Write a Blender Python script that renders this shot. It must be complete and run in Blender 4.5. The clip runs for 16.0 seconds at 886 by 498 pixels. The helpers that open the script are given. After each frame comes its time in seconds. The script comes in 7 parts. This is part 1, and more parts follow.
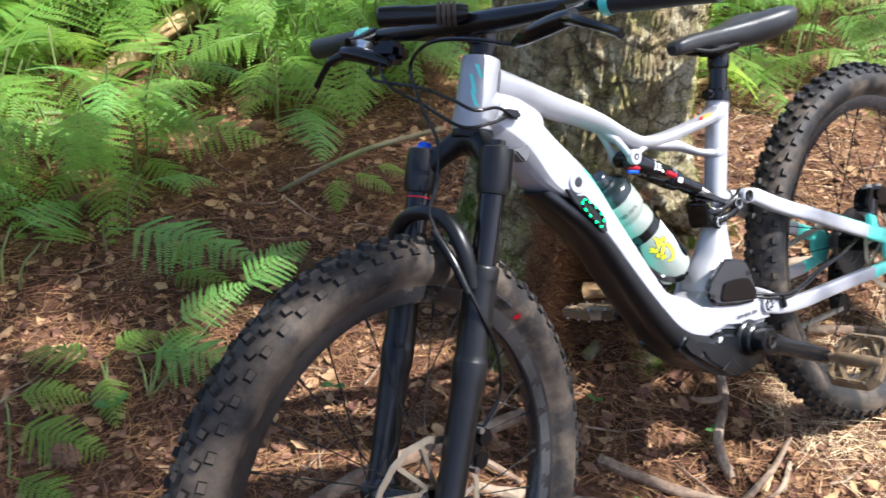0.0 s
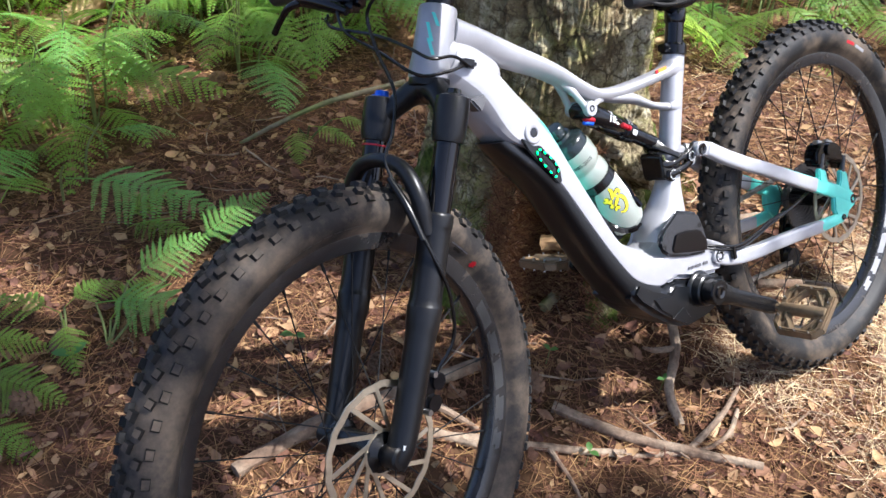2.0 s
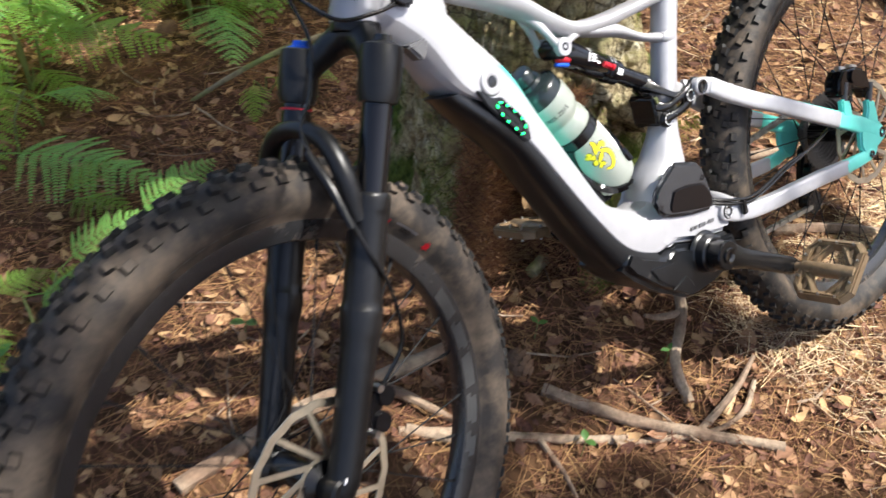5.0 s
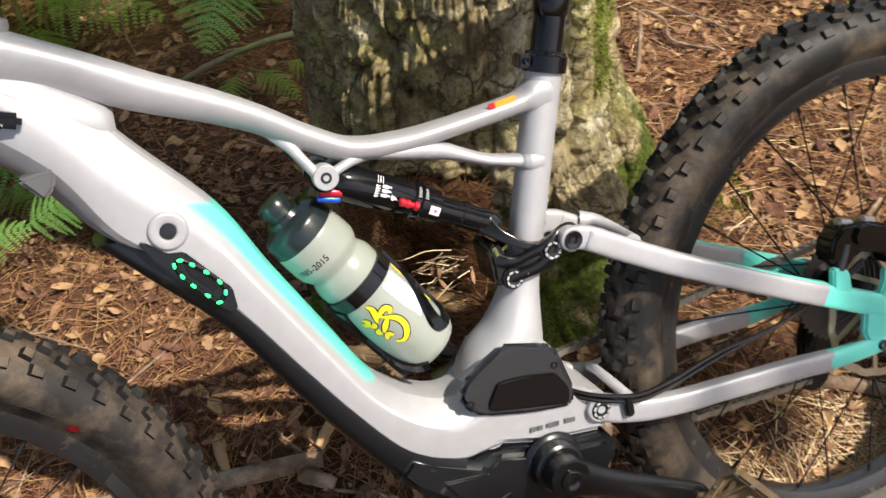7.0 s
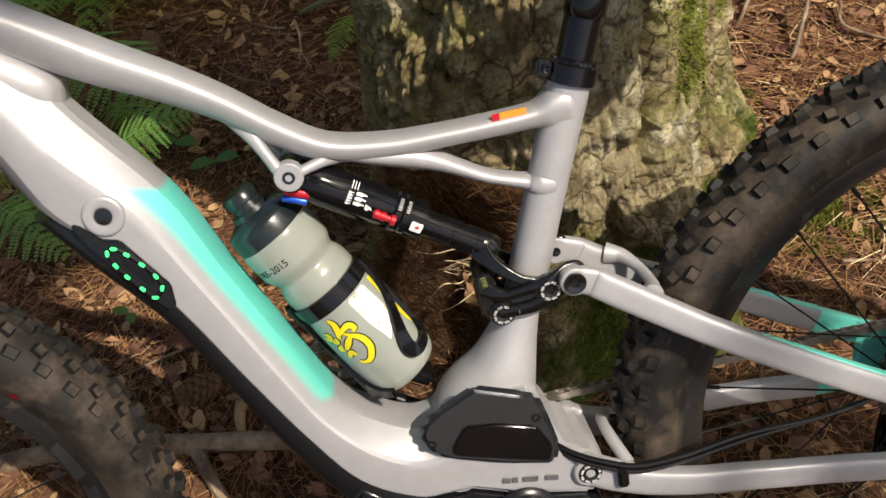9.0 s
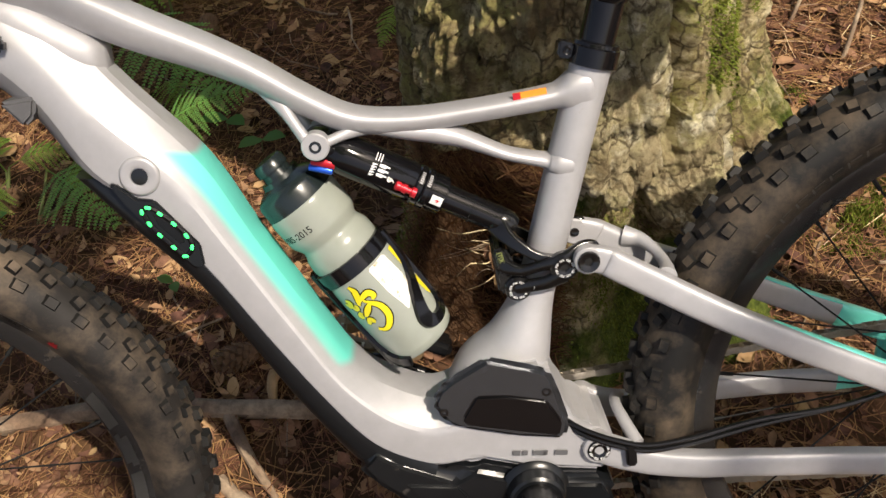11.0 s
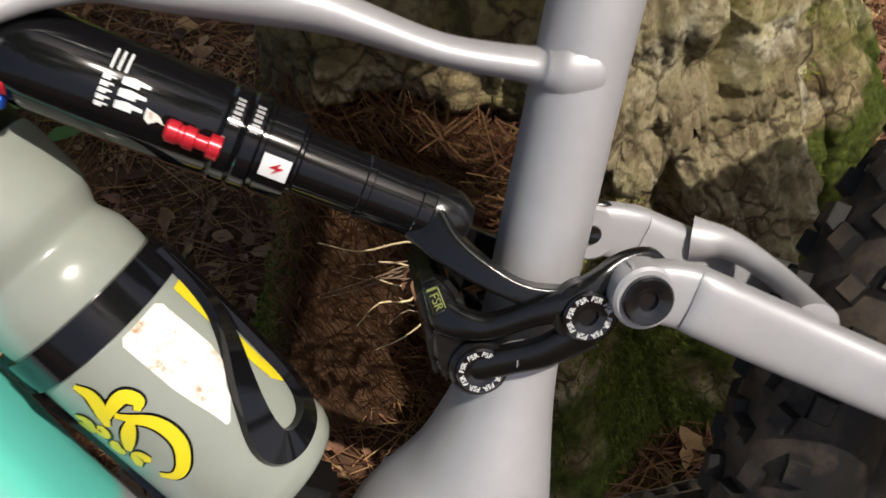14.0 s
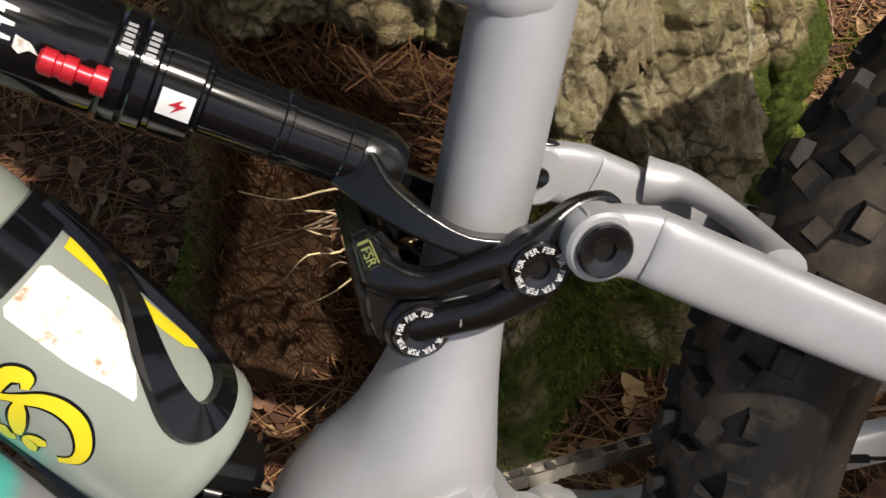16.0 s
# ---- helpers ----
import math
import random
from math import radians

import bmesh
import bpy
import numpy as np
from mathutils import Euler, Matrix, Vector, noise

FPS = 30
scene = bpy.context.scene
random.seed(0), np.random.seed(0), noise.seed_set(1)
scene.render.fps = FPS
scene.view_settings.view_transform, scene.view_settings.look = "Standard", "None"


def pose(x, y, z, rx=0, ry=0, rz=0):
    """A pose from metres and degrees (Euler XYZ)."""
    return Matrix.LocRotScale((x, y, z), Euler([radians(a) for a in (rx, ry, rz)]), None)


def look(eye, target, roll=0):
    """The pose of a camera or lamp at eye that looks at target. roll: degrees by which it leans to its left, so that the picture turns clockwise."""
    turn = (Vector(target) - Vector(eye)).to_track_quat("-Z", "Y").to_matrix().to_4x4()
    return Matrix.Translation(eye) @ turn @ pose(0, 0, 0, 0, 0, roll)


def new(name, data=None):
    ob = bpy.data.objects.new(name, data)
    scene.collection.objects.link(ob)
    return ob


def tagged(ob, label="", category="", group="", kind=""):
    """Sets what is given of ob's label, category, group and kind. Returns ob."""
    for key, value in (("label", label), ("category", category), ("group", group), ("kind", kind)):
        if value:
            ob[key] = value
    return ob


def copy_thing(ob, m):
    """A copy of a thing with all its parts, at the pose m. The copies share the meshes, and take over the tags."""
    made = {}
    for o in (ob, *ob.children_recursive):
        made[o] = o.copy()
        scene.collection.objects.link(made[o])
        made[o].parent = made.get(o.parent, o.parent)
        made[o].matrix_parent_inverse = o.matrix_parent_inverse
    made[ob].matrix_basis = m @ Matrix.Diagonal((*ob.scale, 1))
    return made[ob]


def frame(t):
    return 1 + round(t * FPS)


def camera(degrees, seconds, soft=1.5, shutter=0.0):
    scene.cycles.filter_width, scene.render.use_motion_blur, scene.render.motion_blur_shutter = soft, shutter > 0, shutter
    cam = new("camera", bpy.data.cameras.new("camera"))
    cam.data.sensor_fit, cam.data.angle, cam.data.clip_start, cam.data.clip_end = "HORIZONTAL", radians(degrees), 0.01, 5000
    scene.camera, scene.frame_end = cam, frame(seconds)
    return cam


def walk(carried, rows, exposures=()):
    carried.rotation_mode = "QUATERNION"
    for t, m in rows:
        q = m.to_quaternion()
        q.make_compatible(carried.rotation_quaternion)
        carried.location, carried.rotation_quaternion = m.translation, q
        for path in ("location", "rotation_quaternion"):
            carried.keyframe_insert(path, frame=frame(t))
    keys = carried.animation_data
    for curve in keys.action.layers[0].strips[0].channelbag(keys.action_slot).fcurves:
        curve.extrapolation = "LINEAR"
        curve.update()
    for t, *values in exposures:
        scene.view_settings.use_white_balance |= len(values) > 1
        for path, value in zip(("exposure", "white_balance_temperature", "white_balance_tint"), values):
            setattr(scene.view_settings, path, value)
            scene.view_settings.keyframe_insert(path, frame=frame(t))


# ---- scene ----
cam = camera(52.8, 16.0, shutter=0.5)
PATH = [
    (0, (-1.153, -0.451, 1.313), (-0.103, 0.814, 0.175), 2.2),
    (0.5, (-1.155, -0.467, 1.317), (-0.034, 0.747, 0.189), 4.4),
    (1, (-1.154, -0.47, 1.321), (-0.017, 0.717, 0.18), 5.2),
    (1.5, (-1.155, -0.478, 1.317), (-0.051, 0.7, 0.137), 4.6),
    (2, (-1.155, -0.48, 1.31), (-0.079, 0.697, 0.102), 4.2),
    (2.5, (-1.157, -0.481, 1.312), (-0.098, 0.693, 0.087), 3.8),
    (3, (-1.155, -0.478, 1.308), (-0.114, 0.7, 0.072), 3.5),
    (5.3, (-0.842, -0.329, 1.215), (0.153, 0.753, -0.141), 0.2),
    (5.5, (-0.747, -0.297, 1.238), (0.239, 0.727, -0.169), 0.9),
    (6, (-0.608, -0.272, 1.219), (0.323, 0.76, -0.22), 1.4),
    (6.5, (-0.386, -0.303, 1.19), (0.342, 0.861, -0.264), 0.7),
    (7, (-0.277, -0.301, 1.19), (0.24, 0.981, -0.256), -3.3),
    (7.5, (-0.195, -0.18, 1.157), (0.172, 1.124, -0.314), -5.8),
    (8, (-0.144, -0.12, 1.157), (0.127, 1.129, -0.38), -6.3),
    (8.5, (-0.106, -0.148, 1.152), (0.066, 1.086, -0.413), -6.9),
    (9, (-0.063, -0.226, 1.158), (0.025, 1.06, -0.371), -8.0),
    (11.5, (-0.035, -0.263, 1.162), (-0.072, 1.034, -0.36), -9.6),
    (12, (-0.04, -0.263, 1.163), (-0.064, 1.019, -0.373), -8.9),
    (12.5, (-0.04, -0.256, 1.156), (-0.03, 1.034, -0.372), -7.8),
    (13, (-0.017, -0.174, 1.073), (0.04, 1.147, -0.427), -5.4),
    (13.5, (-0.02, -0.041, 0.905), (0.102, 1.295, -0.578), -3.5),
    (14, (-0.017, 0.037, 0.809), (0.123, 1.347, -0.695), -6.2),
    (14.5, (-0.024, 0.055, 0.789), (0.127, 1.308, -0.763), -6.2),
    (15, (-0.021, 0.064, 0.78), (0.183, 1.282, -0.793), -4.7),
    (15.5, (-0.018, 0.066, 0.781), (0.223, 1.265, -0.802), -3.3),
    (16, (-0.014, 0.063, 0.78), (0.248, 1.249, -0.809), -2.4),
]
EXPOSURES = [(0.0, 1.10, 5800, 13), (0.6, 0.93, 5750, 15), (3.2, 0.92, 5900, 13), (5.5, 0.94, 6350, 12), (6.2, 0.42, 6450, 12), (7.0, 0.46, 6750, 12), (8.5, 0.02, 7050, 13), (12.5, 0.18, 7150, 13), (13.0, 0.14, 7100, 12), (13.5, -0.22, 6850, 13), (14.5, -0.12, 6700, 12), (16.0, -0.12, 6700, 12)]
walk(cam, [(t, look(eye, target, roll)) for t, eye, target, roll in PATH], EXPOSURES)

# ---- world and sun ----
SUN_DIR = Vector((0.385, -0.385, 0.839)).normalized()      # from the ground towards the sun
world = bpy.data.worlds.new("sky")
scene.world = world
world.use_nodes = True
wn = world.node_tree
sky = wn.nodes.new("ShaderNodeTexSky")
sky.sky_type = "NISHITA"
sky.sun_disc = False
sky.air_density = 0.8
sky.dust_density = 4.0
sky.sun_elevation = math.asin(SUN_DIR.z)
sky.sun_rotation = math.atan2(SUN_DIR.x, SUN_DIR.y)
wn.links.new(sky.outputs[0], wn.nodes["Background"].inputs[0])
wn.nodes["Background"].inputs[1].default_value = 0.145
sun_data = bpy.data.lights.new("sun", "SUN")
sun_data.energy = 4.8
sun_data.angle = radians(0.6)
sun_data.color = (1.0, 0.95, 0.86)
sun = new("sun", sun_data)
sun.matrix_world = look(SUN_DIR * 30, (0, 0, 0))


# ---- materials ----
def material(name, color, rough=0.5, metal=0.0, vary=0.0, scale=30.0, bump=0.0, bump_scale=120.0, spec=0.5, coat=0.0, island=0.0, dirt=None, dirt_at=(0.55, 0.7), dirt_scale=14.0, second=None):
    """A principled surface with grain at two scales, optional dirt patches, and a tone that differs from piece to piece."""
    m = bpy.data.materials.new(name)
    m.use_nodes = True
    nt = m.node_tree
    nd, ln = nt.nodes, nt.links
    b = nd["Principled BSDF"]
    b.inputs["Roughness"].default_value = rough
    b.inputs["Metallic"].default_value = metal
    b.inputs["Specular IOR Level"].default_value = spec
    b.inputs["Coat Weight"].default_value = coat
    b.inputs["Coat Roughness"].default_value = 0.2
    co = nd.new("ShaderNodeTexCoord")
    base = nd.new("ShaderNodeRGB")
    base.outputs[0].default_value = (*color, 1)
    out = base.outputs[0]
    if second is not None:
        n0 = nd.new("ShaderNodeTexNoise")
        n0.inputs["Scale"].default_value = scale * 0.23
        n0.inputs["Detail"].default_value = 6
        ln.new(co.outputs["Object"], n0.inputs["Vector"])
        r0 = nd.new("ShaderNodeMapRange")
        r0.inputs["From Min"].default_value, r0.inputs["From Max"].default_value = 0.4, 0.62
        ln.new(n0.outputs[0], r0.inputs["Value"])
        mx = nd.new("ShaderNodeMix")
        mx.data_type = "RGBA"
        mx.inputs["B"].default_value = (*second, 1)
        ln.new(r0.outputs[0], mx.inputs["Factor"])
        ln.new(out, mx.inputs["A"])
        out = mx.outputs["Result"]
    if vary > 0 or island > 0:
        hsv = nd.new("ShaderNodeHueSaturation")
        val = nd.new("ShaderNodeMath")
        val.operation = "ADD"
        val.inputs[0].default_value = 1.0
        val.inputs[1].default_value = 0.0
        if vary > 0:
            n1 = nd.new("ShaderNodeTexNoise")
            n1.inputs["Scale"].default_value = scale
            n1.inputs["Detail"].default_value = 8
            n1.inputs["Roughness"].default_value = 0.65
            ln.new(co.outputs["Object"], n1.inputs["Vector"])
            r1 = nd.new("ShaderNodeMapRange")
            r1.inputs["From Min"].default_value, r1.inputs["From Max"].default_value = 0.3, 0.7
            r1.inputs["To Min"].default_value, r1.inputs["To Max"].default_value = 1 - vary, 1 + vary
            ln.new(n1.outputs[0], r1.inputs["Value"])
            ln.new(r1.outputs[0], val.inputs[0])
        if island > 0:
            ge = nd.new("ShaderNodeNewGeometry")
            r2 = nd.new("ShaderNodeMapRange")
            r2.inputs["To Min"].default_value, r2.inputs["To Max"].default_value = -island, island
            ln.new(ge.outputs["Random Per Island"], r2.inputs["Value"])
            ln.new(r2.outputs[0], val.inputs[1])
            mh = nd.new("ShaderNodeMath")
            mh.operation = "MULTIPLY_ADD"
            ln.new(ge.outputs["Random Per Island"], mh.inputs[0])
            mh.inputs[1].default_value, mh.inputs[2].default_value = 0.05, 0.475
            ln.new(mh.outputs[0], hsv.inputs["Hue"])
        ln.new(val.outputs[0], hsv.inputs["Value"])
        ln.new(out, hsv.inputs["Color"])
        out = hsv.outputs[0]
    if dirt is not None:
        n3 = nd.new("ShaderNodeTexNoise")
        n3.inputs["Scale"].default_value = dirt_scale
        n3.inputs["Detail"].default_value = 9
        n3.inputs["Roughness"].default_value = 0.7
        ln.new(co.outputs["Object"], n3.inputs["Vector"])
        r3 = nd.new("ShaderNodeMapRange")
        r3.inputs["From Min"].default_value, r3.inputs["From Max"].default_value = dirt_at
        ln.new(n3.outputs[0], r3.inputs["Value"])
        mx = nd.new("ShaderNodeMix")
        mx.data_type = "RGBA"
        mx.inputs["B"].default_value = (*dirt, 1)
        ln.new(r3.outputs[0], mx.inputs["Factor"])
        ln.new(out, mx.inputs["A"])
        out = mx.outputs["Result"]
        mr = nd.new("ShaderNodeMapRange")
        mr.inputs["To Min"].default_value, mr.inputs["To Max"].default_value = rough, max(rough, 0.8)
        ln.new(r3.outputs[0], mr.inputs["Value"])
        ln.new(mr.outputs[0], b.inputs["Roughness"])
    ln.new(out, b.inputs["Base Color"])
    if bump > 0:
        n2 = nd.new("ShaderNodeTexNoise")
        n2.inputs["Scale"].default_value = bump_scale
        n2.inputs["Detail"].default_value = 8
        ln.new(co.outputs["Object"], n2.inputs["Vector"])
        bp = nd.new("ShaderNodeBump")
        bp.inputs["Strength"].default_value = bump
        bp.inputs["Distance"].default_value = 0.004
        ln.new(n2.outputs[0], bp.inputs["Height"])
        ln.new(bp.outputs[0], b.inputs["Normal"])
    return m


def leafy(name, color, light, rough=0.45, island=0.25):
    """A thin leaf: diffuse and gloss on its face, some light through it."""
    m = material(name, color, rough, vary=0.2, scale=9.0, island=island, spec=0.4)
    nt = m.node_tree
    nd, ln = nt.nodes, nt.links
    tr = nd.new("ShaderNodeBsdfTranslucent")
    tr.inputs[0].default_value = (*light, 1)
    mix = nd.new("ShaderNodeMixShader")
    mix.inputs[0].default_value = 0.46
    ln.new(nd["Principled BSDF"].outputs[0], mix.inputs[1])
    ln.new(tr.outputs[0], mix.inputs[2])
    ln.new(mix.outputs[0], nd["Material Output"].inputs[0])
    return m


def faded(name, base, tint, spans, rough=0.47):
    """Gloss paint whose colour fades into a tint along straight lines of the bike's side view: spans of (x, z, nx, nz, full, none, the cut at the upper end, the cut at the lower end, half width where it is full, where it ends)."""
    m = material(name, base, rough, metal=0.35, vary=0.05, scale=60, coat=0.05, spec=0.45, dirt=(0.34, 0.27, 0.2), dirt_at=(0.70, 0.80), dirt_scale=26)
    nt = m.node_tree
    nd, ln = nt.nodes, nt.links
    co = nd.new("ShaderNodeTexCoord")
    sep = nd.new("ShaderNodeSeparateXYZ")
    ln.new(co.outputs["Object"], sep.inputs[0])

    def math_node(op, a, b):
        n = nd.new("ShaderNodeMath")
        n.operation = op
        for i, v in enumerate((a, b)):
            if isinstance(v, (int, float)):
                n.inputs[i].default_value = v
            else:
                ln.new(v, n.inputs[i])
        return n.outputs[0]

    def ramp(v, lo, hi):
        n = nd.new("ShaderNodeMapRange")
        n.interpolation_type = "SMOOTHSTEP"
        n.inputs["From Min"].default_value, n.inputs["From Max"].default_value = min(lo, hi), max(lo, hi)
        n.inputs["To Min"].default_value, n.inputs["To Max"].default_value = (0, 1) if lo < hi else (1, 0)
        ln.new(v, n.inputs["Value"])
        return n.outputs[0]

    total = None
    for x, z, nx, nz, full, none, upper, lower, y1, y0 in spans:
        d = math_node("ADD", math_node("MULTIPLY", math_node("SUBTRACT", sep.outputs[0], x), nx), math_node("MULTIPLY", math_node("SUBTRACT", sep.outputs[2], z), nz))
        slope = math_node("ADD", math_node("MULTIPLY", sep.outputs[0], 0.42), sep.outputs[2])
        f = math_node("MULTIPLY", ramp(d, none, full), math_node("MULTIPLY", ramp(slope, upper + 0.003, upper - 0.003), ramp(slope, lower - 0.004, lower + 0.004)))
        f = math_node("MULTIPLY", f, ramp(math_node("ABSOLUTE", sep.outputs[1], 0.0), y0, y1))
        total = f if total is None else math_node("MAXIMUM", total, f)
    mx = nd.new("ShaderNodeMix")
    mx.data_type = "RGBA"
    mx.inputs["B"].default_value = (*tint, 1)
    ln.new(total, mx.inputs["Factor"])
    b = nd["Principled BSDF"]
    ln.new(b.inputs["Base Color"].links[0].from_socket, mx.inputs["A"])
    ln.new(mx.outputs["Result"], b.inputs["Base Color"])
    return m


SILVER = (0.45, 0.448, 0.465)
TURQ = (0.16, 0.82, 0.70)
M_FRAME = faded("down_tube_paint", SILVER, TURQ, [(-0.250, 0.7178, -0.902, -0.431, 0.001, 0.015, 0.625, 0.446, 0.0312, 0.0390)])
M_TOP = faded("top_tube_paint", SILVER, TURQ, [(-0.25, 0.796, 0.43, 0.903, -0.013, -0.006, 0.735, 0.665, 0.010, 0.019)])
M_SILVER = material("silver_stay_paint", SILVER, 0.47, metal=0.35, vary=0.05, scale=60, spec=0.45, coat=0.05, dirt=(0.34, 0.27, 0.2), dirt_at=(0.68, 0.78), dirt_scale=26)
M_TURQ = material("turquoise_paint", TURQ, 0.3, vary=0.05, scale=50, coat=0.5, dirt=(0.34, 0.27, 0.2), dirt_at=(0.68, 0.8), dirt_scale=30)
M_BLACK = material("satin_black", (0.006, 0.006, 0.0065), 0.27, vary=0.2, scale=60, bump=0.03, spec=0.4, dirt=(0.07, 0.055, 0.045), dirt_at=(0.68, 0.95), dirt_scale=26)
M_FORK = material("matt_black", (0.007, 0.007, 0.0075), 0.36, vary=0.25, scale=60, bump=0.04, spec=0.4, dirt=(0.08, 0.065, 0.05), dirt_at=(0.64, 0.95), dirt_scale=22)
M_GLOSSBLACK = material("gloss_black", (0.005, 0.005, 0.006), 0.10, vary=0.1, scale=60, spec=0.45)
M_COVER = material("dark_grey_plastic", (0.007, 0.008, 0.0095), 0.28, vary=0.12, scale=80, bump=0.04, dirt=(0.14, 0.12, 0.1), dirt_at=(0.66, 0.85), dirt_scale=30)
M_MOTOR = material("glossy_grey_plastic", (0.055, 0.06, 0.07), 0.2, metal=0.55, vary=0.1, scale=80, spec=0.7, coat=0.5, dirt=(0.14, 0.12, 0.1), dirt_at=(0.68, 0.88), dirt_scale=30)
M_RUBBER = material("dusty_rubber", (0.020, 0.018, 0.017), 0.6, vary=0.25, scale=40, bump=0.10, bump_scale=800, spec=0.3, dirt=(0.22, 0.165, 0.115), dirt_at=(0.42, 0.80), dirt_scale=11)
# rear tyre: less dusty, and darker in place of the shade on it
M_SHADERUBBER = material("shaded_rubber", (0.013, 0.0125, 0.012), 0.55, vary=0.25, scale=40, bump=0.10, bump_scale=800, spec=0.32, dirt=(0.21, 0.155, 0.105), dirt_at=(0.46, 0.80), dirt_scale=9)
# knob walls: undusted rubber, blackened to hold the shade on them
M_SHADEKNOB = material("shade_black_rubber", (0.011, 0.0105, 0.010), 0.62, vary=0.3, scale=40, bump=0.10, bump_scale=600, spec=0.3, dirt=(0.06, 0.046, 0.033), dirt_at=(0.55, 0.9), dirt_scale=14)
M_RIM = material("black_rim", (0.02, 0.02, 0.021), 0.27, spec=0.7, vary=0.15, scale=50, dirt=(0.2, 0.15, 0.1), dirt_at=(0.6, 0.8), dirt_scale=22)
M_STEEL = material("rotor_steel", (0.56, 0.48, 0.36), 0.40, metal=0.85, vary=0.15, scale=90)
M_BOLT = material("black_bolt", (0.008, 0.008, 0.009), 0.13, spec=0.7, vary=0.15, scale=200)
M_LINK = material("glossy_black_alloy", (0.006, 0.006, 0.0062), 0.19, vary=0.25, scale=90, bump=0.05, bump_scale=300, spec=0.6, dirt=(0.06, 0.048, 0.036), dirt_at=(0.66, 0.9), dirt_scale=30)
M_CHROME = material("bare_metal", (0.6, 0.6, 0.6), 0.3, metal=1.0, vary=0.1)
M_DARKSTEEL = material("dark_sprocket_steel", (0.10, 0.095, 0.09), 0.45, metal=0.8, vary=0.2, scale=120)
M_OLIVE = material("olive_print", (0.22, 0.25, 0.08), 0.5)
M_CHAIN = material("chain_steel", (0.36, 0.33, 0.28), 0.4, metal=0.9, vary=0.2, scale=120)
M_RED = material("red_anodised", (0.62, 0.02, 0.035), 0.3, metal=0.35, spec=0.5)
M_BLUE = material("blue_anodised", (0.02, 0.12, 0.7), 0.3, metal=0.4)
M_WHITE = material("white_print", (0.8, 0.8, 0.8), 0.5)
M_RIMPRINT = material("rim_print", (0.32, 0.32, 0.32), 0.35)
M_RIMDARK = material("dull_rim_print", (0.045, 0.045, 0.044), 0.4, vary=0.2, scale=50)
M_GREY = material("grey_print", (0.30, 0.30, 0.31), 0.5)
M_DARKGREY = material("dark_print", (0.10, 0.10, 0.105), 0.5)
M_YELLOW = material("yellow_print", (0.80, 0.66, 0.02), 0.45)
M_TYREPRINT = material("tyre_print", (0.060, 0.057, 0.053), 0.5)
M_ORANGE = material("orange_sticker", (0.85, 0.30, 0.03), 0.4)
M_PAPER = material("worn_white_sticker", (0.80, 0.78, 0.74), 0.6, vary=0.05, scale=200, dirt=(0.46, 0.30, 0.17), dirt_at=(0.54, 0.64), dirt_scale=110)
M_PEDAL = material("bronze_pedal", (0.25, 0.175, 0.10), 0.45, metal=0.4, vary=0.3, scale=60, dirt=(0.2, 0.15, 0.1), dirt_at=(0.55, 0.8), dirt_scale=30)
M_BOTTLE = material("milky_plastic", (0.31, 0.335, 0.295), 0.24, vary=0.05, scale=30, spec=0.5, coat=0.2)
M_BOTTLE.node_tree.nodes["Principled BSDF"].inputs["Subsurface Weight"].default_value = 0.4
M_BOTTLE.node_tree.nodes["Principled BSDF"].inputs["Subsurface Radius"].default_value = (0.02, 0.02, 0.02)
M_CAP = material("smoky_cap", (0.012, 0.018, 0.019), 0.25, spec=0.6)
M_SADDLE = material("saddle_cover", (0.025, 0.026, 0.028), 0.42, vary=0.15, scale=70, bump=0.12, bump_scale=500)
M_SPOKE = material("black_spoke", (0.012, 0.012, 0.012), 0.6, spec=0.2)

M_LED = bpy.data.materials.new("green_light")
M_LED.use_nodes = True
led = M_LED.node_tree.nodes["Principled BSDF"]
led.inputs["Base Color"].default_value = (0.02, 0.5, 0.15, 1)
led.inputs["Emission Color"].default_value = (0.01, 0.85, 0.16, 1)
led.inputs["Emission Strength"].default_value = 2.4

M_SOIL = material("forest_soil", (0.055, 0.032, 0.019), 0.95, vary=0.45, scale=18, bump=0.9, bump_scale=70, second=(0.13, 0.07, 0.036), spec=0.1)
M_NEEDLE = material("dry_needles", (0.22, 0.108, 0.055), 0.75, island=0.72, spec=0.2)
M_LEAF = material("dead_leaves", (0.27, 0.148, 0.084), 0.75, vary=0.3, scale=60, island=0.75, spec=0.2)
# straw tone, pale enough to put sun brightness into the colour
M_STRAW = material("sun_pale_straw", (0.60, 0.45, 0.28), 0.7, island=0.5, spec=0.2)
M_TWIG = material("twig_bark", (0.17, 0.108, 0.068), 0.85, vary=0.45, scale=60, bump=0.6, bump_scale=160, second=(0.33, 0.25, 0.17))
M_GREENSTICK = material("green_stick_bark", (0.20, 0.22, 0.07), 0.8, vary=0.3, scale=50, bump=0.4, second=(0.28, 0.22, 0.13))
M_PALE = material("pale_wood", (0.52, 0.36, 0.19), 0.8, vary=0.3, scale=40, bump=0.4, second=(0.36, 0.22, 0.1))
M_CONE = material("cone_scales", (0.17, 0.095, 0.05), 0.75, vary=0.3, scale=80, bump=0.3)
M_FERN = leafy("fern_green", (0.15, 0.27, 0.042), (0.50, 0.70, 0.10))
M_FERNPALE = leafy("fern_pale_green", (0.20, 0.40, 0.09), (0.30, 0.55, 0.10))
M_STEM = material("fern_stem", (0.17, 0.20, 0.06), 0.7, vary=0.2)
M_CANOPY = leafy("canopy_green", (0.06, 0.14, 0.03), (0.15, 0.32, 0.04))
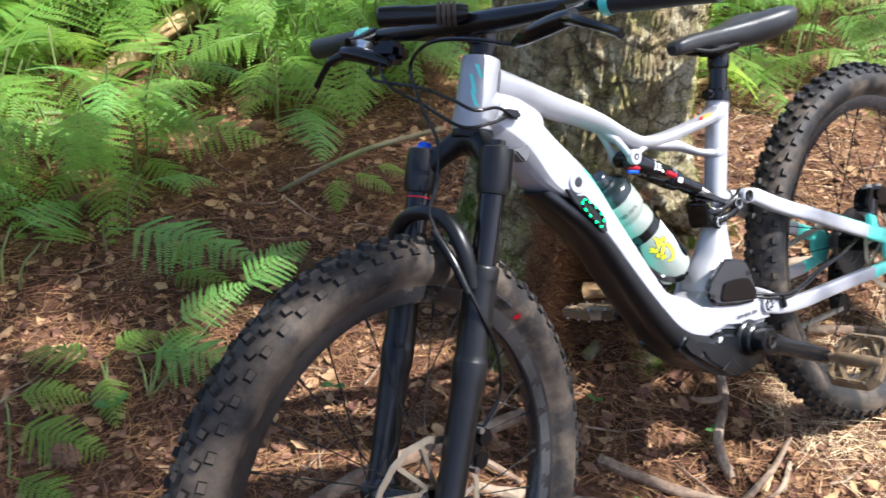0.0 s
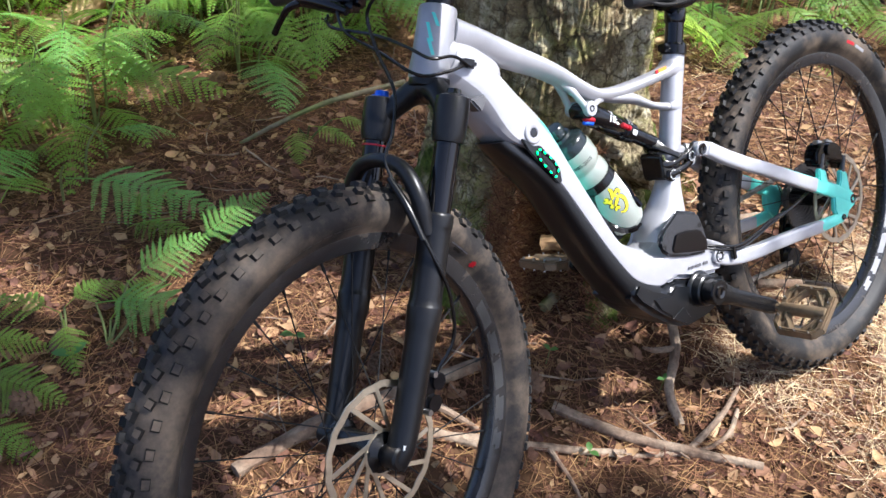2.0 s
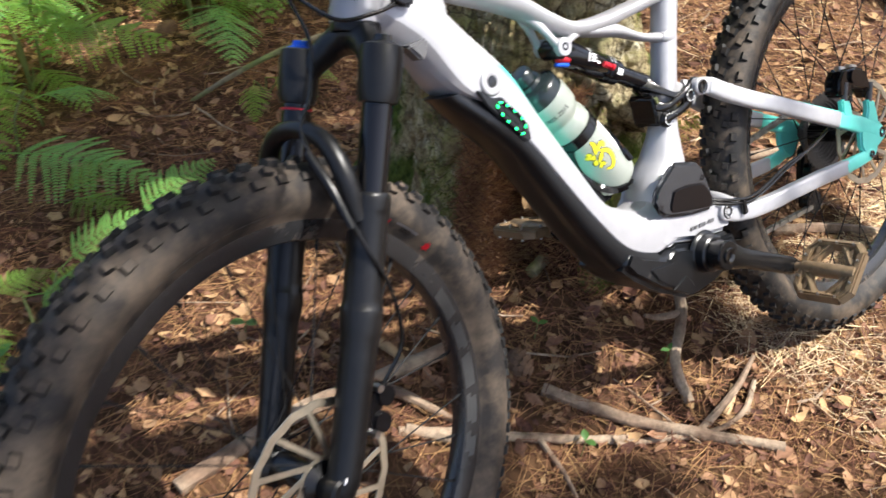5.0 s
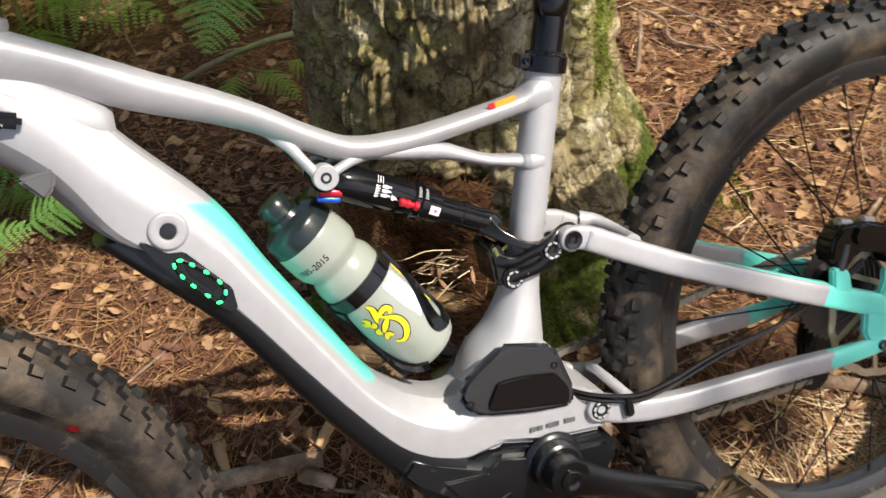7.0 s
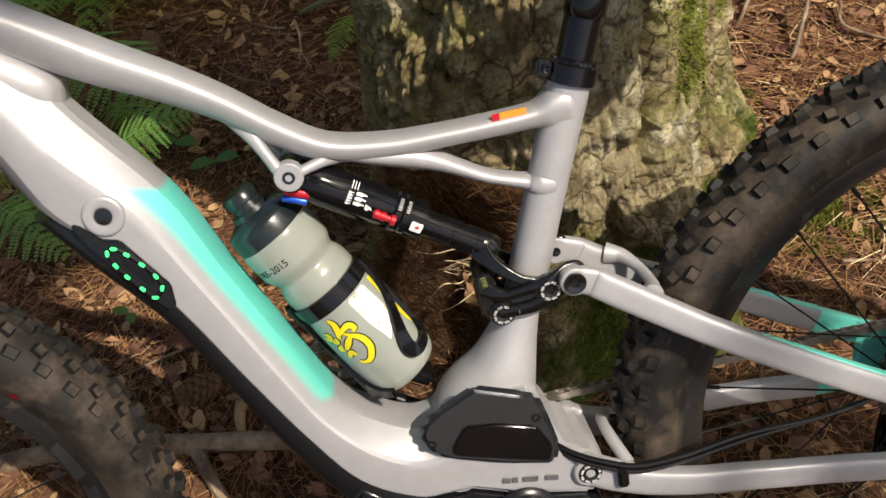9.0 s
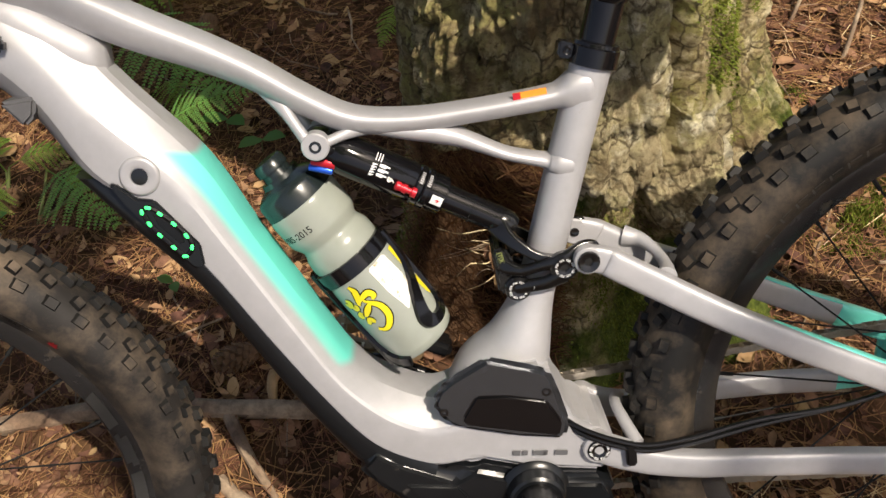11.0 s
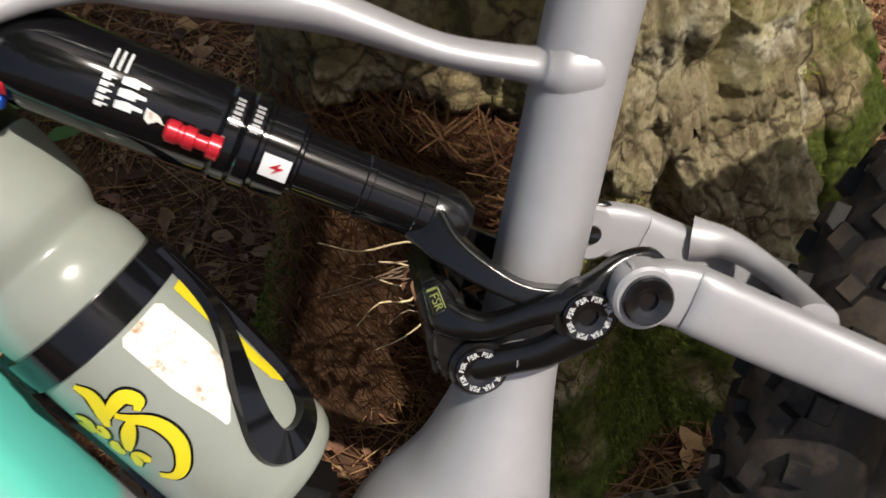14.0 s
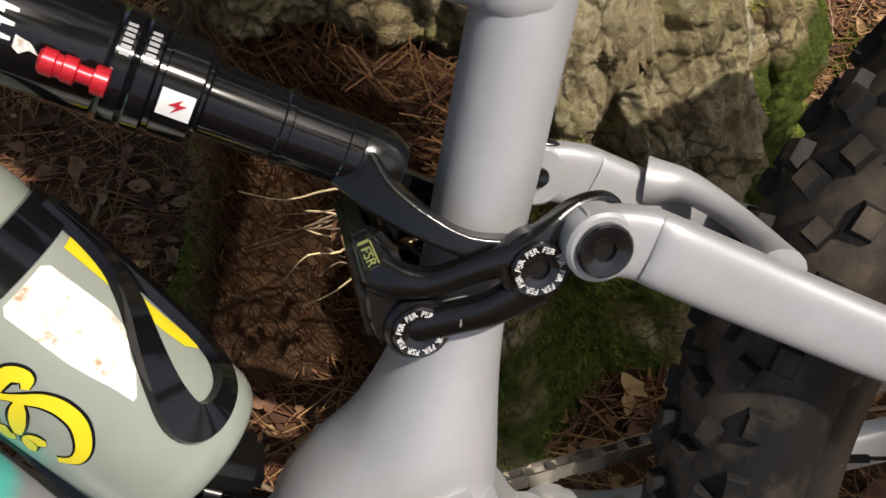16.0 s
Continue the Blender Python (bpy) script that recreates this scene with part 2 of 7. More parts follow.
M_HERB = leafy("herb_green", (0.09, 0.24, 0.06), (0.2, 0.45, 0.1))


def bark_material(name, tones, moss_shift):
    """Grey-green cracked bark with pale lichen plates and moss low down and on one flank."""
    m = bpy.data.materials.new(name)
    m.use_nodes = True
    nt = m.node_tree
    nd, ln = nt.nodes, nt.links
    b = nd["Principled BSDF"]
    b.inputs["Roughness"].default_value = 0.9
    b.inputs["Specular IOR Level"].default_value = 0.15
    co = nd.new("ShaderNodeTexCoord")
    mp = nd.new("ShaderNodeMapping")
    mp.inputs["Scale"].default_value = (1, 1, 1.25)
    ln.new(co.outputs["Object"], mp.inputs[0])

    def tex(scale, detail, lo, hi, vec):
        n = nd.new("ShaderNodeTexNoise")
        n.inputs["Scale"].default_value = scale
        n.inputs["Detail"].default_value = detail
        n.inputs["Roughness"].default_value = 0.65
        ln.new(vec, n.inputs["Vector"])
        r = nd.new("ShaderNodeMapRange")
        r.inputs["From Min"].default_value, r.inputs["From Max"].default_value = lo, hi
        ln.new(n.outputs[0], r.inputs["Value"])
        return r.outputs[0]

    def mix(f, a, c):
        n = nd.new("ShaderNodeMix")
        n.data_type = "RGBA"
        ln.new(f, n.inputs["Factor"])
        for key, v in (("A", a), ("B", c)):
            if isinstance(v, tuple):
                n.inputs[key].default_value = (*v, 1)
            else:
                ln.new(v, n.inputs[key])
        return n.outputs["Result"]

    dark, mid, light, olive = tones
    col = mix(tex(26, 12, 0.40, 0.60, mp.outputs[0]), dark, mid)
    col = mix(tex(9, 8, 0.47, 0.60, mp.outputs[0]), col, olive)
    col = mix(tex(17, 12, 0.52, 0.62, mp.outputs[0]), col, light)
    col = mix(tex(6.5, 9, 0.56, 0.66, mp.outputs[0]), col, dark)
    warp = nd.new("ShaderNodeTexNoise")
    warp.inputs["Scale"].default_value = 22
    warp.inputs["Detail"].default_value = 6
    ln.new(mp.outputs[0], warp.inputs["Vector"])
    shift = nd.new("ShaderNodeVectorMath")
    shift.operation = "MULTIPLY_ADD"
    shift.inputs[1].default_value = (0.05, 0.05, 0.05)
    ln.new(warp.outputs["Color"], shift.inputs[0])
    ln.new(mp.outputs[0], shift.inputs[2])
    flakes = nd.new("ShaderNodeTexVoronoi")
    flakes.feature = "DISTANCE_TO_EDGE"
    flakes.inputs["Scale"].default_value = 34
    ln.new(shift.outputs[0], flakes.inputs["Vector"])
    joint = nd.new("ShaderNodeMapRange")
    joint.inputs["From Max"].default_value = 0.10
    ln.new(flakes.outputs["Distance"], joint.inputs["Value"])
    sep = nd.new("ShaderNodeSeparateXYZ")
    ln.new(co.outputs["Object"], sep.inputs[0])
    low = nd.new("ShaderNodeMapRange")
    low.inputs["From Min"].default_value, low.inputs["From Max"].default_value = 0.62, 0.0
    low.inputs["To Min"].default_value, low.inputs["To Max"].default_value = -0.16 + moss_shift, 0.24 + moss_shift
    ln.new(sep.outputs[2], low.inputs["Value"])
    side = nd.new("ShaderNodeMapRange")
    side.inputs["From Min"].default_value, side.inputs["From Max"].default_value = 0.15, 0.25
    side.inputs["To Min"].default_value, side.inputs["To Max"].default_value = 0.0, 0.12
    ln.new(sep.outputs[0], side.inputs["Value"])
    ad = nd.new("ShaderNodeMath")
    ln.new(low.outputs[0], ad.inputs[0])
    ln.new(side.outputs[0], ad.inputs[1])
    ad2 = nd.new("ShaderNodeMath")
    n = nd.new("ShaderNodeTexNoise")
    n.inputs["Scale"].default_value = 11
    n.inputs["Detail"].default_value = 9
    ln.new(co.outputs["Object"], n.inputs["Vector"])
    ln.new(n.outputs[0], ad2.inputs[0])
    ln.new(ad.outputs[0], ad2.inputs[1])
    r = nd.new("ShaderNodeMapRange")
    r.inputs["From Min"].default_value, r.inputs["From Max"].default_value = 0.54, 0.66
    ln.new(ad2.outputs[0], r.inputs["Value"])
    col = mix(tex(150, 10, 0.33, 0.50, mp.outputs[0]), dark, col)
    broken = nd.new("ShaderNodeMath")
    broken.operation = "MAXIMUM"
    ln.new(joint.outputs[0], broken.inputs[0])
    ln.new(tex(14, 6, 0.46, 0.56, co.outputs["Object"]), broken.inputs[1])
    col = mix(broken.outputs[0], (0.13, 0.098, 0.056), col)
    moss = mix(tex(80, 6, 0.35, 0.65, co.outputs["Object"]), (0.045, 0.065, 0.012), (0.15, 0.19, 0.035))
    col = mix(r.outputs[0], col, moss)
    ln.new(col, b.inputs["Base Color"])
    n2 = nd.new("ShaderNodeTexNoise")
    n2.inputs["Scale"].default_value = 60
    n2.inputs["Detail"].default_value = 10
    n2.inputs["Roughness"].default_value = 0.7
    ln.new(mp.outputs[0], n2.inputs["Vector"])
    n3 = nd.new("ShaderNodeTexNoise")
    n3.inputs["Scale"].default_value = 210
    n3.inputs["Detail"].default_value = 10
    n3.inputs["Roughness"].default_value = 0.75
    ln.new(mp.outputs[0], n3.inputs["Vector"])
    hs = nd.new("ShaderNodeMath")
    hs.operation = "MULTIPLY_ADD"
    hs.inputs[1].default_value = 0.5
    ln.new(n3.outputs[0], hs.inputs[0])
    step = nd.new("ShaderNodeMath")
    step.operation = "MULTIPLY_ADD"
    step.inputs[1].default_value = 0.18
    ln.new(broken.outputs[0], step.inputs[0])
    ln.new(n2.outputs[0], step.inputs[2])
    ln.new(step.outputs[0], hs.inputs[2])
    bp = nd.new("ShaderNodeBump")
    bp.inputs["Strength"].default_value = 1.0
    bp.inputs["Distance"].default_value = 0.010
    ln.new(hs.outputs[0], bp.inputs["Height"])
    ln.new(bp.outputs[0], b.inputs["Normal"])
    return m


M_BARK = bark_material("mossy_bark", ((0.23, 0.165, 0.088), (0.56, 0.46, 0.25), (0.76, 0.67, 0.43), (0.45, 0.41, 0.155)), 0.0)
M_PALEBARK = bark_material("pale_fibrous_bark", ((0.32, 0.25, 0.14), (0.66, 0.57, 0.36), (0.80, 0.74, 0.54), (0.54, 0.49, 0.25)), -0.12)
M_MOSS = material("moss", (0.17, 0.20, 0.034), 0.9, vary=0.4, scale=25, island=0.5, spec=0.1)


# ---- mesh helpers ----
def link(name, bm, mat, parent=None, label="", sharp=0.65, flat=False):
    """Links a bmesh as one mesh object under parent."""
    bmesh.ops.recalc_face_normals(bm, faces=bm.faces[:])
    for f in bm.faces:
        f.smooth = not flat
    for e in bm.edges:
        if len(e.link_faces) == 2 and e.calc_face_angle(0.0) > sharp:
            e.smooth = False
    me = bpy.data.meshes.new(name)
    bm.to_mesh(me)
    bm.free()
    me.materials.append(mat)
    ob = new(name, me)
    if parent is not None:
        ob.parent = parent
    if label:
        ob["label"] = label
    return ob


def part(name, bm, mat, parent, label=""):
    return link(name, bm, mat, parent, label)


def thing(name, label, category, m=None, group="", kind=""):
    """An empty at a thing's base."""
    ob = new(name)
    ob.empty_display_size = 0.05
    if m is not None:
        ob.matrix_basis = m
    return tagged(ob, label, category, group, kind)


def smooth_path(pts, n):
    """Catmull-Rom through points of any dimension, n steps a span."""
    p = [np.array(q, float) for q in pts]
    p = [2 * p[0] - p[1]] + p + [2 * p[-1] - p[-2]]
    out = []
    for i in range(1, len(p) - 2):
        for k in range(n):
            t = k / n
            out.append(0.5 * (2 * p[i] + (p[i + 1] - p[i - 1]) * t + (2 * p[i - 1] - 5 * p[i] + 4 * p[i + 1] - p[i + 2]) * t * t + (3 * p[i] - p[i - 1] - 3 * p[i + 1] + p[i + 2]) * t ** 3))
    out.append(p[-2])
    return out


def rings_to(bm, rings, caps=True, closed=False):
    vs = [[bm.verts.new(v) for v in r] for r in rings]
    n = len(vs[0])
    spans = range(len(vs) if closed else len(vs) - 1)
    for i in spans:
        a, b = vs[i], vs[(i + 1) % len(vs)]
        for k in range(n):
            bm.faces.new((a[k], a[(k + 1) % n], b[(k + 1) % n], b[k]))
    if caps and not closed:
        bm.faces.new(vs[0][::-1])
        bm.faces.new(vs[-1])
    return bm


def oval(n, p):
    """Unit superellipse points."""
    out = []
    for k in range(n):
        a = 2 * math.pi * (k + 0.5) / n
        c, s = math.cos(a), math.sin(a)
        out.append((math.copysign(abs(c) ** (2 / p), c), math.copysign(abs(s) ** (2 / p), s)))
    return out


def side_tube(bm, stations, n=24, p=2.4, steps=6, taper=0.0):
    """A tube that runs in the side view: stations of (x, y, z, half depth in the side view, half width)."""
    pts = smooth_path(stations, steps)
    rings = []
    for i, q in enumerate(pts):
        t = np.array(pts[min(i + 1, len(pts) - 1)][:3]) - np.array(pts[max(i - 1, 0)][:3])
        t /= np.linalg.norm(t)
        side = np.array((0, 1.0, 0))
        side -= t * (t @ side)
        side /= np.linalg.norm(side)
        nrm = np.cross(t, side)
        rings.append([tuple(q[:3] + nrm * q[3] * u + side * q[4] * v * (1 + taper * u)) for u, v in oval(n, p)])
    return rings_to(bm, rings)


def edge_tube(bm, stations, n=26, p=2.6, steps=5):
    """A tube in the side view between an upper and a lower edge: stations of (xu, zu, xl, zl, half width)."""
    rings = []
    for xu, zu, xl, zl, w in smooth_path(stations, steps):
        cx, cz, hx, hz = (xu + xl) / 2, (zu + zl) / 2, (xu - xl) / 2, (zu - zl) / 2
        rings.append([(cx + hx * u, w * v, cz + hz * u) for u, v in oval(n, p)])
    return rings_to(bm, rings)


def hose(bm, pts, r, n=8, steps=6, caps=True):
    """A round tube through points in space; r: a radius or one a point."""
    rr = r if isinstance(r, (list, tuple)) else [r] * len(pts)
    q = smooth_path([(*p, a) for p, a in zip(pts, rr)], steps)
    rings = []
    ref = None
    for i in range(len(q)):
        t = Vector(q[min(i + 1, len(q) - 1)][:3]) - Vector(q[max(i - 1, 0)][:3])
        t.normalize()
        if ref is None:
            ref = t.orthogonal().normalized()
        ref = (ref - t * ref.dot(t)).normalized()
        o = t.cross(ref)
        c = Vector(q[i][:3])
        rings.append([c + (ref * math.cos(2 * math.pi * k / n) + o * math.sin(2 * math.pi * k / n)) * q[i][3] for k in range(n)])
    return rings_to(bm, rings, caps)


def lathe(bm, profile, a, b, n=32, closed=False):
    """Turns a profile of (distance along the axis, radius) about the line from a towards b; distances in metres from a."""
    a, b = Vector(a), Vector(b)
    t = (b - a).normalized()
    e = t.orthogonal().normalized()
    o = t.cross(e)
    rings = []
    for d, r in profile:
        c = a + t * d
        rings.append([c + (e * math.cos(2 * math.pi * k / n) + o * math.sin(2 * math.pi * k / n)) * max(r, 1e-4) for k in range(n)])
    return rings_to(bm, rings, True, closed)


def rod(bm, a, b, r, n=16, r2=None, soft=0.0):
    length = (Vector(b) - Vector(a)).length
    r2 = r if r2 is None else r2
    if soft > 0:
        prof = [(0, r - soft), (soft * 0.3, r - soft * 0.3), (soft, r), (length - soft, r2), (length - soft * 0.3, r2 - soft * 0.3), (length, r2 - soft)]
    else:
        prof = [(0, r), (length, r2)]
    return lathe(bm, prof, a, b, n)


def plate(bm, outline, y0, y1, bevel=0.002, seg=2):
    """A plate with this outline in the side view, from y0 to y1, its edges rounded."""
    tmp = bmesh.new()
    vs = [tmp.verts.new((x, y0, z)) for x, z in outline]
    f = tmp.faces.new(vs)
    r = bmesh.ops.extrude_face_region(tmp, geom=[f])
    bmesh.ops.translate(tmp, vec=(0, y1 - y0, 0), verts=[v for v in r["geom"] if isinstance(v, bmesh.types.BMVert)])
    bmesh.ops.recalc_face_normals(tmp, faces=tmp.faces[:])
    if bevel > 0:
        bmesh.ops.bevel(tmp, geom=tmp.edges[:], offset=bevel, segments=seg, affect="EDGES", clamp_overlap=True)
    me = bpy.data.meshes.new("tmp")
    tmp.to_mesh(me)
    tmp.free()
    bm.from_mesh(me)
    bpy.data.meshes.remove(me)
    return bm


def box(bm, m, sx, sy, sz, bevel=0.0):
    tmp = bmesh.new()
    bmesh.ops.create_cube(tmp, size=1.0)
    bmesh.ops.scale(tmp, vec=(sx, sy, sz), verts=tmp.verts[:])
    if bevel > 0:
        bmesh.ops.bevel(tmp, geom=tmp.edges[:], offset=bevel, segments=2, affect="EDGES", clamp_overlap=True)
    tmp.transform(m)
    me = bpy.data.meshes.new("tmp")
    tmp.to_mesh(me)
    tmp.free()
    bm.from_mesh(me)
    bpy.data.meshes.remove(me)
    return bm


def letters(text, size, depth=0.0004, spacing=1.0):
    """The built-in font as a bmesh in the xy plane, centred."""
    cu = bpy.data.curves.new("letters", "FONT")
    cu.body, cu.size, cu.extrude, cu.space_character = text, size, depth, spacing
    cu.align_x, cu.align_y = "CENTER", "CENTER"
    cu.resolution_u = 3
    ob = new("letters", cu)
    me = bpy.data.meshes.new_from_object(ob.evaluated_get(bpy.context.evaluated_depsgraph_get()))
    bm = bmesh.new()
    bm.from_mesh(me)
    bpy.data.objects.remove(ob)
    bpy.data.curves.remove(cu)
    bpy.data.meshes.remove(me)
    return bm


def side_letters(text, size, x, y, z, turn, slant=0.0):
    """Letters on the flank that faces -y, turned by degrees in the side view."""
    bm = letters(text, size)
    m = Matrix.Translation((x, y, z)) @ Matrix.Rotation(radians(-turn), 4, "Y") @ Matrix.Rotation(radians(90), 4, "X")
    bm.transform(m @ Matrix(((1, slant, 0, 0), (0, 1, 0, 0), (0, 0, 1, 0), (0, 0, 0, 1))))
    return bm

# ---- ground ----
def step(v, a, b):
    t = min(1.0, max(0.0, (v - a) / (b - a)))
    return t * t * (3 - 2 * t)


def ground_z(x, y):
    """Height of the forest floor."""
    z = 0.05 * step(y, 0.06, 0.42) + 0.025 * max(0.0, y - 1.4)
    z += 0.034 * math.exp(-((x + 0.72) ** 2 + (y - 0.02) ** 2) / 0.03)
    calm = 1 - 0.8 * math.exp(-((x - 0.46) ** 2 + y * y) / 0.05)
    z += calm * (0.022 * noise.noise((x * 1.7, y * 1.7, 0.3)) + 0.010 * noise.noise((x * 6, y * 6, 2.1)) + 0.004 * noise.noise((x * 19, y * 19, 5.0)))
    return z


def build_ground():
    def axis(lo, hi, fine, far):
        a = list(np.arange(lo, hi + 1e-6, fine))
        s, v = fine, hi
        while v < far:
            s *= 1.35
            v += s
            a.append(v)
        s, v = fine, lo
        while v > -far:
            s *= 1.35
            v -= s
            a.insert(0, v)
        return a

    xs, ys = axis(-1.8, 2.6, 0.03, 300), axis(-0.7, 3.2, 0.03, 300)
    verts = [(x, y, ground_z(x, y) if abs(x) < 40 and abs(y) < 40 else ground_z(x, 40 if y > 0 else -1)) for y in ys for x in xs]
    w = len(xs)
    faces = [(j * w + i, j * w + i + 1, (j + 1) * w + i + 1, (j + 1) * w + i) for j in range(len(ys) - 1) for i in range(w - 1)]
    me = bpy.data.meshes.new("ground")
    me.from_pydata(verts, [], faces)
    me.materials.append(M_SOIL)
    me.shade_smooth()
    return tagged(new("ground", me), "dark brown forest soil under needle and leaf litter", "ground", kind="structure")


build_ground()
rng = np.random.default_rng(7)


def scatter_points(n, x0, x1, y0, y1, focus=0.0):
    """Random ground points, thicker near the bike where focus is above 0."""
    out = []
    while len(out) < n:
        x, y = rng.uniform(x0, x1), rng.uniform(y0, y1)
        if focus < 0 and rng.random() > min(1.0, (x - x0) / 0.35, (y1 - y) / 0.22, (x1 - x) / 0.6, (y - y0) / 0.3) * (0.55 + 0.9 * noise.noise((x * 5, y * 5, 1.7))):
            continue
        if focus > 0 and rng.random() > math.exp(-focus * max(0.0, abs(x - 0.1) - 0.9)) * math.exp(-focus * max(0.0, y - 1.0)):
            continue
        out.append((x, y))
    return out


def from_arrays(name, verts, faces, mat, smooth=True):
    me = bpy.data.meshes.new(name)
    me.from_pydata(verts, [], faces)
    me.materials.append(mat)
    if smooth:
        me.shade_smooth()
    return new(name, me)


def build_needles(name, n, area, focus, mat, label):
    verts, faces = [], []
    for x, y in scatter_points(n, *area, focus):
        a, length, w = rng.uniform(0, 2 * math.pi), rng.uniform(0.035, 0.105), rng.uniform(0.00045, 0.0009)
        z = ground_z(x, y) + rng.uniform(0.001, 0.012)
        c, s = math.cos(a), math.sin(a)
        bend, tilt = rng.uniform(-0.25, 0.25), rng.uniform(-0.18, 0.22)
        k = len(verts)
        for t in (-0.5, 0.0, 0.5):
            px, py = x + c * length * t - s * bend * length * (t * t), y + s * length * t + c * bend * length * (t * t)
            pz = z + tilt * length * (t + 0.3)
            verts += [(px - s * w, py + c * w, pz), (px + s * w, py - c * w, pz), (px, py, pz + 1.4 * w)]
        for i in (0, 3):
            faces += [(k + i, k + i + 3, k + i + 5, k + i + 2), (k + i + 1, k + i + 2, k + i + 5, k + i + 4)]
    return tagged(from_arrays(name, verts, faces, mat), label, "needles", kind="stuff")


def build_leaf_litter(n):
    verts, faces = [], []
    for x, y in scatter_points(n, -1.8, 2.9, -0.6, 3.5, 0.4):
        a, size = rng.uniform(0, 2 * math.pi), 0.004 + 0.017 * rng.random() ** 2.2
        z = ground_z(x, y) + rng.uniform(0.002, 0.014)
        turn = Euler((rng.normal(0, 0.32), rng.normal(0, 0.32), a)).to_matrix()
        curl, fold, wide = rng.uniform(-0.5, 0.9), rng.uniform(-0.2, 0.6), rng.uniform(0.42, 0.72)
        k = len(verts)
        rows = ((-1.0, 0.08), (-0.55, 0.62), (-0.1, 1.0), (0.4, 0.75), (0.75, 0.5), (1.0, 0.05))
        for u, v in rows:
            wob = rng.uniform(0.75, 1.2)
            for side in (-1, 0, 1):
                p = Vector((u, side * v * wide * wob, curl * u * u * 0.5 + fold * abs(side) * v * 0.6)) * size
                p = turn @ p
                verts.append((x + p.x, y + p.y, max(z + p.z, z - 0.004)))
        for i in range(len(rows) - 1):
            for j in (0, 1):
                q = k + i * 3 + j
                faces.append((q, q + 1, q + 4, q + 3))
    return tagged(from_arrays("leaf_litter", verts, faces, M_LEAF), "curled dead brown leaves strewn over the forest floor", "leaves", kind="stuff")


def build_twig_litter(n):
    bm = bmesh.new()
    for x, y in scatter_points(n, -1.7, 2.6, -0.5, 3.2, 0.3):
        a, length, r = rng.uniform(0, 2 * math.pi), rng.uniform(0.05, 0.22), rng.uniform(0.0008, 0.0028)
        pts = []
        for t in (-0.5, -0.15, 0.2, 0.5):
            px, py = x + math.cos(a) * length * t + rng.normal(0, 0.006), y + math.sin(a) * length * t + rng.normal(0, 0.006)
            pts.append((px, py, ground_z(px, py) + r + rng.uniform(0.002, 0.016)))
        hose(bm, pts, [r, r, r * 0.8, r * 0.5], n=5, steps=1)
    return tagged(link("twig_litter", bm, M_TWIG), "thin grey-brown twigs lying among the needles", "twigs", kind="stuff")


build_needles("needle_litter", 75000, (-1.7, 2.8, -0.6, 3.4), 0.55, M_NEEDLE, "dry rust-brown pine needles strewn over the soil")
# straw laid over the sunny spots, its pale colour adding to the sun
build_needles("sun_straw_litter", 15000, (0.16, 1.7, -0.6, 0.24), -1.0, M_STRAW, "dry straw and needles, paler to brighten the sunny ground")
build_needles("sun_straw_litter", 700, (0.42, 1.7, 0.36, 1.5), 0.0, M_STRAW, "dry straw and needles, paler to brighten the ground behind the trunk")
build_leaf_litter(30000)
build_twig_litter(420)


# ---- the tree that the bike leans on ----
TREE_X, TREE_Y = 0.145, 0.665
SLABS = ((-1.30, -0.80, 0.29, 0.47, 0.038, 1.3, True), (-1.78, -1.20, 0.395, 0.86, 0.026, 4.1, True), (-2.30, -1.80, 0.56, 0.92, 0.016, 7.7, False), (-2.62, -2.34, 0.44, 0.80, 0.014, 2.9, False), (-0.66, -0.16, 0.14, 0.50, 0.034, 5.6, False))


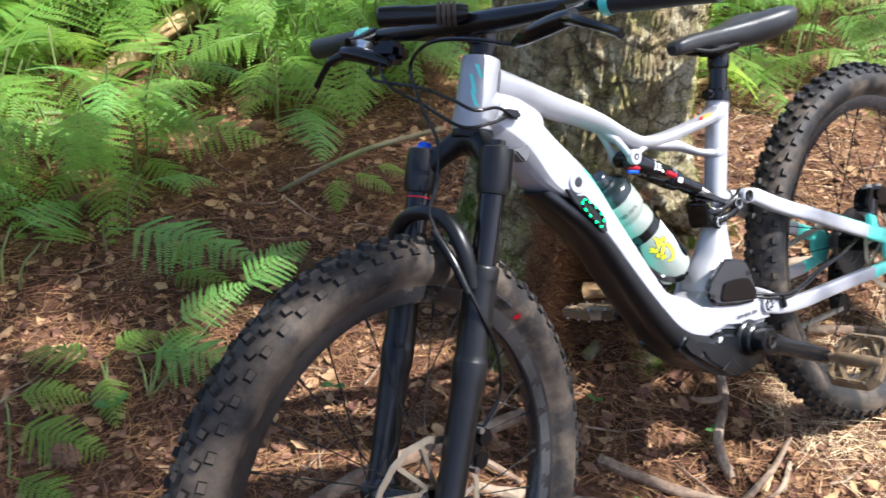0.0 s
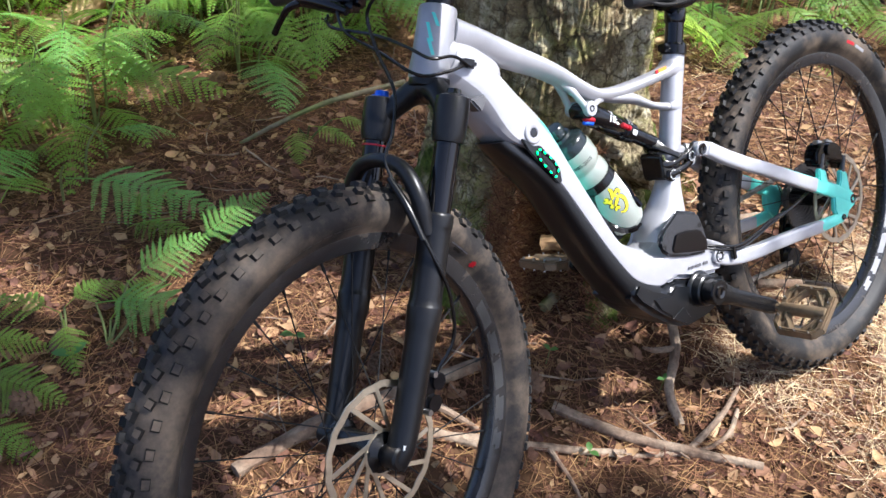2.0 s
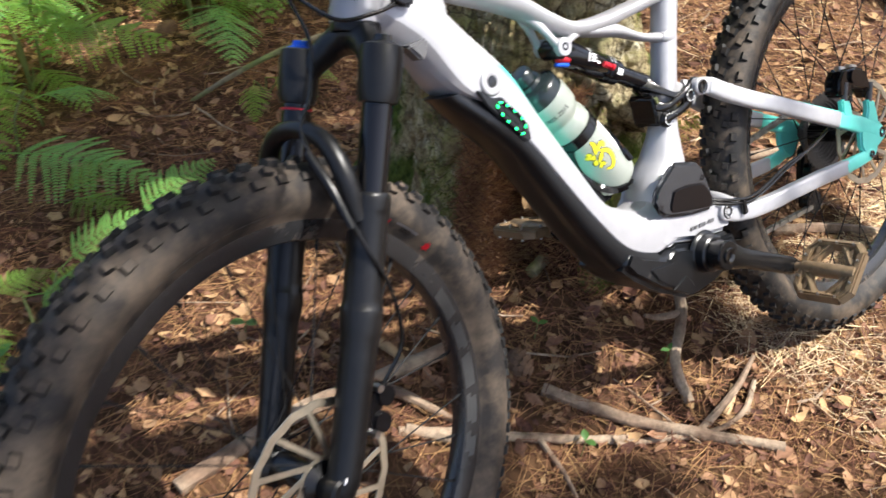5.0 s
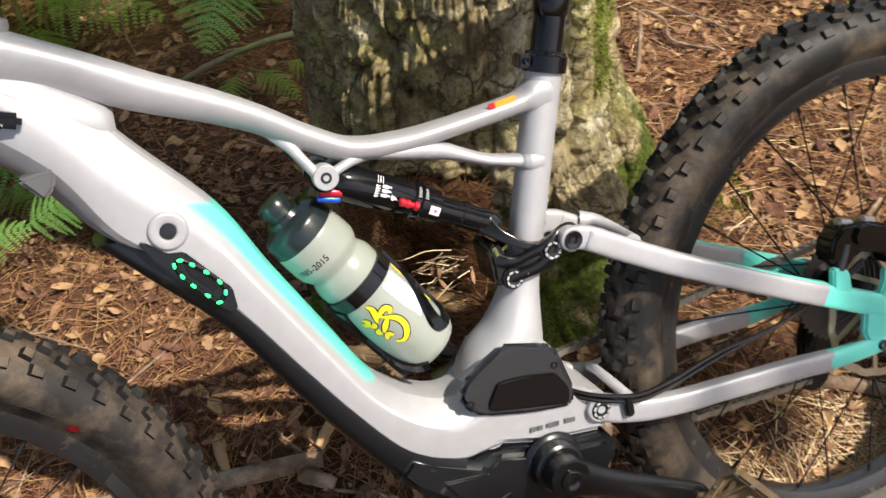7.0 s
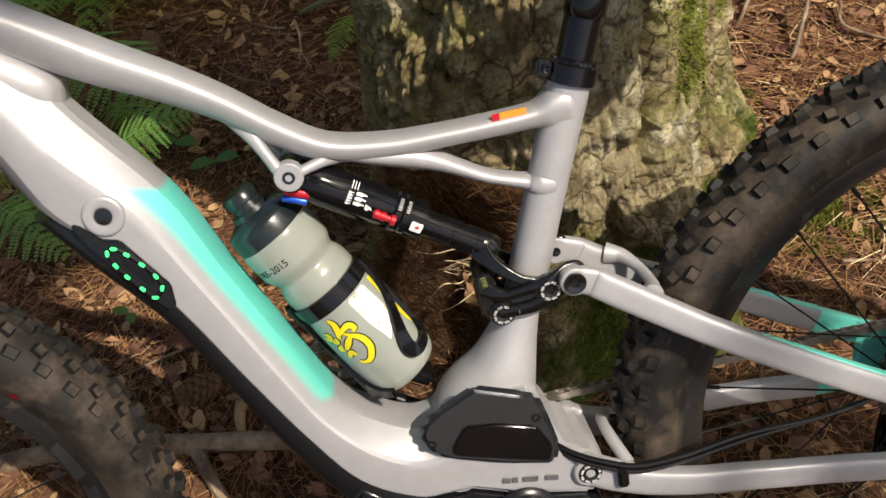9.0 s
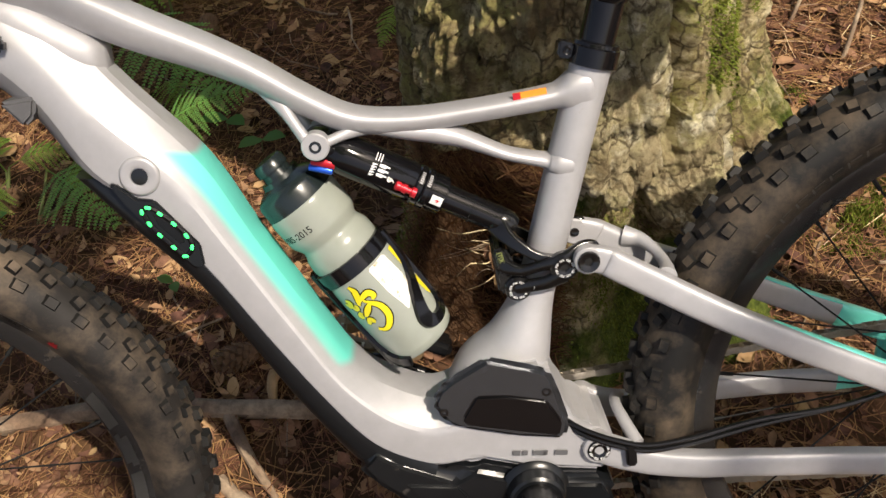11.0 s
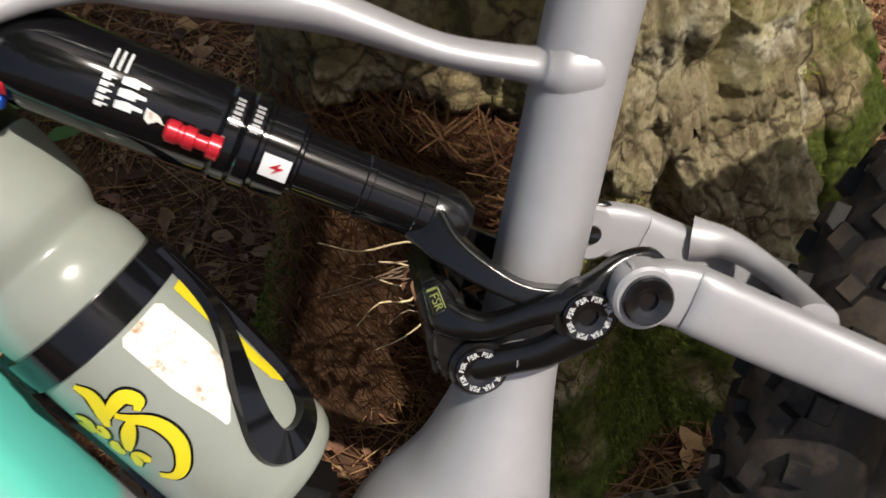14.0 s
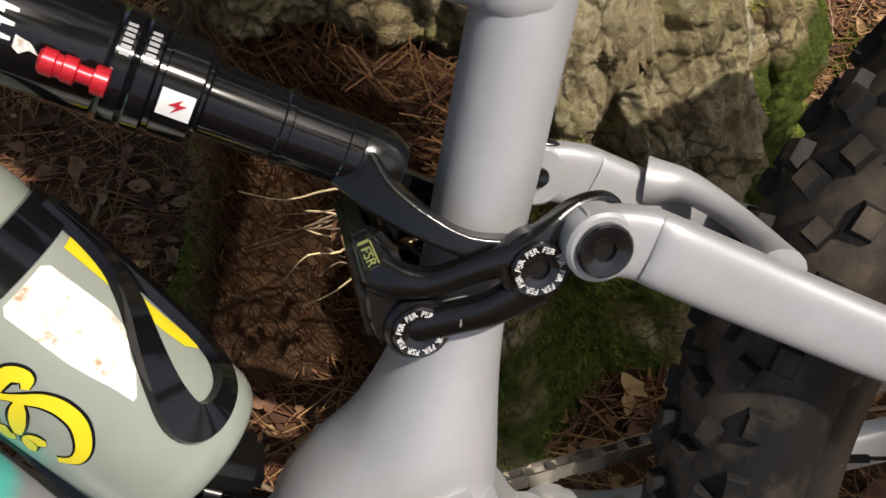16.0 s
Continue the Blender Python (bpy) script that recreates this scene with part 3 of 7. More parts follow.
def trunk_radius(a, z):
    r = 0.193 - 0.006 * z + 0.06 * math.exp(-max(z, 0) / 0.20)
    for at, wide, size in ((-2.75, 0.34, 0.16), (-1.75, 0.30, 0.10), (-0.75, 0.40, 0.12), (0.0, 0.22, 0.08), (0.58, 0.36, 0.20), (2.2, 0.4, 0.15)):
        d = math.atan2(math.sin(a - at), math.cos(a - at))
        r += size * math.exp(-(d / wide) ** 2) * math.exp(-max(z, -0.02) / 0.13) + 0.022 * math.exp(-(d / wide) ** 2) * math.exp(-max(z, 0) / 0.7)
    d = math.atan2(math.sin(a), math.cos(a))
    r += 0.06 * math.exp(-(d / 0.30) ** 2) * math.exp(-(max(z, 0) / 0.24) ** 2)
    c, s = math.cos(a), math.sin(a)
    r += 0.055 * math.exp(-((a if a < math.pi else a - 2 * math.pi) + 0.42) ** 2 / 0.07) * math.exp(-((z - 0.31) / 0.09) ** 2)
    r += 0.028 * math.exp(-((a if a < math.pi else a - 2 * math.pi) + 0.15) ** 2 / 0.16)
    r += 0.020 * noise.noise((c * 1.6, s * 1.6, z * 1.3)) + 0.012 * noise.noise((c * 4.5, s * 4.5, z * 2.6 + 4))
    flank = math.exp(-(((a if a < math.pi else a - 2 * math.pi) + 0.95) / 0.55) ** 2)
    q = Vector((c * 1.7, s * 1.7, z * 3.0 + 0.8 * c))
    q += Vector((noise.noise(q * 1.3), noise.noise(q * 1.3 + Vector((7, 0, 0))), noise.noise(q * 1.3 + Vector((0, 7, 0))))) * 0.45
    near, cell = noise.voronoi(q)
    flap = max(-1.0, min(1.0, (cell[0].z - q.z) * 1.6))
    crack = min(1.0, (near[1] - near[0]) / 0.10)
    q2 = Vector((c * 5.5, s * 5.5, z * 27))
    q2 += Vector((noise.noise(q2 * 0.8), noise.noise(q2 * 0.8 + Vector((5, 0, 0))), noise.noise(q2 * 0.8 + Vector((0, 5, 0))))) * 0.5
    near2, cell2 = noise.voronoi(q2)
    flap2 = max(-1.0, min(1.0, (cell2[0].z - q2.z) * 1.5))
    fine = min(1.0, (near2[1] - near2[0]) / 0.3)
    ridge = 1 - 2 * abs(noise.noise((c * 7.5 + 0.4 * noise.noise((c, s, z * 4)), s * 7.5, z * 1.9)))
    fibre = noise.noise((c * 42, s * 42, z * 8)) + 0.6 * noise.noise((c * 85, s * 85, z * 22))
    turn = a if a < math.pi else a - 2 * math.pi
    wander = 0.06 * noise.noise((z * 8, 1.0, 0.0)) + 0.02 * noise.noise((z * 30, 1.0, 0.0))
    cleft = 0.030 * math.exp(-((turn + 1.16 + wander) / 0.045) ** 2) * min(1.0, max(0.0, (z - 0.40) / 0.05)) * min(1.0, max(0.0, (1.1 - z) / 0.2))
    cleft += 0.022 * math.exp(-((turn + 2.37 - 2.4 * (0.63 - z) + wander) / 0.05) ** 2) * min(1.0, max(0.0, (z - 0.44) / 0.05)) * min(1.0, max(0.0, (0.95 - z) / 0.1))
    cleft += 0.085 * math.exp(-((turn + 2.20) / 0.30) ** 4) * min(1.0, max(0.0, (0.44 + 0.3 * wander - z) / 0.07))
    return r - cleft + (0.010 - 0.005 * flank) * (crack - 0.8) + 0.005 * flap + 0.002 * ridge + 0.0032 * (fine - 0.6) + 0.0030 * flap2 + 0.0018 * fibre + 0.004 * noise.noise((c * 22, s * 22, z * 20)) + 0.003 * noise.noise((c * 55, s * 55, z * 50))


def build_tree():
    tree = thing("tree", "thick old tree with cracked lichen-grey bark and green moss", "tree", pose(TREE_X, TREE_Y, 0))
    bm = bmesh.new()
    zs = list(np.arange(-0.06, 1.36, 0.0055)) + [1.5 + 0.12 * k for k in range(28)] + [5 + 0.4 * k for k in range(7)]
    rings = []
    for z in zs:
        n = 400
        k = 1.0 if z < 1.5 else max(0.25, 1 - (z - 1.5) / 7)
        ring = []
        for i in range(n):
            a = 2 * math.pi * i / n
            r = trunk_radius(a, z) * k
            ring.append((r * math.cos(a), r * math.sin(a), z))
        rings.append(ring)
    rings_to(bm, rings)
    link("trunk", bm, M_BARK, tree, sharp=3.0)
    limbs = [(3.6, 1.1, 2.4), (4.1, 2.8, 2.7), (4.5, 0.3, 2.6), (4.9, 2.3, 2.2), (5.4, 1.7, 2.0), (6.0, 0.7, 1.8)]
    for z, a, reach in limbs:
        bm = bmesh.new()
        hose(bm, [(0, 0, z), (0.35 * reach * math.cos(a), 0.35 * reach * math.sin(a), z + 0.3), (0.7 * reach * math.cos(a + 0.15), 0.7 * reach * math.sin(a + 0.15), z + 0.75), (reach * math.cos(a), reach * math.sin(a), z + 1.0)], [0.07, 0.05, 0.03, 0.012], n=10, steps=4)
        link("limb", bm, M_BARK, tree)
    return tree


tree = build_tree()


def bark_slab(a0, a1, z0, z1, out, seed, pale):
    """A thick slab of loose bark that stands off the trunk at its frayed lower edge."""
    cols, rows = 72, 80
    bm = bmesh.new()
    rings = []
    for j in range(rows + 1):
        t = j / rows
        front, back = [], []
        for i in range(cols + 1):
            u = i / cols
            edge = 0.05 * noise.noise((u * 3, seed, 0)) + 0.016 * noise.noise((u * 11, seed, 3)) + 0.007 * noise.noise((u * 47, seed, 5)) + 0.004 * noise.noise((u * 120, seed, 5))
            top = 0.04 * noise.noise((u * 5, seed, 9))
            z = z0 + edge + (z1 + top - z0 - edge) * t
            wob = 0.05 * noise.noise((z * 9, seed, 2)) + 0.02 * noise.noise((z * 31, seed, 2))
            a = a0 + (a1 - a0) * u + wob * (1 - 2 * u if u in (0, 1) else 1)
            r = trunk_radius(a, z)
            lift = out * (1 - t) ** 1.4 * min(1.0, 4 * u, 4 * (1 - u)) ** 0.5
            fine = 0.0022 * noise.noise((a * 50 + 3 * noise.noise((a * 6, z * 9, seed)), z * 14, seed)) + 0.0018 * noise.noise((a * 110, z * 40, seed)) + 0.0028 * noise.noise((a * 14, z * 90, seed)) + 0.003 * noise.noise((a * 9, z * 30, seed))
            front.append(((r + lift + 0.006 + fine) * math.cos(a), (r + lift + 0.006 + fine) * math.sin(a), z))
            back.append(((r + lift * 0.4 - 0.02) * math.cos(a), (r + lift * 0.4 - 0.02) * math.sin(a), z))
        rings.append(front + back[::-1])
    rings_to(bm, rings)
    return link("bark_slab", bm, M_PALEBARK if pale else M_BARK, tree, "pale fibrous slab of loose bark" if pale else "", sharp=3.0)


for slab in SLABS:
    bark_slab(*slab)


def build_hollow():
    """Dry needles and soil, dark partly for shade, fill the trunk foot's hollow."""
    r = random.Random(21)
    rings = []
    for j in range(25):
        z = -0.03 + 0.44 * j / 24
        edge = 0.05 * noise.noise((z * 7, 3.0, 1.0))
        ring = [(trunk_radius(a, z) + 0.012 + 0.008 * noise.noise((a * 9, z * 20, 2.0)), a) for a in (-2.62 + edge + 0.74 * i / 24 for i in range(25))]
        ring += [(q - 0.03, a) for q, a in ring[::-1]]
        rings.append([(q * math.cos(a), q * math.sin(a), z) for q, a in ring])
    bm = bmesh.new()
    rings_to(bm, rings)
    # the dark sheet partly stands for the bike's shade on the bark
    link("hollow_shade_soil", bm, M_SOIL, tree, "dark soil sheet, partly for shade, in the hollow of the trunk")
    verts, faces = [], []
    for k in range(7500):
        a, z = r.uniform(-2.68, -1.82), r.uniform(-0.01, 0.43)
        q = trunk_radius(a, z) + r.uniform(0.012, 0.030)
        p = Vector((q * math.cos(a), q * math.sin(a), z))
        side, out = Vector((-math.sin(a), math.cos(a), 0)), Vector((math.cos(a), math.sin(a), 0))
        b = r.uniform(-0.9, 0.9) + (math.pi / 2 if r.random() < 0.4 else 0)
        d = (side * math.cos(b) + Vector((0, 0, math.sin(b))) + out * r.uniform(-0.15, 0.35)).normalized()
        w = d.cross(out).normalized() * r.uniform(0.0005, 0.0009)
        l = r.uniform(0.012, 0.032)
        n = len(verts)
        verts.extend(tuple(v) for v in (p - d * l - w, p - d * l + w, p + out * 0.002 + w, p + out * 0.002 - w, p + d * l + w * 0.6, p + d * l - w * 0.6))
        faces.extend(((n, n + 1, n + 2, n + 3), (n + 3, n + 2, n + 4, n + 5)))
    needles = from_arrays("hollow_needles", verts, faces, M_NEEDLE)
    needles.parent = tree
    tagged(needles, "dry needles caught in the hollow of the trunk", kind="stuff")


build_hollow()


def build_moss():
    """Short moss fibres on the flank by the rear wheel and over the roots."""
    verts, faces = [], []
    r = random.Random(4)
    made = 0
    while made < 76000:
        a, z = r.uniform(-3.1, 0.9), r.uniform(-0.02, 1.2)
        flank = math.exp(-((a + 0.48) / 0.33) ** 2)
        root = math.exp(-z / 0.16) * (0.9 if -2.2 < a < -1.2 or a < -2.5 or a > 0.3 else 0.35)
        for at, wide in ((-2.70, 0.20), (-1.57, 0.17), (0.0, 0.30)):
            root = max(root, 1.5 * math.exp(-((a - at) / wide) ** 2) * math.exp(-(max(z, 0) / 0.30) ** 4))
        upper = math.exp(-((a + 0.72) / 0.30) ** 2) * min(1.0, max(0.0, (z - 0.40) / 0.08))
        if z > 0.38 and a < -1.12:
            continue
        if r.random() > max(flank, root, 1.2 * upper) * (0.62 + noise.noise((math.cos(a) * 5, math.sin(a) * 5, z * 5)) * 1.6):
            continue
        made += 1
        rad = trunk_radius(a, z)
        o = Vector((math.cos(a), math.sin(a), r.uniform(-0.2, 0.9))).normalized()
        p = Vector((rad * math.cos(a), rad * math.sin(a), z)) - o * 0.002
        t = Vector((-math.sin(a), math.cos(a), r.uniform(-1, 1))).normalized()
        l, w = r.uniform(0.003, 0.008), r.uniform(0.0005, 0.0011)
        k = len(verts)
        bend = Vector((r.uniform(-1, 1), r.uniform(-1, 1), r.uniform(-1, 0.3))) * l * 0.4
        verts.extend(tuple(v) for v in (p - t * w, p + t * w, p + o * l * 0.6 + t * w * 0.8, p + o * l + bend, p + o * l * 0.6 - t * w * 0.8))
        faces.append((k, k + 1, k + 2, k + 3, k + 4))
    me = from_arrays("moss", verts, faces, M_MOSS)
    me.parent = tree
    return tagged(me, "soft green moss on the bark", kind="stuff")


build_moss()

# Sun gaps placed in the unseen leaves, on the ground: x, y, half widths, how open
OPENINGS = [(-0.25, 0.57, 0.63, 0.37, 0.99), (0.08, 0.76, 0.38, 0.30, 0.99), (0.85, -0.08, 0.85, 0.50, 0.997), (0.90, 0.80, 0.66, 0.58, 0.99), (2.2, 1.7, 1.5, 1.1, 0.99), (-0.5, 2.80, 1.9, 0.85, 0.99), (-1.2, 2.25, 1.0, 0.75, 0.95), (-0.36, 2.16, 0.62, 0.40, 0.985), (-0.53, 1.04, 0.20, 0.12, 0.98), (-0.85, 1.30, 0.22, 0.14, 0.6), (-0.70, 0.50, 0.20, 0.12, 0.9), (0.0, 0.82, 0.27, 0.23, 0.995), (-0.15, 0.95, 0.24, 0.22, 0.995), (-0.30, 1.08, 0.18, 0.18, 0.98), (0.32, 0.04, 0.26, 0.16, 0.99), (0.06, 0.08, 0.26, 0.18, 0.9)]

# ground spots where unseen leaves are forced in to cast shade
SHADED = [(-0.45, 1.46, 0.32, 0.17), (-0.05, 1.54, 0.35, 0.17), (0.20, 1.62, 0.25, 0.12), (-0.95, 0.86, 0.16, 0.14), (0.11, 0.46, 0.12, 0.07), (0.40, 0.28, 0.16, 0.08)]


def leaf_cloud(bm_verts, bm_faces, n, x0, x1, y0, y1, z0, z1):
    made = 0
    while made < n:
        p = Vector((rng.uniform(x0, x1), rng.uniform(y0, y1), rng.uniform(z0, z1)))
        sparse = noise.noise((p.x * 0.9, p.y * 0.9, p.z * 1.2)) < -0.12
        gx, gy = p.x - SUN_DIR.x / SUN_DIR.z * p.z, p.y - SUN_DIR.y / SUN_DIR.z * p.z
        keep = True
        for cx, cy, hx, hy, o in OPENINGS:
            d = ((gx - cx) / hx) ** 2 + ((gy - cy) / hy) ** 2
            if d < 1.0 + 0.55 * noise.noise((gx * 3.4, gy * 3.4, 8.0)) and rng.random() < o:
                keep = False
        for cx, cy, hx, hy in SHADED:
            if ((gx - cx) / hx) ** 2 + ((gy - cy) / hy) ** 2 < 1.0 + 0.6 * noise.noise((gx * 7, gy * 7, 3.0)):
                keep, sparse = True, False
        if sparse:
            continue
        if not keep:
            made += 0.15
            continue
        made += 1
        s = rng.uniform(0.05, 0.10)
        m = Euler((rng.normal(0, 0.5), rng.normal(0, 0.5), rng.uniform(0, 6.3))).to_matrix()
        k = len(bm_verts)
        for u, v, h in ((-1, 0, 0), (-0.3, 0.55, 0.12), (0.4, 0.45, 0.1), (1, 0, -0.15), (0.4, -0.45, 0.1), (-0.3, -0.55, 0.12)):
            bm_verts.append(tuple(p + m @ Vector((u, v, h)) * s))
        bm_faces.append((k, k + 1, k + 2, k + 3))
        bm_faces.append((k, k + 3, k + 4, k + 5))


def build_shade_crowns():
    """Unseen leaf roof shaping the sunlight: this tree's crown, and an added neighbour sunward."""
    verts, faces = [], []
    leaf_cloud(verts, faces, 20000, -1.8, 6.4, -4.4, 3.0, 3.9, 6.6)
    near, far = ([], []), ([], [])
    for k in range(0, len(verts), 6):
        leaf = verts[k:k + 6]
        x, y, z = leaf[0]
        tx, ty, store = (TREE_X, TREE_Y, near) if (x - TREE_X) ** 2 + (y - TREE_Y) ** 2 < 7.5 else (4.2, -1.6, far)
        o = len(store[0])
        store[0].extend((a - tx, b - ty, c) for a, b, c in leaf)
        store[1].extend(((o, o + 1, o + 2, o + 3), (o, o + 3, o + 4, o + 5)))
    from_arrays("crown", *near, M_CANOPY).parent = tree
    # neighbour tree, added out of view to carry the shading leaves
    other = thing("tree", "unseen tall leafy tree added to shade the forest floor", "tree", pose(4.2, -1.6, 0))
    bm = bmesh.new()
    hose(bm, [(0, 0, -0.1), (0.03, 0.02, 1.5), (-0.02, 0.05, 3.5), (0.05, 0, 6.2)], [0.24, 0.19, 0.14, 0.04], n=20, steps=5)
    link("trunk", bm, M_BARK, other)
    for a in (0.4, 1.5, 4.1, 5.3):
        bm = bmesh.new()
        hose(bm, [(0, 0, 3.4 + 0.2 * a), (0.9 * math.cos(a), 0.9 * math.sin(a), 4.2), (1.9 * math.cos(a + 0.2), 1.7 * math.sin(a + 0.2), 4.9), (2.9 * math.cos(a), 2.5 * math.sin(a), 5.3)], [0.07, 0.05, 0.03, 0.01], n=10, steps=4)
        link("limb", bm, M_BARK, other)
    from_arrays("crown", *far, M_CANOPY).parent = other


build_shade_crowns()


# ---- ferns ----
def frond_mesh(name, length, pairs, droop, seed):
    """One arching fern frond: a stem, side branches, and a row of leaflets on each."""
    r = random.Random(seed)
    verts, faces = [], []

    def spine(t):
        return Vector((length * (t - 0.12 * t * t), 0, length * (0.55 * t - droop * t * t)))

    def quad(p, along, across, up, l, w):
        k = len(verts)
        verts.extend(tuple(v) for v in (p - across * w, p + across * w, p + along * l * 0.6 + across * w * 0.85 - up * w * 0.3, p + along * l - up * w * 0.2, p + along * l * 0.6 - across * w * 0.85 - up * w * 0.3))
        faces.append((k, k + 1, k + 2, k + 3, k + 4))

    rib = []
    for i in range(9):
        t = i / 8
        p = spine(t)
        w = 0.0035 * (1 - 0.8 * t)
        rib.append((p, w))
    for (p, w), (q, v) in zip(rib, rib[1:]):
        k = len(verts)
        for c, e in ((p, w), (q, v)):
            verts.extend(tuple(c + Vector(o) * e) for o in ((0, -1, 0), (0, 1, 0), (0, 0, 1.2)))
        faces.extend(((k, k + 3, k + 5, k + 2), (k + 1, k + 2, k + 5, k + 4), (k, k + 1, k + 4, k + 3)))
    for i in range(pairs):
        t = 0.18 + 0.80 * i / (pairs - 1)
        p = spine(t)
        tan = (spine(t + 0.01) - spine(t - 0.01)).normalized()
        reach = length * (0.40 * (1 - t) ** 0.85 * min(1.0, 0.65 + 2.2 * (t - 0.15)) + 0.02)
        for side in (-1, 1):
            a = radians(62 + r.uniform(-5, 5))
            d = (tan * math.cos(a) + Vector((0, side, 0)) * math.sin(a) + Vector((0, 0, r.uniform(-0.22, 0.02)))).normalized()
            up = d.cross(tan) * side
            up = up.normalized() if up.length > 0.01 else Vector((0, 0, 1))
            if up.z < 0:
                up = -up
            n = max(4, int(reach / 0.0100))
            for k in range(n):
                s = (k + 0.5) / n
                bow = Vector((0, 0, -0.22 * reach * s * s))
                q = p + d * reach * s + bow
                l = 0.47 * length / pairs * (1 - s) ** 0.55 * (0.55 + 0.6 * reach / (0.40 * length)) + 0.002
                for e in (-1, 1):
                    al = (d * 0.55 + d.cross(up).normalized() * e).normalized()
                    quad(q, al, d, up, l * r.uniform(0.85, 1.1), reach / n * 0.43)
    me = bpy.data.meshes.new(name)
    me.from_pydata(verts, [], faces)
    return me


FRONDS = []
FROND_TIPS = []
for i, (ln_, pr, dr) in enumerate(((0.52, 14, 0.42), (0.46, 12, 0.62), (0.60, 15, 0.34), (0.42, 12, 0.50), (0.50, 13, 0.80))):
    pair = []
    for mat in (M_FERN, M_FERNPALE):
        me = frond_mesh("frond", ln_, pr, dr, i)
        me.materials.append(mat)
        pair.append(me)
    FRONDS.append(pair)
    FROND_TIPS.append(Vector((ln_ * 0.88, 0, ln_ * (0.55 - dr))))
fr = random.Random(11)


def fern(x, y, scale, fronds, tilt=10, pale=False, lean=None, label="green fern with arching feathery fronds on the forest floor", spread=0.5):
    ob = thing("fern", label, "fern", pose(x, y, ground_z(x, y) - 0.01), "ferns")
    first = fr.uniform(0, 360)
    for i in range(fronds):
        me = fr.choice(FRONDS)[1 if pale else 0]
        f = new("frond", me)
        f.parent = ob
        a = (first + 360 * i / fronds + fr.uniform(-20, 20)) if lean is None else lean + fr.uniform(-70, 70) * spread
        s = scale * fr.uniform(0.75, 1.1)
        f.matrix_basis = pose(0, 0, 0, fr.uniform(-14, 14), -tilt + fr.uniform(-14, 10), a) @ Matrix.Diagonal((s, s, s, 1))
    return ob


def frond_to(parent, p0, p1, kind, pale=False, roll=0.0):
    """A frond of a fern from p0 to its tip at p1."""
    me = FRONDS[kind][1 if pale else 0]
    tip = FROND_TIPS[kind]
    p0, p1 = Vector(p0), Vector(p1)
    lt = tip.normalized()
    ln_ = lt.cross(Vector((0, 1, 0)))
    wt = (p1 - p0).normalized()
    wy = Vector((0, 0, 1)).cross(wt).normalized()
    wy = Matrix.Rotation(roll, 3, wt) @ wy
    wn = wt.cross(wy)
    a = Matrix((lt, Vector((0, 1, 0)), ln_)).transposed()
    b = Matrix((wt, wy, wn)).transposed()
    f = new("frond", me)
    f.parent = parent
    k = (p1 - p0).length / tip.length
    f.matrix_basis = Matrix.Translation(p0 - parent.matrix_basis.translation) @ (b @ a.transposed()).to_4x4() @ Matrix.Scale(k, 4)
    return f


def placed_fern(x, y, label, fronds):
    ob = thing("fern", label, "fern", pose(x, y, ground_z(x, y)), "ferns")
    for p0, p1, kind, pale, roll in fronds:
        f = frond_to(ob, p0, p1, kind, pale, roll)
        base = Vector((x, y, ground_z(x, y))) - ob.matrix_basis.translation
        q = Vector(p0) - ob.matrix_basis.translation
        bm = bmesh.new()
        hose(bm, [tuple(base), tuple(base.lerp(q, 0.5) + Vector((0.004, 0.004, 0.004))), tuple(q)], [0.003, 0.0026, 0.0022], n=6, steps=3)
        part("stem", bm, M_STEM, ob)
    return ob


def bracken(x, y, height, stems, size):
    """Tall fern: upright stems that each carry a wide frond held almost level."""
    ob = thing("fern", "tall green bracken with wide level fronds on thin stems", "fern", pose(x, y, ground_z(x, y) - 0.01), "ferns")
    for i in range(stems):
        a = fr.uniform(0, 6.28)
        h = height * fr.uniform(0.6, 1.15)
        o = Vector((0.12 * math.cos(a), 0.12 * math.sin(a), 0)) * fr.uniform(0.3, 1.0)
        top = o * 1.7 + Vector((0, 0, h))
        bm = bmesh.new()
        hose(bm, [tuple(o), tuple(o * 1.2 + Vector((0, 0, h * 0.6))), tuple(top)], [0.0035, 0.003, 0.0025], n=6, steps=3)
        part("stem", bm, M_STEM, ob)
        me = fr.choice(FRONDS)[1 if fr.random() < 0.15 else 0]
        f = new("frond", me)
        f.parent = ob
        s = size * fr.uniform(0.75, 1.15)
        f.matrix_basis = Matrix.Translation(top - Vector((0, 0, 0.03))) @ Euler((radians(fr.uniform(-20, 20)), radians(fr.uniform(2, 34)), a + fr.uniform(-1.2, 1.2))).to_matrix().to_4x4() @ Matrix.Scale(s, 4)
    return ob


# by the trail, in front of the tree's shade
placed_fern(-0.78, 0.89, "bright pale green fern beside the front wheel", [((-0.69, 0.980, 0.11), (-0.50, 0.975, 0.155), 0, True, 0.2), ((-0.54, 0.975, 0.14), (-0.35, 0.98, 0.20), 0, True, 0.2), ((-0.75, 0.94, 0.07), (-0.62, 1.00, 0.08), 3, False, 0.2), ((-0.76, 0.98, 0.09), (-0.60, 0.80, 0.10), 0, True, 0.1)])
placed_fern(-0.85, 0.93, "feathery green fern with small fronds spread over the litter", [((-0.83, 0.98, 0.10), (-0.95, 1.11, 0.09), 3, False, 0.2), ((-0.82, 0.98, 0.11), (-0.69, 1.01, 0.09), 1, False, 0.1), ((-0.83, 0.97, 0.09), (-0.86, 0.85, 0.05), 3, False, 0.1)])
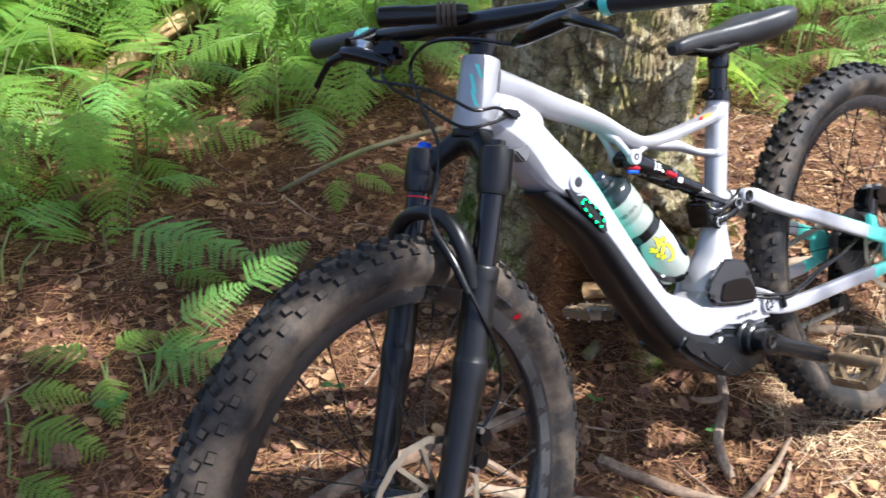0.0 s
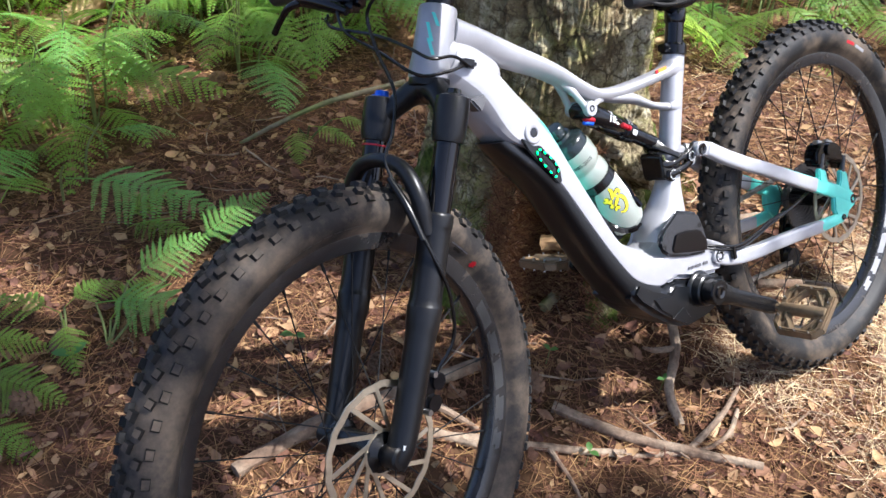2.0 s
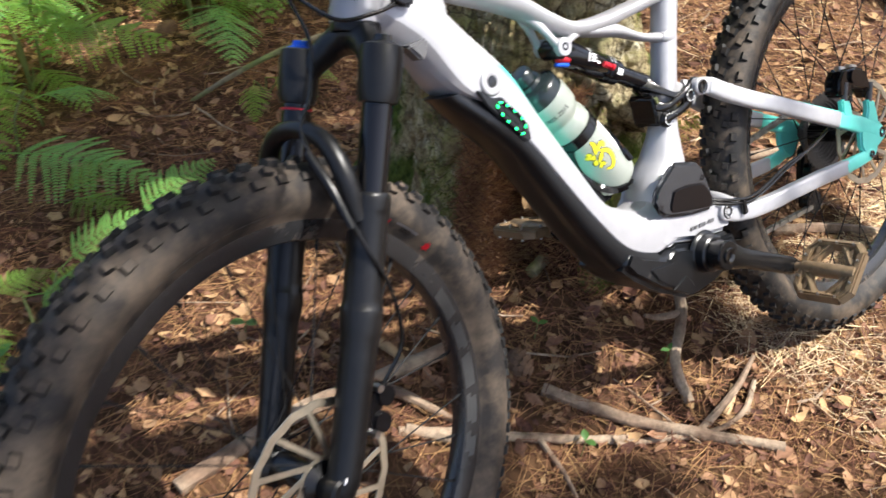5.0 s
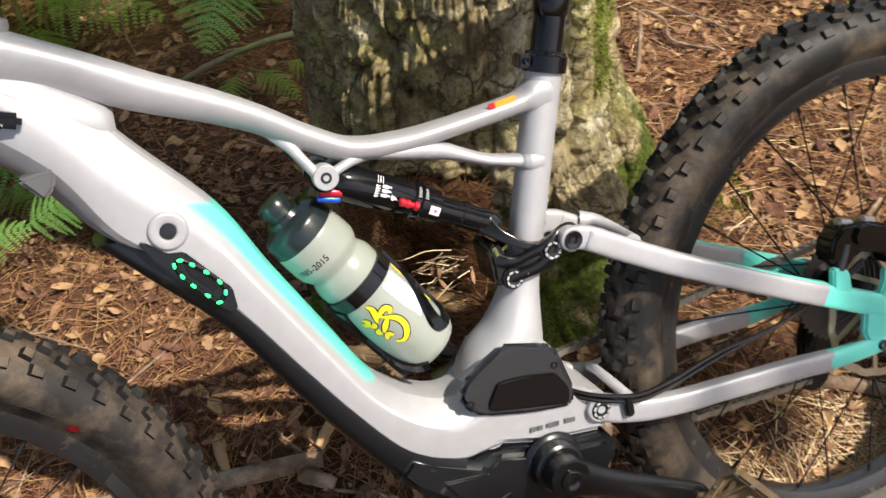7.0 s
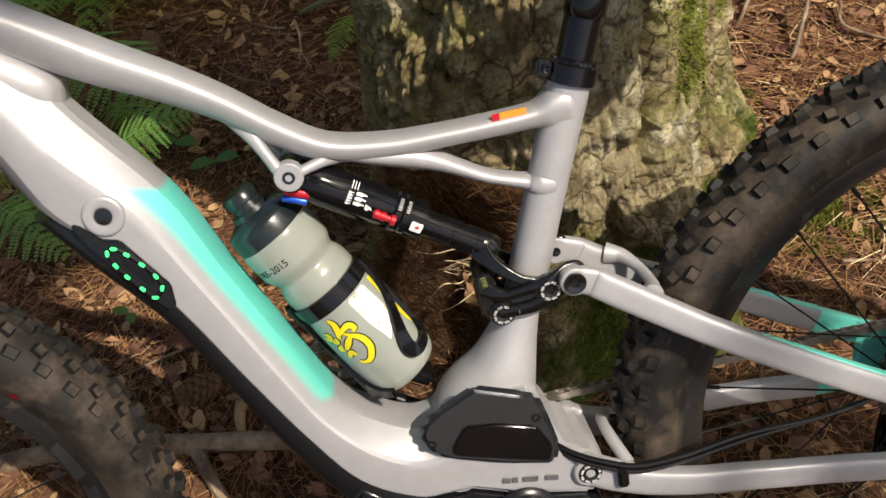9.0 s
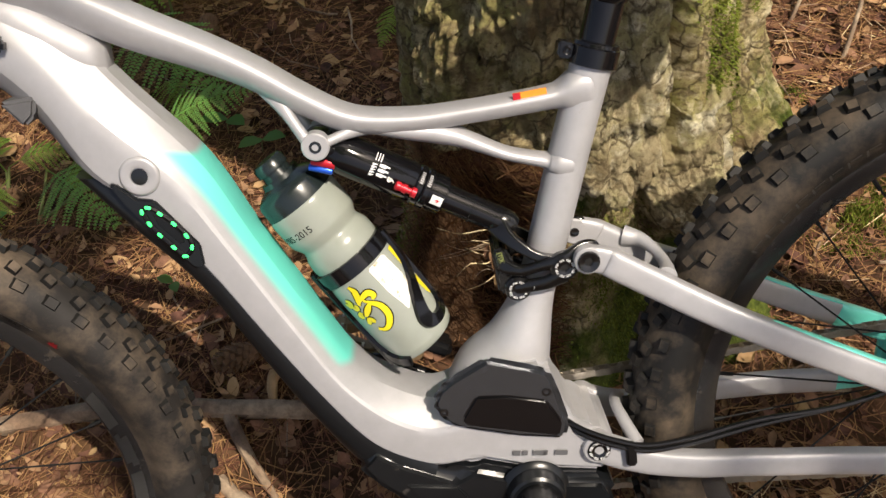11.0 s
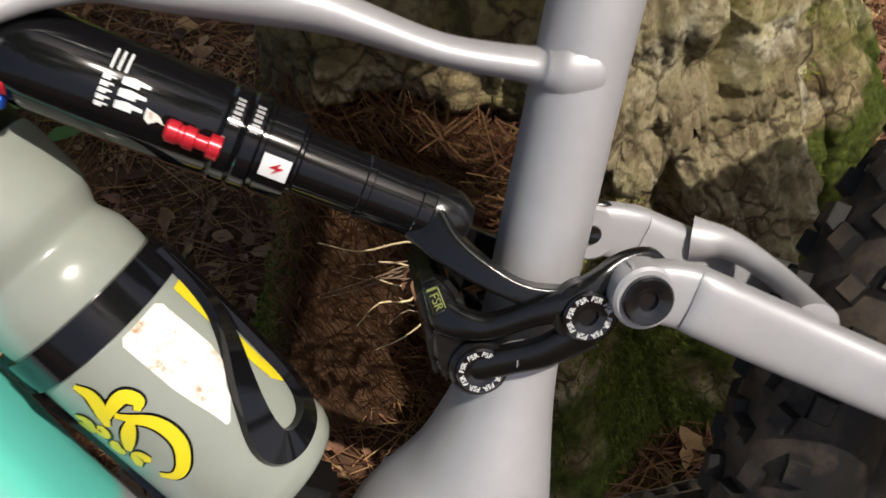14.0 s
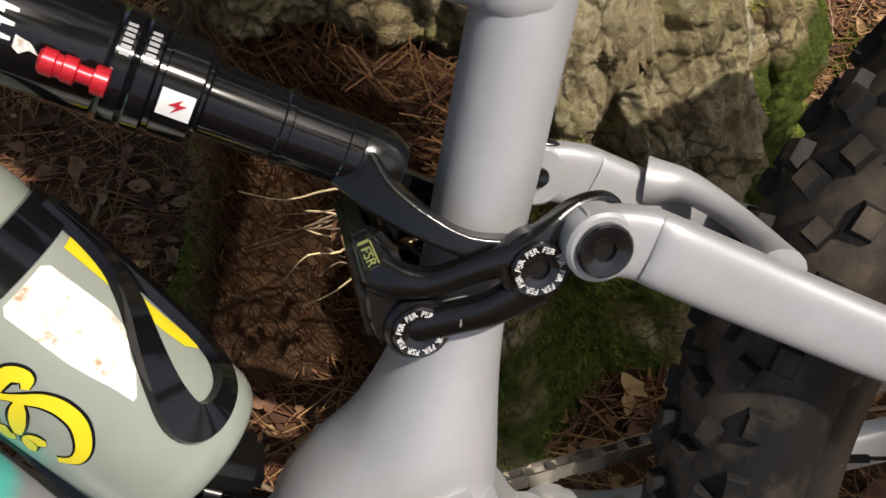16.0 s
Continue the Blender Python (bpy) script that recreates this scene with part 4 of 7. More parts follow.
placed_fern(-1.03, 0.94, "low dark green fern in the shade", [((-1.03, 0.93, 0.10), (-0.90, 0.79, 0.05), 2, False, 0.1), ((-1.01, 1.00, 0.09), (-0.87, 0.95, 0.05), 1, False, 0.1), ((-1.06, 0.84, 0.06), (-0.98, 0.70, 0.03), 3, False, 0.1)])
placed_fern(-0.58, 1.26, "small green fern growing behind the bike", [((-0.58, 1.24, 0.05), (-0.50, 1.08, 0.09), 3, False, 0.0), ((-0.58, 1.26, 0.05), (-0.42, 1.24, 0.09), 4, False, 0.0)])
placed_fern(-0.03, 1.33, "small green fern beside a bent twig", [((-0.04, 1.30, 0.12), (0.03, 1.19, 0.09), 3, False, 0.0), ((-0.06, 1.32, 0.11), (-0.13, 1.21, 0.08), 0, False, 0.1), ((0.02, 1.28, 0.13), (0.10, 1.20, 0.10), 1, False, 0.0)])
BEDS = ((-1.5, 0.9, 1.95, 3.9), (-1.4, -0.35, 1.50, 2.4), (1.15, 3.3, 1.35, 3.4), (1.40, 2.6, 0.95, 2.0), (-0.6, 1.6, 2.6, 4.2), (-0.3, 0.6, 1.75, 2.3))
for k in range(165):
    x0, x1, y0, y1 = BEDS[(0, 1, 2, 3, 0, 3, 2, 4, 5)[k % 9]]
    x, y = fr.uniform(x0, x1), fr.uniform(y0, y1)
    if 1.1 < x < 1.40 and y < 1.9 - 0.35 * (x - 1.1):
        y += 0.7
    if 1.2 < y < 2.6 and -0.74 + 0.28 * (y - 1.5) < x < -0.22 + 0.4 * (y - 1.5):
        y += 1.3
    if k % 4 == 3:
        fern(x, y, fr.uniform(0.6, 1.0), fr.randint(3, 5), fr.uniform(4, 16), fr.random() < 0.3)
    else:
        bracken(x, y, fr.uniform(0.22, 0.42), fr.randint(2, 4), fr.uniform(0.6, 1.0))


for x, y, h, n, s in ((-0.86, 1.58, 0.22, 2, 0.7), (-0.66, 1.50, 0.16, 2, 0.6), (-0.98, 1.38, 0.18, 2, 0.65), (-0.40, 1.62, 0.16, 1, 0.62), (-1.10, 1.72, 0.26, 2, 0.75), (-0.16, 1.80, 0.24, 2, 0.8), (0.02, 1.72, 0.28, 2, 0.8), (-0.76, 1.92, 0.14, 1, 0.55)):
    bracken(x, y, h, n, s)


for k in range(80):
    x, y = fr.uniform(-1.35, 0.7), fr.uniform(1.55, 3.1)
    if x > -0.05 and y < 1.75 or (y < 1.95 and -0.72 < x < -0.12) or (abs(x + 0.36) < 0.22 and abs(y - 2.2) < 0.22):
        continue
    bracken(x, y, fr.uniform(0.20, 0.50), fr.randint(1, 3), fr.uniform(0.55, 0.95))


# the near edge of the fern bed
placed_fern(-0.46, 1.70, "tall bracken with wide dark green fronds beside the litter", [((-0.45, 1.70, 0.20), (-0.17, 1.50, 0.17), 0, False, 0.2), ((-0.46, 1.72, 0.17), (-0.72, 1.62, 0.12), 2, False, -0.1), ((-0.46, 1.70, 0.24), (-0.62, 1.90, 0.20), 0, False, 0.1), ((-0.45, 1.71, 0.28), (-0.20, 1.72, 0.25), 3, False, 0.1), ((-0.48, 1.68, 0.10), (-0.64, 1.42, 0.07), 1, False, 0.1), ((-0.44, 1.70, 0.12), (-0.40, 1.50, 0.08), 3, False, 0.0)])
placed_fern(0.02, 1.78, "tall dark green bracken hanging over the litter", [((0.02, 1.76, 0.30), (0.06, 1.46, 0.20), 2, False, 0.1), ((0.02, 1.78, 0.27), (-0.18, 1.58, 0.21), 0, False, 0.1), ((0.04, 1.78, 0.32), (0.26, 1.60, 0.24), 0, False, -0.1), ((0.00, 1.80, 0.34), (-0.25, 1.80, 0.30), 2, False, 0.0), ((0.04, 1.80, 0.24), (0.24, 1.74, 0.15), 4, False, 0.0)])
placed_fern(0.33, 1.76, "green bracken with drooping fronds behind the handlebar", [((0.33, 1.76, 0.30), (0.36, 1.50, 0.20), 0, False, 0.0), ((0.34, 1.76, 0.26), (0.55, 1.60, 0.19), 2, False, 0.0), ((0.32, 1.78, 0.33), (0.12, 1.66, 0.27), 3, False, 0.0)])
for k in range(90):
    x, y = fr.uniform(-1.3, 0.75), fr.uniform(1.75, 3.0)
    if abs(x + 0.36) < 0.24 and abs(y - 2.2) < 0.28:
        continue
    bracken(x, y, fr.uniform(0.24, 0.46), fr.randint(2, 4), fr.uniform(0.5, 0.8))


def build_far_ferns():
    """A joined belt of ferns further back among the trees."""
    verts, faces = [], []
    for k in range(70):
        a, d = fr.uniform(0.1, 3.0), fr.uniform(4.2, 9.0)
        x, y = 0.3 + d * math.cos(a), d * math.sin(a)
        me = FRONDS[k % 5][0]
        for j in range(3):
            m = pose(x, y, ground_z(x, y), fr.uniform(-14, 14), -12, fr.uniform(0, 360)) @ Matrix.Scale(fr.uniform(1.0, 1.6), 4)
            o = len(verts)
            verts.extend(tuple(m @ v.co) for v in me.vertices)
            faces.extend(tuple(o + i for i in p.vertices) for p in me.polygons)
    return tagged(from_arrays("fern_undergrowth", verts, faces, M_FERN), "dense green ferns covering the forest floor further back", "ferns", kind="stuff")


build_far_ferns()


# ---- sticks, logs, cones and small plants ----
def stick(name, pts, r0, r1, mat, label, forks=(), lift=0.0, category="stick", group=""):
    """A fallen stick through ground points (x, y, height above ground), with side forks as parts."""
    r = random.Random(int(abs(pts[0][0]) * 1000))
    q = [(x, y, ground_z(x, y) + h + r0 * 0.8 + lift) for x, y, h in pts]
    bm = bmesh.new()
    n = len(q)
    hose(bm, q, [r0 + (r1 - r0) * i / (n - 1) * r.uniform(0.85, 1.1) for i in range(n)], n=10, steps=5)
    for v in bm.verts:
        v.co += Vector((noise.noise(v.co * 60), noise.noise(v.co * 60 + Vector((9, 0, 0))), noise.noise(v.co * 60 + Vector((0, 9, 0))))) * r0 * 0.22
    ob = link(name, bm, mat)
    tagged(ob, label, category, group)
    for f in forks:
        fb = bmesh.new()
        hose(fb, [(x, y, ground_z(x, y) + h + r1 * 0.8) for x, y, h in f], [r1 * 0.8, r1 * 0.65, r1 * 0.4][:len(f)], n=8, steps=4)
        part("side_twig", fb, mat, ob)
    return ob


stick("fallen_stick", [(-0.17, 0.25, 0.0), (-0.10, 0.13, 0.006), (-0.03, 0.03, 0.004), (0.06, -0.08, 0.002)], 0.0115, 0.0095, M_TWIG, "brown fallen stick lying on pine needles", [[(-0.02, 0.03, 0), (0.09, 0.04, 0.01), (0.17, 0.06, 0.02)]])
stick("fallen_stick", [(-0.42, 0.33, 0), (-0.30, 0.24, 0.004), (-0.20, 0.16, 0.003), (-0.12, 0.10, 0)], 0.009, 0.007, M_TWIG, "thin grey stick lying by the front wheel", [[(-0.24, 0.19, 0.002), (-0.25, 0.12, 0.003), (-0.27, 0.07, 0.002)]])
stick("forked_branch", [(0.19, 0.27, 0.05), (0.14, 0.20, 0.03), (0.05, 0.14, 0.02), (0.02, 0.08, 0)], 0.011, 0.009, M_TWIG, "forked dead branch propped on the ground", [[(0.14, 0.2, 0.03), (0.08, 0.21, 0.05), (0.05, 0.22, 0.06)]])
stick("green_stick", [(0.00, 0.45, 0.0), (0.07, 0.465, 0.004), (0.15, 0.48, 0.002)], 0.013, 0.012, M_GREENSTICK, "short mossy green stick at the tree's foot")
stick("fallen_branch", [(-0.74, 0.46, 0.0), (-0.55, 0.455, 0.006), (-0.36, 0.42, 0.004), (-0.20, 0.40, 0.002)], 0.015, 0.013, M_TWIG, "grey-brown fallen branch behind the front wheel", [[(-0.4, 0.43, 0), (-0.37, 0.36, 0.01), (-0.33, 0.29, 0.0)]])
stick("broken_stick", [(-0.06, 0.585, 0.03), (-0.075, 0.55, 0.02), (-0.11, 0.50, 0.01), (-0.2, 0.42, 0.0)], 0.012, 0.009, M_PALE, "pale broken stick with bark stripped off")
stick("wood_chunk", [(0.02, 0.50, 0.13), (0.05, 0.47, 0.14), (0.09, 0.45, 0.135)], 0.018, 0.014, M_PALE, "pale splintered wood sticking out at the tree's foot")
stick("fallen_branch", [(0.50, 0.24, 0.0), (0.62, 0.17, 0.005), (0.74, 0.06, 0.0)], 0.012, 0.010, M_TWIG, "grey fallen branch behind the rear wheel")
stick("fallen_branch", [(0.62, 0.42, 0.0), (0.72, 0.37, 0.01), (0.84, 0.31, 0.01), (0.95, 0.22, 0.0)], 0.010, 0.008, M_TWIG, "weathered branch lying beyond the rear wheel", [[(0.72, 0.37, 0.0), (0.80, 0.42, 0.02), (0.88, 0.46, 0.01)]])
stick("bent_twig", [(0.20, 1.20, 0.17), (0.12, 1.22, 0.16), (0.00, 1.28, 0.13), (-0.11, 1.34, 0.08), (-0.18, 1.42, 0.0)], 0.008, 0.005, M_GREENSTICK, "thin bent green twig above the litter")
stick("fallen_log", [(-0.43, 2.13, 0.05), (-0.26, 2.25, 0.06), (-0.02, 2.42, 0.07), (0.36, 2.70, 0.06)], 0.036, 0.034, M_PALE, "sunlit pale log lying among ferns", category="log")
stick("fallen_log", [(1.0, 1.36, 0.0), (1.25, 1.22, 0.02), (1.45, 1.16, 0.02)], 0.012, 0.008, M_PALE, "sun-bleached branch on the lit forest floor", category="log")


def build_sprig():
    """A dry twig with a few leaves, caught at the foot of the trunk behind the link."""
    ob = thing("dry_sprig", "dry brown sprig with withered leaves at the tree's foot", "twig", pose(0.02, 0.415, 0.33))
    r = random.Random(3)
    for k in range(16):
        a = r.uniform(-0.9, 0.9)
        l = r.uniform(0.03, 0.10)
        bm = bmesh.new()
        p = Vector((r.uniform(-0.02, 0.03), r.uniform(-0.01, 0.03), r.uniform(-0.02, 0.02)))
        q = p + Vector((-l * math.cos(a), r.uniform(-0.02, 0.02), l * math.sin(a) * 0.6))
        hose(bm, [tuple(p), tuple(p.lerp(q, 0.35) + Vector((0, 0, r.uniform(-0.010, 0.010)))), tuple(p.lerp(q, 0.7) + Vector((0, 0, r.uniform(-0.012, 0.012)))), tuple(q)], [0.0009, 0.0008, 0.0006, 0.0004], n=5, steps=3)
        # every third twig is paler, in place of sun on the sprig
        part("twig", bm, M_STRAW if k % 3 == 0 else M_TWIG, ob)
    for k in range(7):
        bm = bmesh.new()
        m = Matrix.Translation((r.uniform(-0.05, 0.04), r.uniform(-0.02, 0.01), r.uniform(-0.02, 0.025))) @ Euler((r.uniform(-2, 2), r.uniform(-2, 2), r.uniform(0, 6))).to_matrix().to_4x4()
        grid = [[bm.verts.new(m @ Vector((u, s * v, 0.004 * abs(s) + 8 * u * u))) for s in (-1, 0, 1)] for u, v in ((-0.010, 0.001), (-0.004, 0.005), (0.004, 0.005), (0.010, 0.001))]
        for g, h in zip(grid, grid[1:]):
            for j in (0, 1):
                bm.faces.new((g[j], g[j + 1], h[j + 1], h[j]))
        part("leaf", bm, M_LEAF, ob)
    bm = bmesh.new()
    hose(bm, [(0.03, 0.0, 0.0), (0.05, 0.04, -0.10), (0.045, 0.07, -0.20), (0.05, 0.06, -0.29)], [0.0018, 0.002, 0.0022, 0.0025], n=6, steps=4)
    part("twig", bm, M_TWIG, ob)
    return ob


build_sprig()


def build_cone():
    ob = thing("pine_cone", "brown open pine cone lying in the litter", "pine cone", pose(0, 0, 0), "pine cones")
    bm = bmesh.new()
    lathe(bm, [(0, 0.004), (0.01, 0.011), (0.03, 0.012), (0.055, 0.007), (0.062, 0.002)], (0, 0, 0), (1, 0, 0), 10)
    part("core", bm, M_CONE, ob)
    bm = bmesh.new()
    for k in range(70):
        t = k / 70
        a = k * 2.39996
        r = 0.020 * math.sin(math.pi * (0.12 + 0.82 * t)) ** 0.7
        m = Matrix.Translation((0.062 * t, 0, 0)) @ Matrix.Rotation(a, 4, "X") @ Matrix.Translation((0, 0, r)) @ Matrix.Rotation(radians(-35), 4, "Y")
        box(bm, m, 0.010, 0.010, 0.0022)
    part("scaly_shell", bm, M_CONE, ob)
    return ob


cone = build_cone()
cone.matrix_basis = pose(-0.18, 0.285, ground_z(-0.18, 0.285) + 0.014, 10, 10, 60)
for x, y, a in ((-0.87, 0.93, 30), (-0.95, 0.80, 120), (-0.36, 0.52, 200), (-0.50, 1.35, 80), (-0.1, 1.75, 10), (0.35, 1.5, 300), (-0.62, 1.62, 140), (-0.3, 1.1, 250)):
    copy_thing(cone, pose(x, y, ground_z(x, y) + 0.014, 8, -8, a))


def seedling(x, y, size, leaves, label):
    ob = thing("seedling", label, "plant", pose(x, y, ground_z(x, y)), "seedlings")
    bm = bmesh.new()
    hose(bm, [(0, 0, -0.005), (0.004, 0, 0.02), (0.008, 0.002, 0.035)], 0.001, n=5, steps=2)
    part("stem", bm, M_STEM, ob)
    for k in range(leaves):
        bm = bmesh.new()
        rows = ((-1, 0.1), (-0.5, 0.7), (0.1, 0.85), (0.6, 0.55), (1, 0.06))
        m = Matrix.Translation((0.008, 0.002, 0.035)) @ Matrix.Rotation(k * 2.3 + x * 7, 4, "Z") @ Matrix.Rotation(radians(-12), 4, "Y") @ Matrix.Translation((size, 0, 0))
        grid = [[bm.verts.new(m @ Vector((u * size, s * v * size * 0.75, 0.18 * size * abs(s) * v - 0.12 * size * u * u))) for s in (-1, 0, 1)] for u, v in rows]
        for a, b in zip(grid, grid[1:]):
            for j in (0, 1):
                bm.faces.new((a[j], a[j + 1], b[j + 1], b[j]))
        part("leaf", bm, M_HERB, ob)
    return ob


for x, y, s, n in ((-0.10, 0.34, 0.009, 2), (-0.86, 0.88, 0.018, 2), (0.05, 0.16, 0.008, 2), (-0.5, 0.66, 0.014, 2), (-0.2, 0.13, 0.01, 2)):
    seedling(x, y, s, n, "tiny green seedling with rounded leaves in the litter")

seedling(-0.44, 1.06, 0.026, 2, "small plant with broad green leaves in the shade")
seedling(-0.37, 0.985, 0.024, 2, "small plant with broad green leaves in the shade")
stick("fallen_stick", [(-0.139, 0.106, 0.0), (-0.06, 0.05, 0.004), (0.00, 0.013, 0.006), (0.07, 0.005, 0.01), (0.132, 0.03, 0.012)], 0.006, 0.0045, M_TWIG, "curved brown stick lying on the needles")
stick("short_stick", [(0.045, 0.023, 0.0), (0.075, 0.035, 0.003), (0.102, 0.05, 0.004)], 0.007, 0.006, M_PALE, "short pale broken stick")
stick("short_stick", [(0.07, 0.001, 0.0), (0.10, 0.014, 0.003), (0.128, 0.027, 0.004)], 0.006, 0.005, M_TWIG, "short weathered broken stick")
stick("short_stick", [(-0.41, 0.326, 0.0), (-0.38, 0.296, 0.004), (-0.354, 0.266, 0.004)], 0.011, 0.009, M_TWIG, "short thick grey stick by the wheel")
stick("wood_splinter", [(-0.329, 0.487, 0.004), (-0.331, 0.45, 0.012), (-0.328, 0.41, 0.003)], 0.010, 0.005, M_PALE, "pale flat wood splinter on the ground", category="wood chip")
stick("broken_stick", [(-0.233, 0.384, 0.0), (-0.215, 0.37, 0.004), (-0.198, 0.354, 0.003)], 0.012, 0.011, M_TWIG, "short broken stick end with pale wood")
stick("curled_twig", [(0.72, 1.00, 0.0), (0.76, 1.06, 0.05), (0.80, 1.12, 0.06), (0.85, 1.10, 0.03), (0.83, 1.04, 0.02), (0.90, 0.98, 0.01)], 0.0045, 0.003, M_TWIG, "pale curled twig beyond the trunk")
stick("curled_twig", [(0.66, 1.12, 0.0), (0.72, 1.18, 0.04), (0.82, 1.20, 0.05), (0.92, 1.12, 0.02), (1.0, 1.0, 0.0)], 0.004, 0.002, M_TWIG, "pale curled twig beyond the trunk")


def build_ground_moss():
    """Moss cushions on the litter beside the trunk."""
    verts, faces = [], []
    r = random.Random(21)
    for cx, cy, size, n in ((0.60, 0.62, 0.09, 5000), (0.52, 0.90, 0.08, 3500), (0.70, 0.74, 0.06, 2500), (0.44, 0.78, 0.07, 2500)):
        for k in range(n):
            a, d = r.uniform(0, 6.283), size * r.random() ** 0.6
            x, y = cx + d * math.cos(a) * 1.3, cy + d * math.sin(a)
            if noise.noise((x * 22, y * 22, 1.0)) < -0.12:
                continue
            z = ground_z(x, y) + 0.014 * (1 - d / size)
            l, w = r.uniform(0.005, 0.014), r.uniform(0.0008, 0.0016)
            t = r.uniform(0, 6.283)
            lx, ly = r.uniform(-0.6, 0.6) * l, r.uniform(-0.6, 0.6) * l
            dx, dy = math.cos(t) * w, math.sin(t) * w
            i = len(verts)
            verts.extend(((x - dx, y - dy, z), (x + dx, y + dy, z), (x + lx, y + ly, z + l)))
            faces.append((i, i + 1, i + 2))
    return tagged(from_arrays("ground_moss", verts, faces, M_MOSS), "green moss cushions on the ground beside the trunk", "moss", kind="stuff")


build_ground_moss()

# ---- the bike: built upright in its own axes (front towards -x, left flank towards -y), then leaned on the tree ----
LEAN_ANGLE = 27
bike = thing("electric_mountain_bike", "silver and turquoise electric mountain bike leaning against a tree", "bicycle", pose(0, 0, 0, -LEAN_ANGLE))

# front triangle
FACETS = ((1.0, 0.0), (1.0, 0.30), (0.93, 0.48), (0.62, 0.76), (0.30, 0.955), (0.16, 0.992), (0.0, 1.0), (-0.5, 0.985), (-0.90, 0.965), (-0.985, 0.92), (-1.0, 0.80), (-1.0, 0.4), (-1.0, 0.0))
NOSE = ((1.0, 0.0), (1.0, 0.30), (0.93, 0.48), (0.62, 0.76), (0.30, 0.955), (0.16, 0.992), (0.0, 1.0), (-0.25, 0.985), (-0.42, 0.94), (-0.66, 0.76), (-0.86, 0.52), (-0.97, 0.26), (-1.0, 0.0))


def tube_section(t):
    """From the rounded keel by the head tube to the square flank above the battery cover."""
    k = step(t, 0.12, 0.30)
    half = [(a[0] * (1 - k) + b[0] * k, a[1] * (1 - k) + b[1] * k) for a, b in zip(NOSE, FACETS)]
    return half + [(u, -v) for u, v in half[-2:0:-1]]


DOWN_TUBE = [(-0.362, 0.887, -0.414, 0.826, 0.030), (-0.325, 0.845, -0.377, 0.785, 0.037), (-0.2905, 0.792, -0.342, 0.729, 0.041), (-0.2405, 0.720, -0.297, 0.696, 0.043), (-0.2125, 0.650, -0.2545, 0.629, 0.044), (-0.1777, 0.570, -0.2175, 0.556, 0.045), (-0.1477, 0.505, -0.180, 0.486, 0.046), (-0.112, 0.474, -0.142, 0.428, 0.047), (-0.080, 0.460, -0.094, 0.397, 0.047), (-0.045, 0.468, -0.058, 0.394, 0.0462), (-0.005, 0.468, -0.018, 0.391, 0.044)]
bm = bmesh.new()
rings = []
tube_path = smooth_path(DOWN_TUBE, 5)
for i, (xu, zu, xl, zl, w) in enumerate(tube_path):
    cx, cz, hx, hz = (xu + xl) / 2, (zu + zl) / 2, (xu - xl) / 2, (zu - zl) / 2
    rings.append([(cx + hx * u, w * v, cz + hz * u) for u, v in tube_section(i / (len(tube_path) - 1))])
rings_to(bm, rings)
link("down_tube", bm, M_FRAME, bike, "silver down tube fading to turquoise on top", sharp=0.30)
bm = bmesh.new()
edge_tube(bm, [(-0.385, 0.893, -0.408, 0.838, 0.0275), (-0.350, 0.874, -0.368, 0.820, 0.0285), (-0.326, 0.855, -0.341, 0.804, 0.0270), (-0.312, 0.843, -0.322, 0.800, 0.0240), (-0.303, 0.834, -0.310, 0.798, 0.0190), (-0.2985, 0.827, -0.302, 0.802, 0.0100)], p=2.4)
part("gusset", bm, M_SILVER, bike)
bm = bmesh.new()
edge_tube(bm, [(-0.300, 0.720, -0.352, 0.724, 0.030), (-0.272, 0.684, -0.314, 0.674, 0.039), (-0.236, 0.640, -0.270, 0.612, 0.041), (-0.196, 0.560, -0.2360, 0.540, 0.042), (-0.158, 0.492, -0.200, 0.465, 0.043), (-0.120, 0.445, -0.157, 0.394, 0.045), (-0.08, 0.41, -0.105, 0.342, 0.046)], p=3.2)
part("battery_cover", bm, M_COVER, bike, "black plastic battery cover")
bm = bmesh.new()
side_tube(bm, [(-0.372, 0, 0.888, 0.027, 0.026), (-0.335, 0, 0.873, 0.0200, 0.025), (-0.300, 0, 0.852, 0.0190, 0.024), (-0.2656, 0, 0.8315, 0.0175, 0.024), (-0.2233, 0, 0.8085, 0.0152, 0.023), (-0.185, 0, 0.7845, 0.0132, 0.022), (-0.148, 0, 0.756, 0.0122, 0.021), (-0.1095, 0, 0.733, 0.0112, 0.020), (-0.060, 0, 0.7245, 0.0104, 0.019), (-0.010, 0, 0.724, 0.0094, 0.018), (0.0376, 0, 0.725, 0.0096, 0.018), (0.0640, 0, 0.7262, 0.0102, 0.0174), (0.0720, 0, 0.7268, 0.0125, 0.0178), (0.0790, 0, 0.7270, 0.0180, 0.0186), (0.0880, 0, 0.7270, 0.0215, 0.0190), (0.0960, 0, 0.727, 0.0205, 0.0186), (0.1010, 0, 0.727, 0.0150, 0.0150)], p=2.6, taper=0.2)
part("top_tube", bm, M_TOP, bike)
bm = bmesh.new()
lathe(bm, [(-0.002, 0.026), (0.0, 0.0285), (0.012, 0.0305), (0.03, 0.0285), (0.075, 0.0275), (0.098, 0.0275), (0.102, 0.026)], (-0.419, 0, 0.836), (-0.372, 0, 0.930), 36)
part("head_tube", bm, M_SILVER, bike)
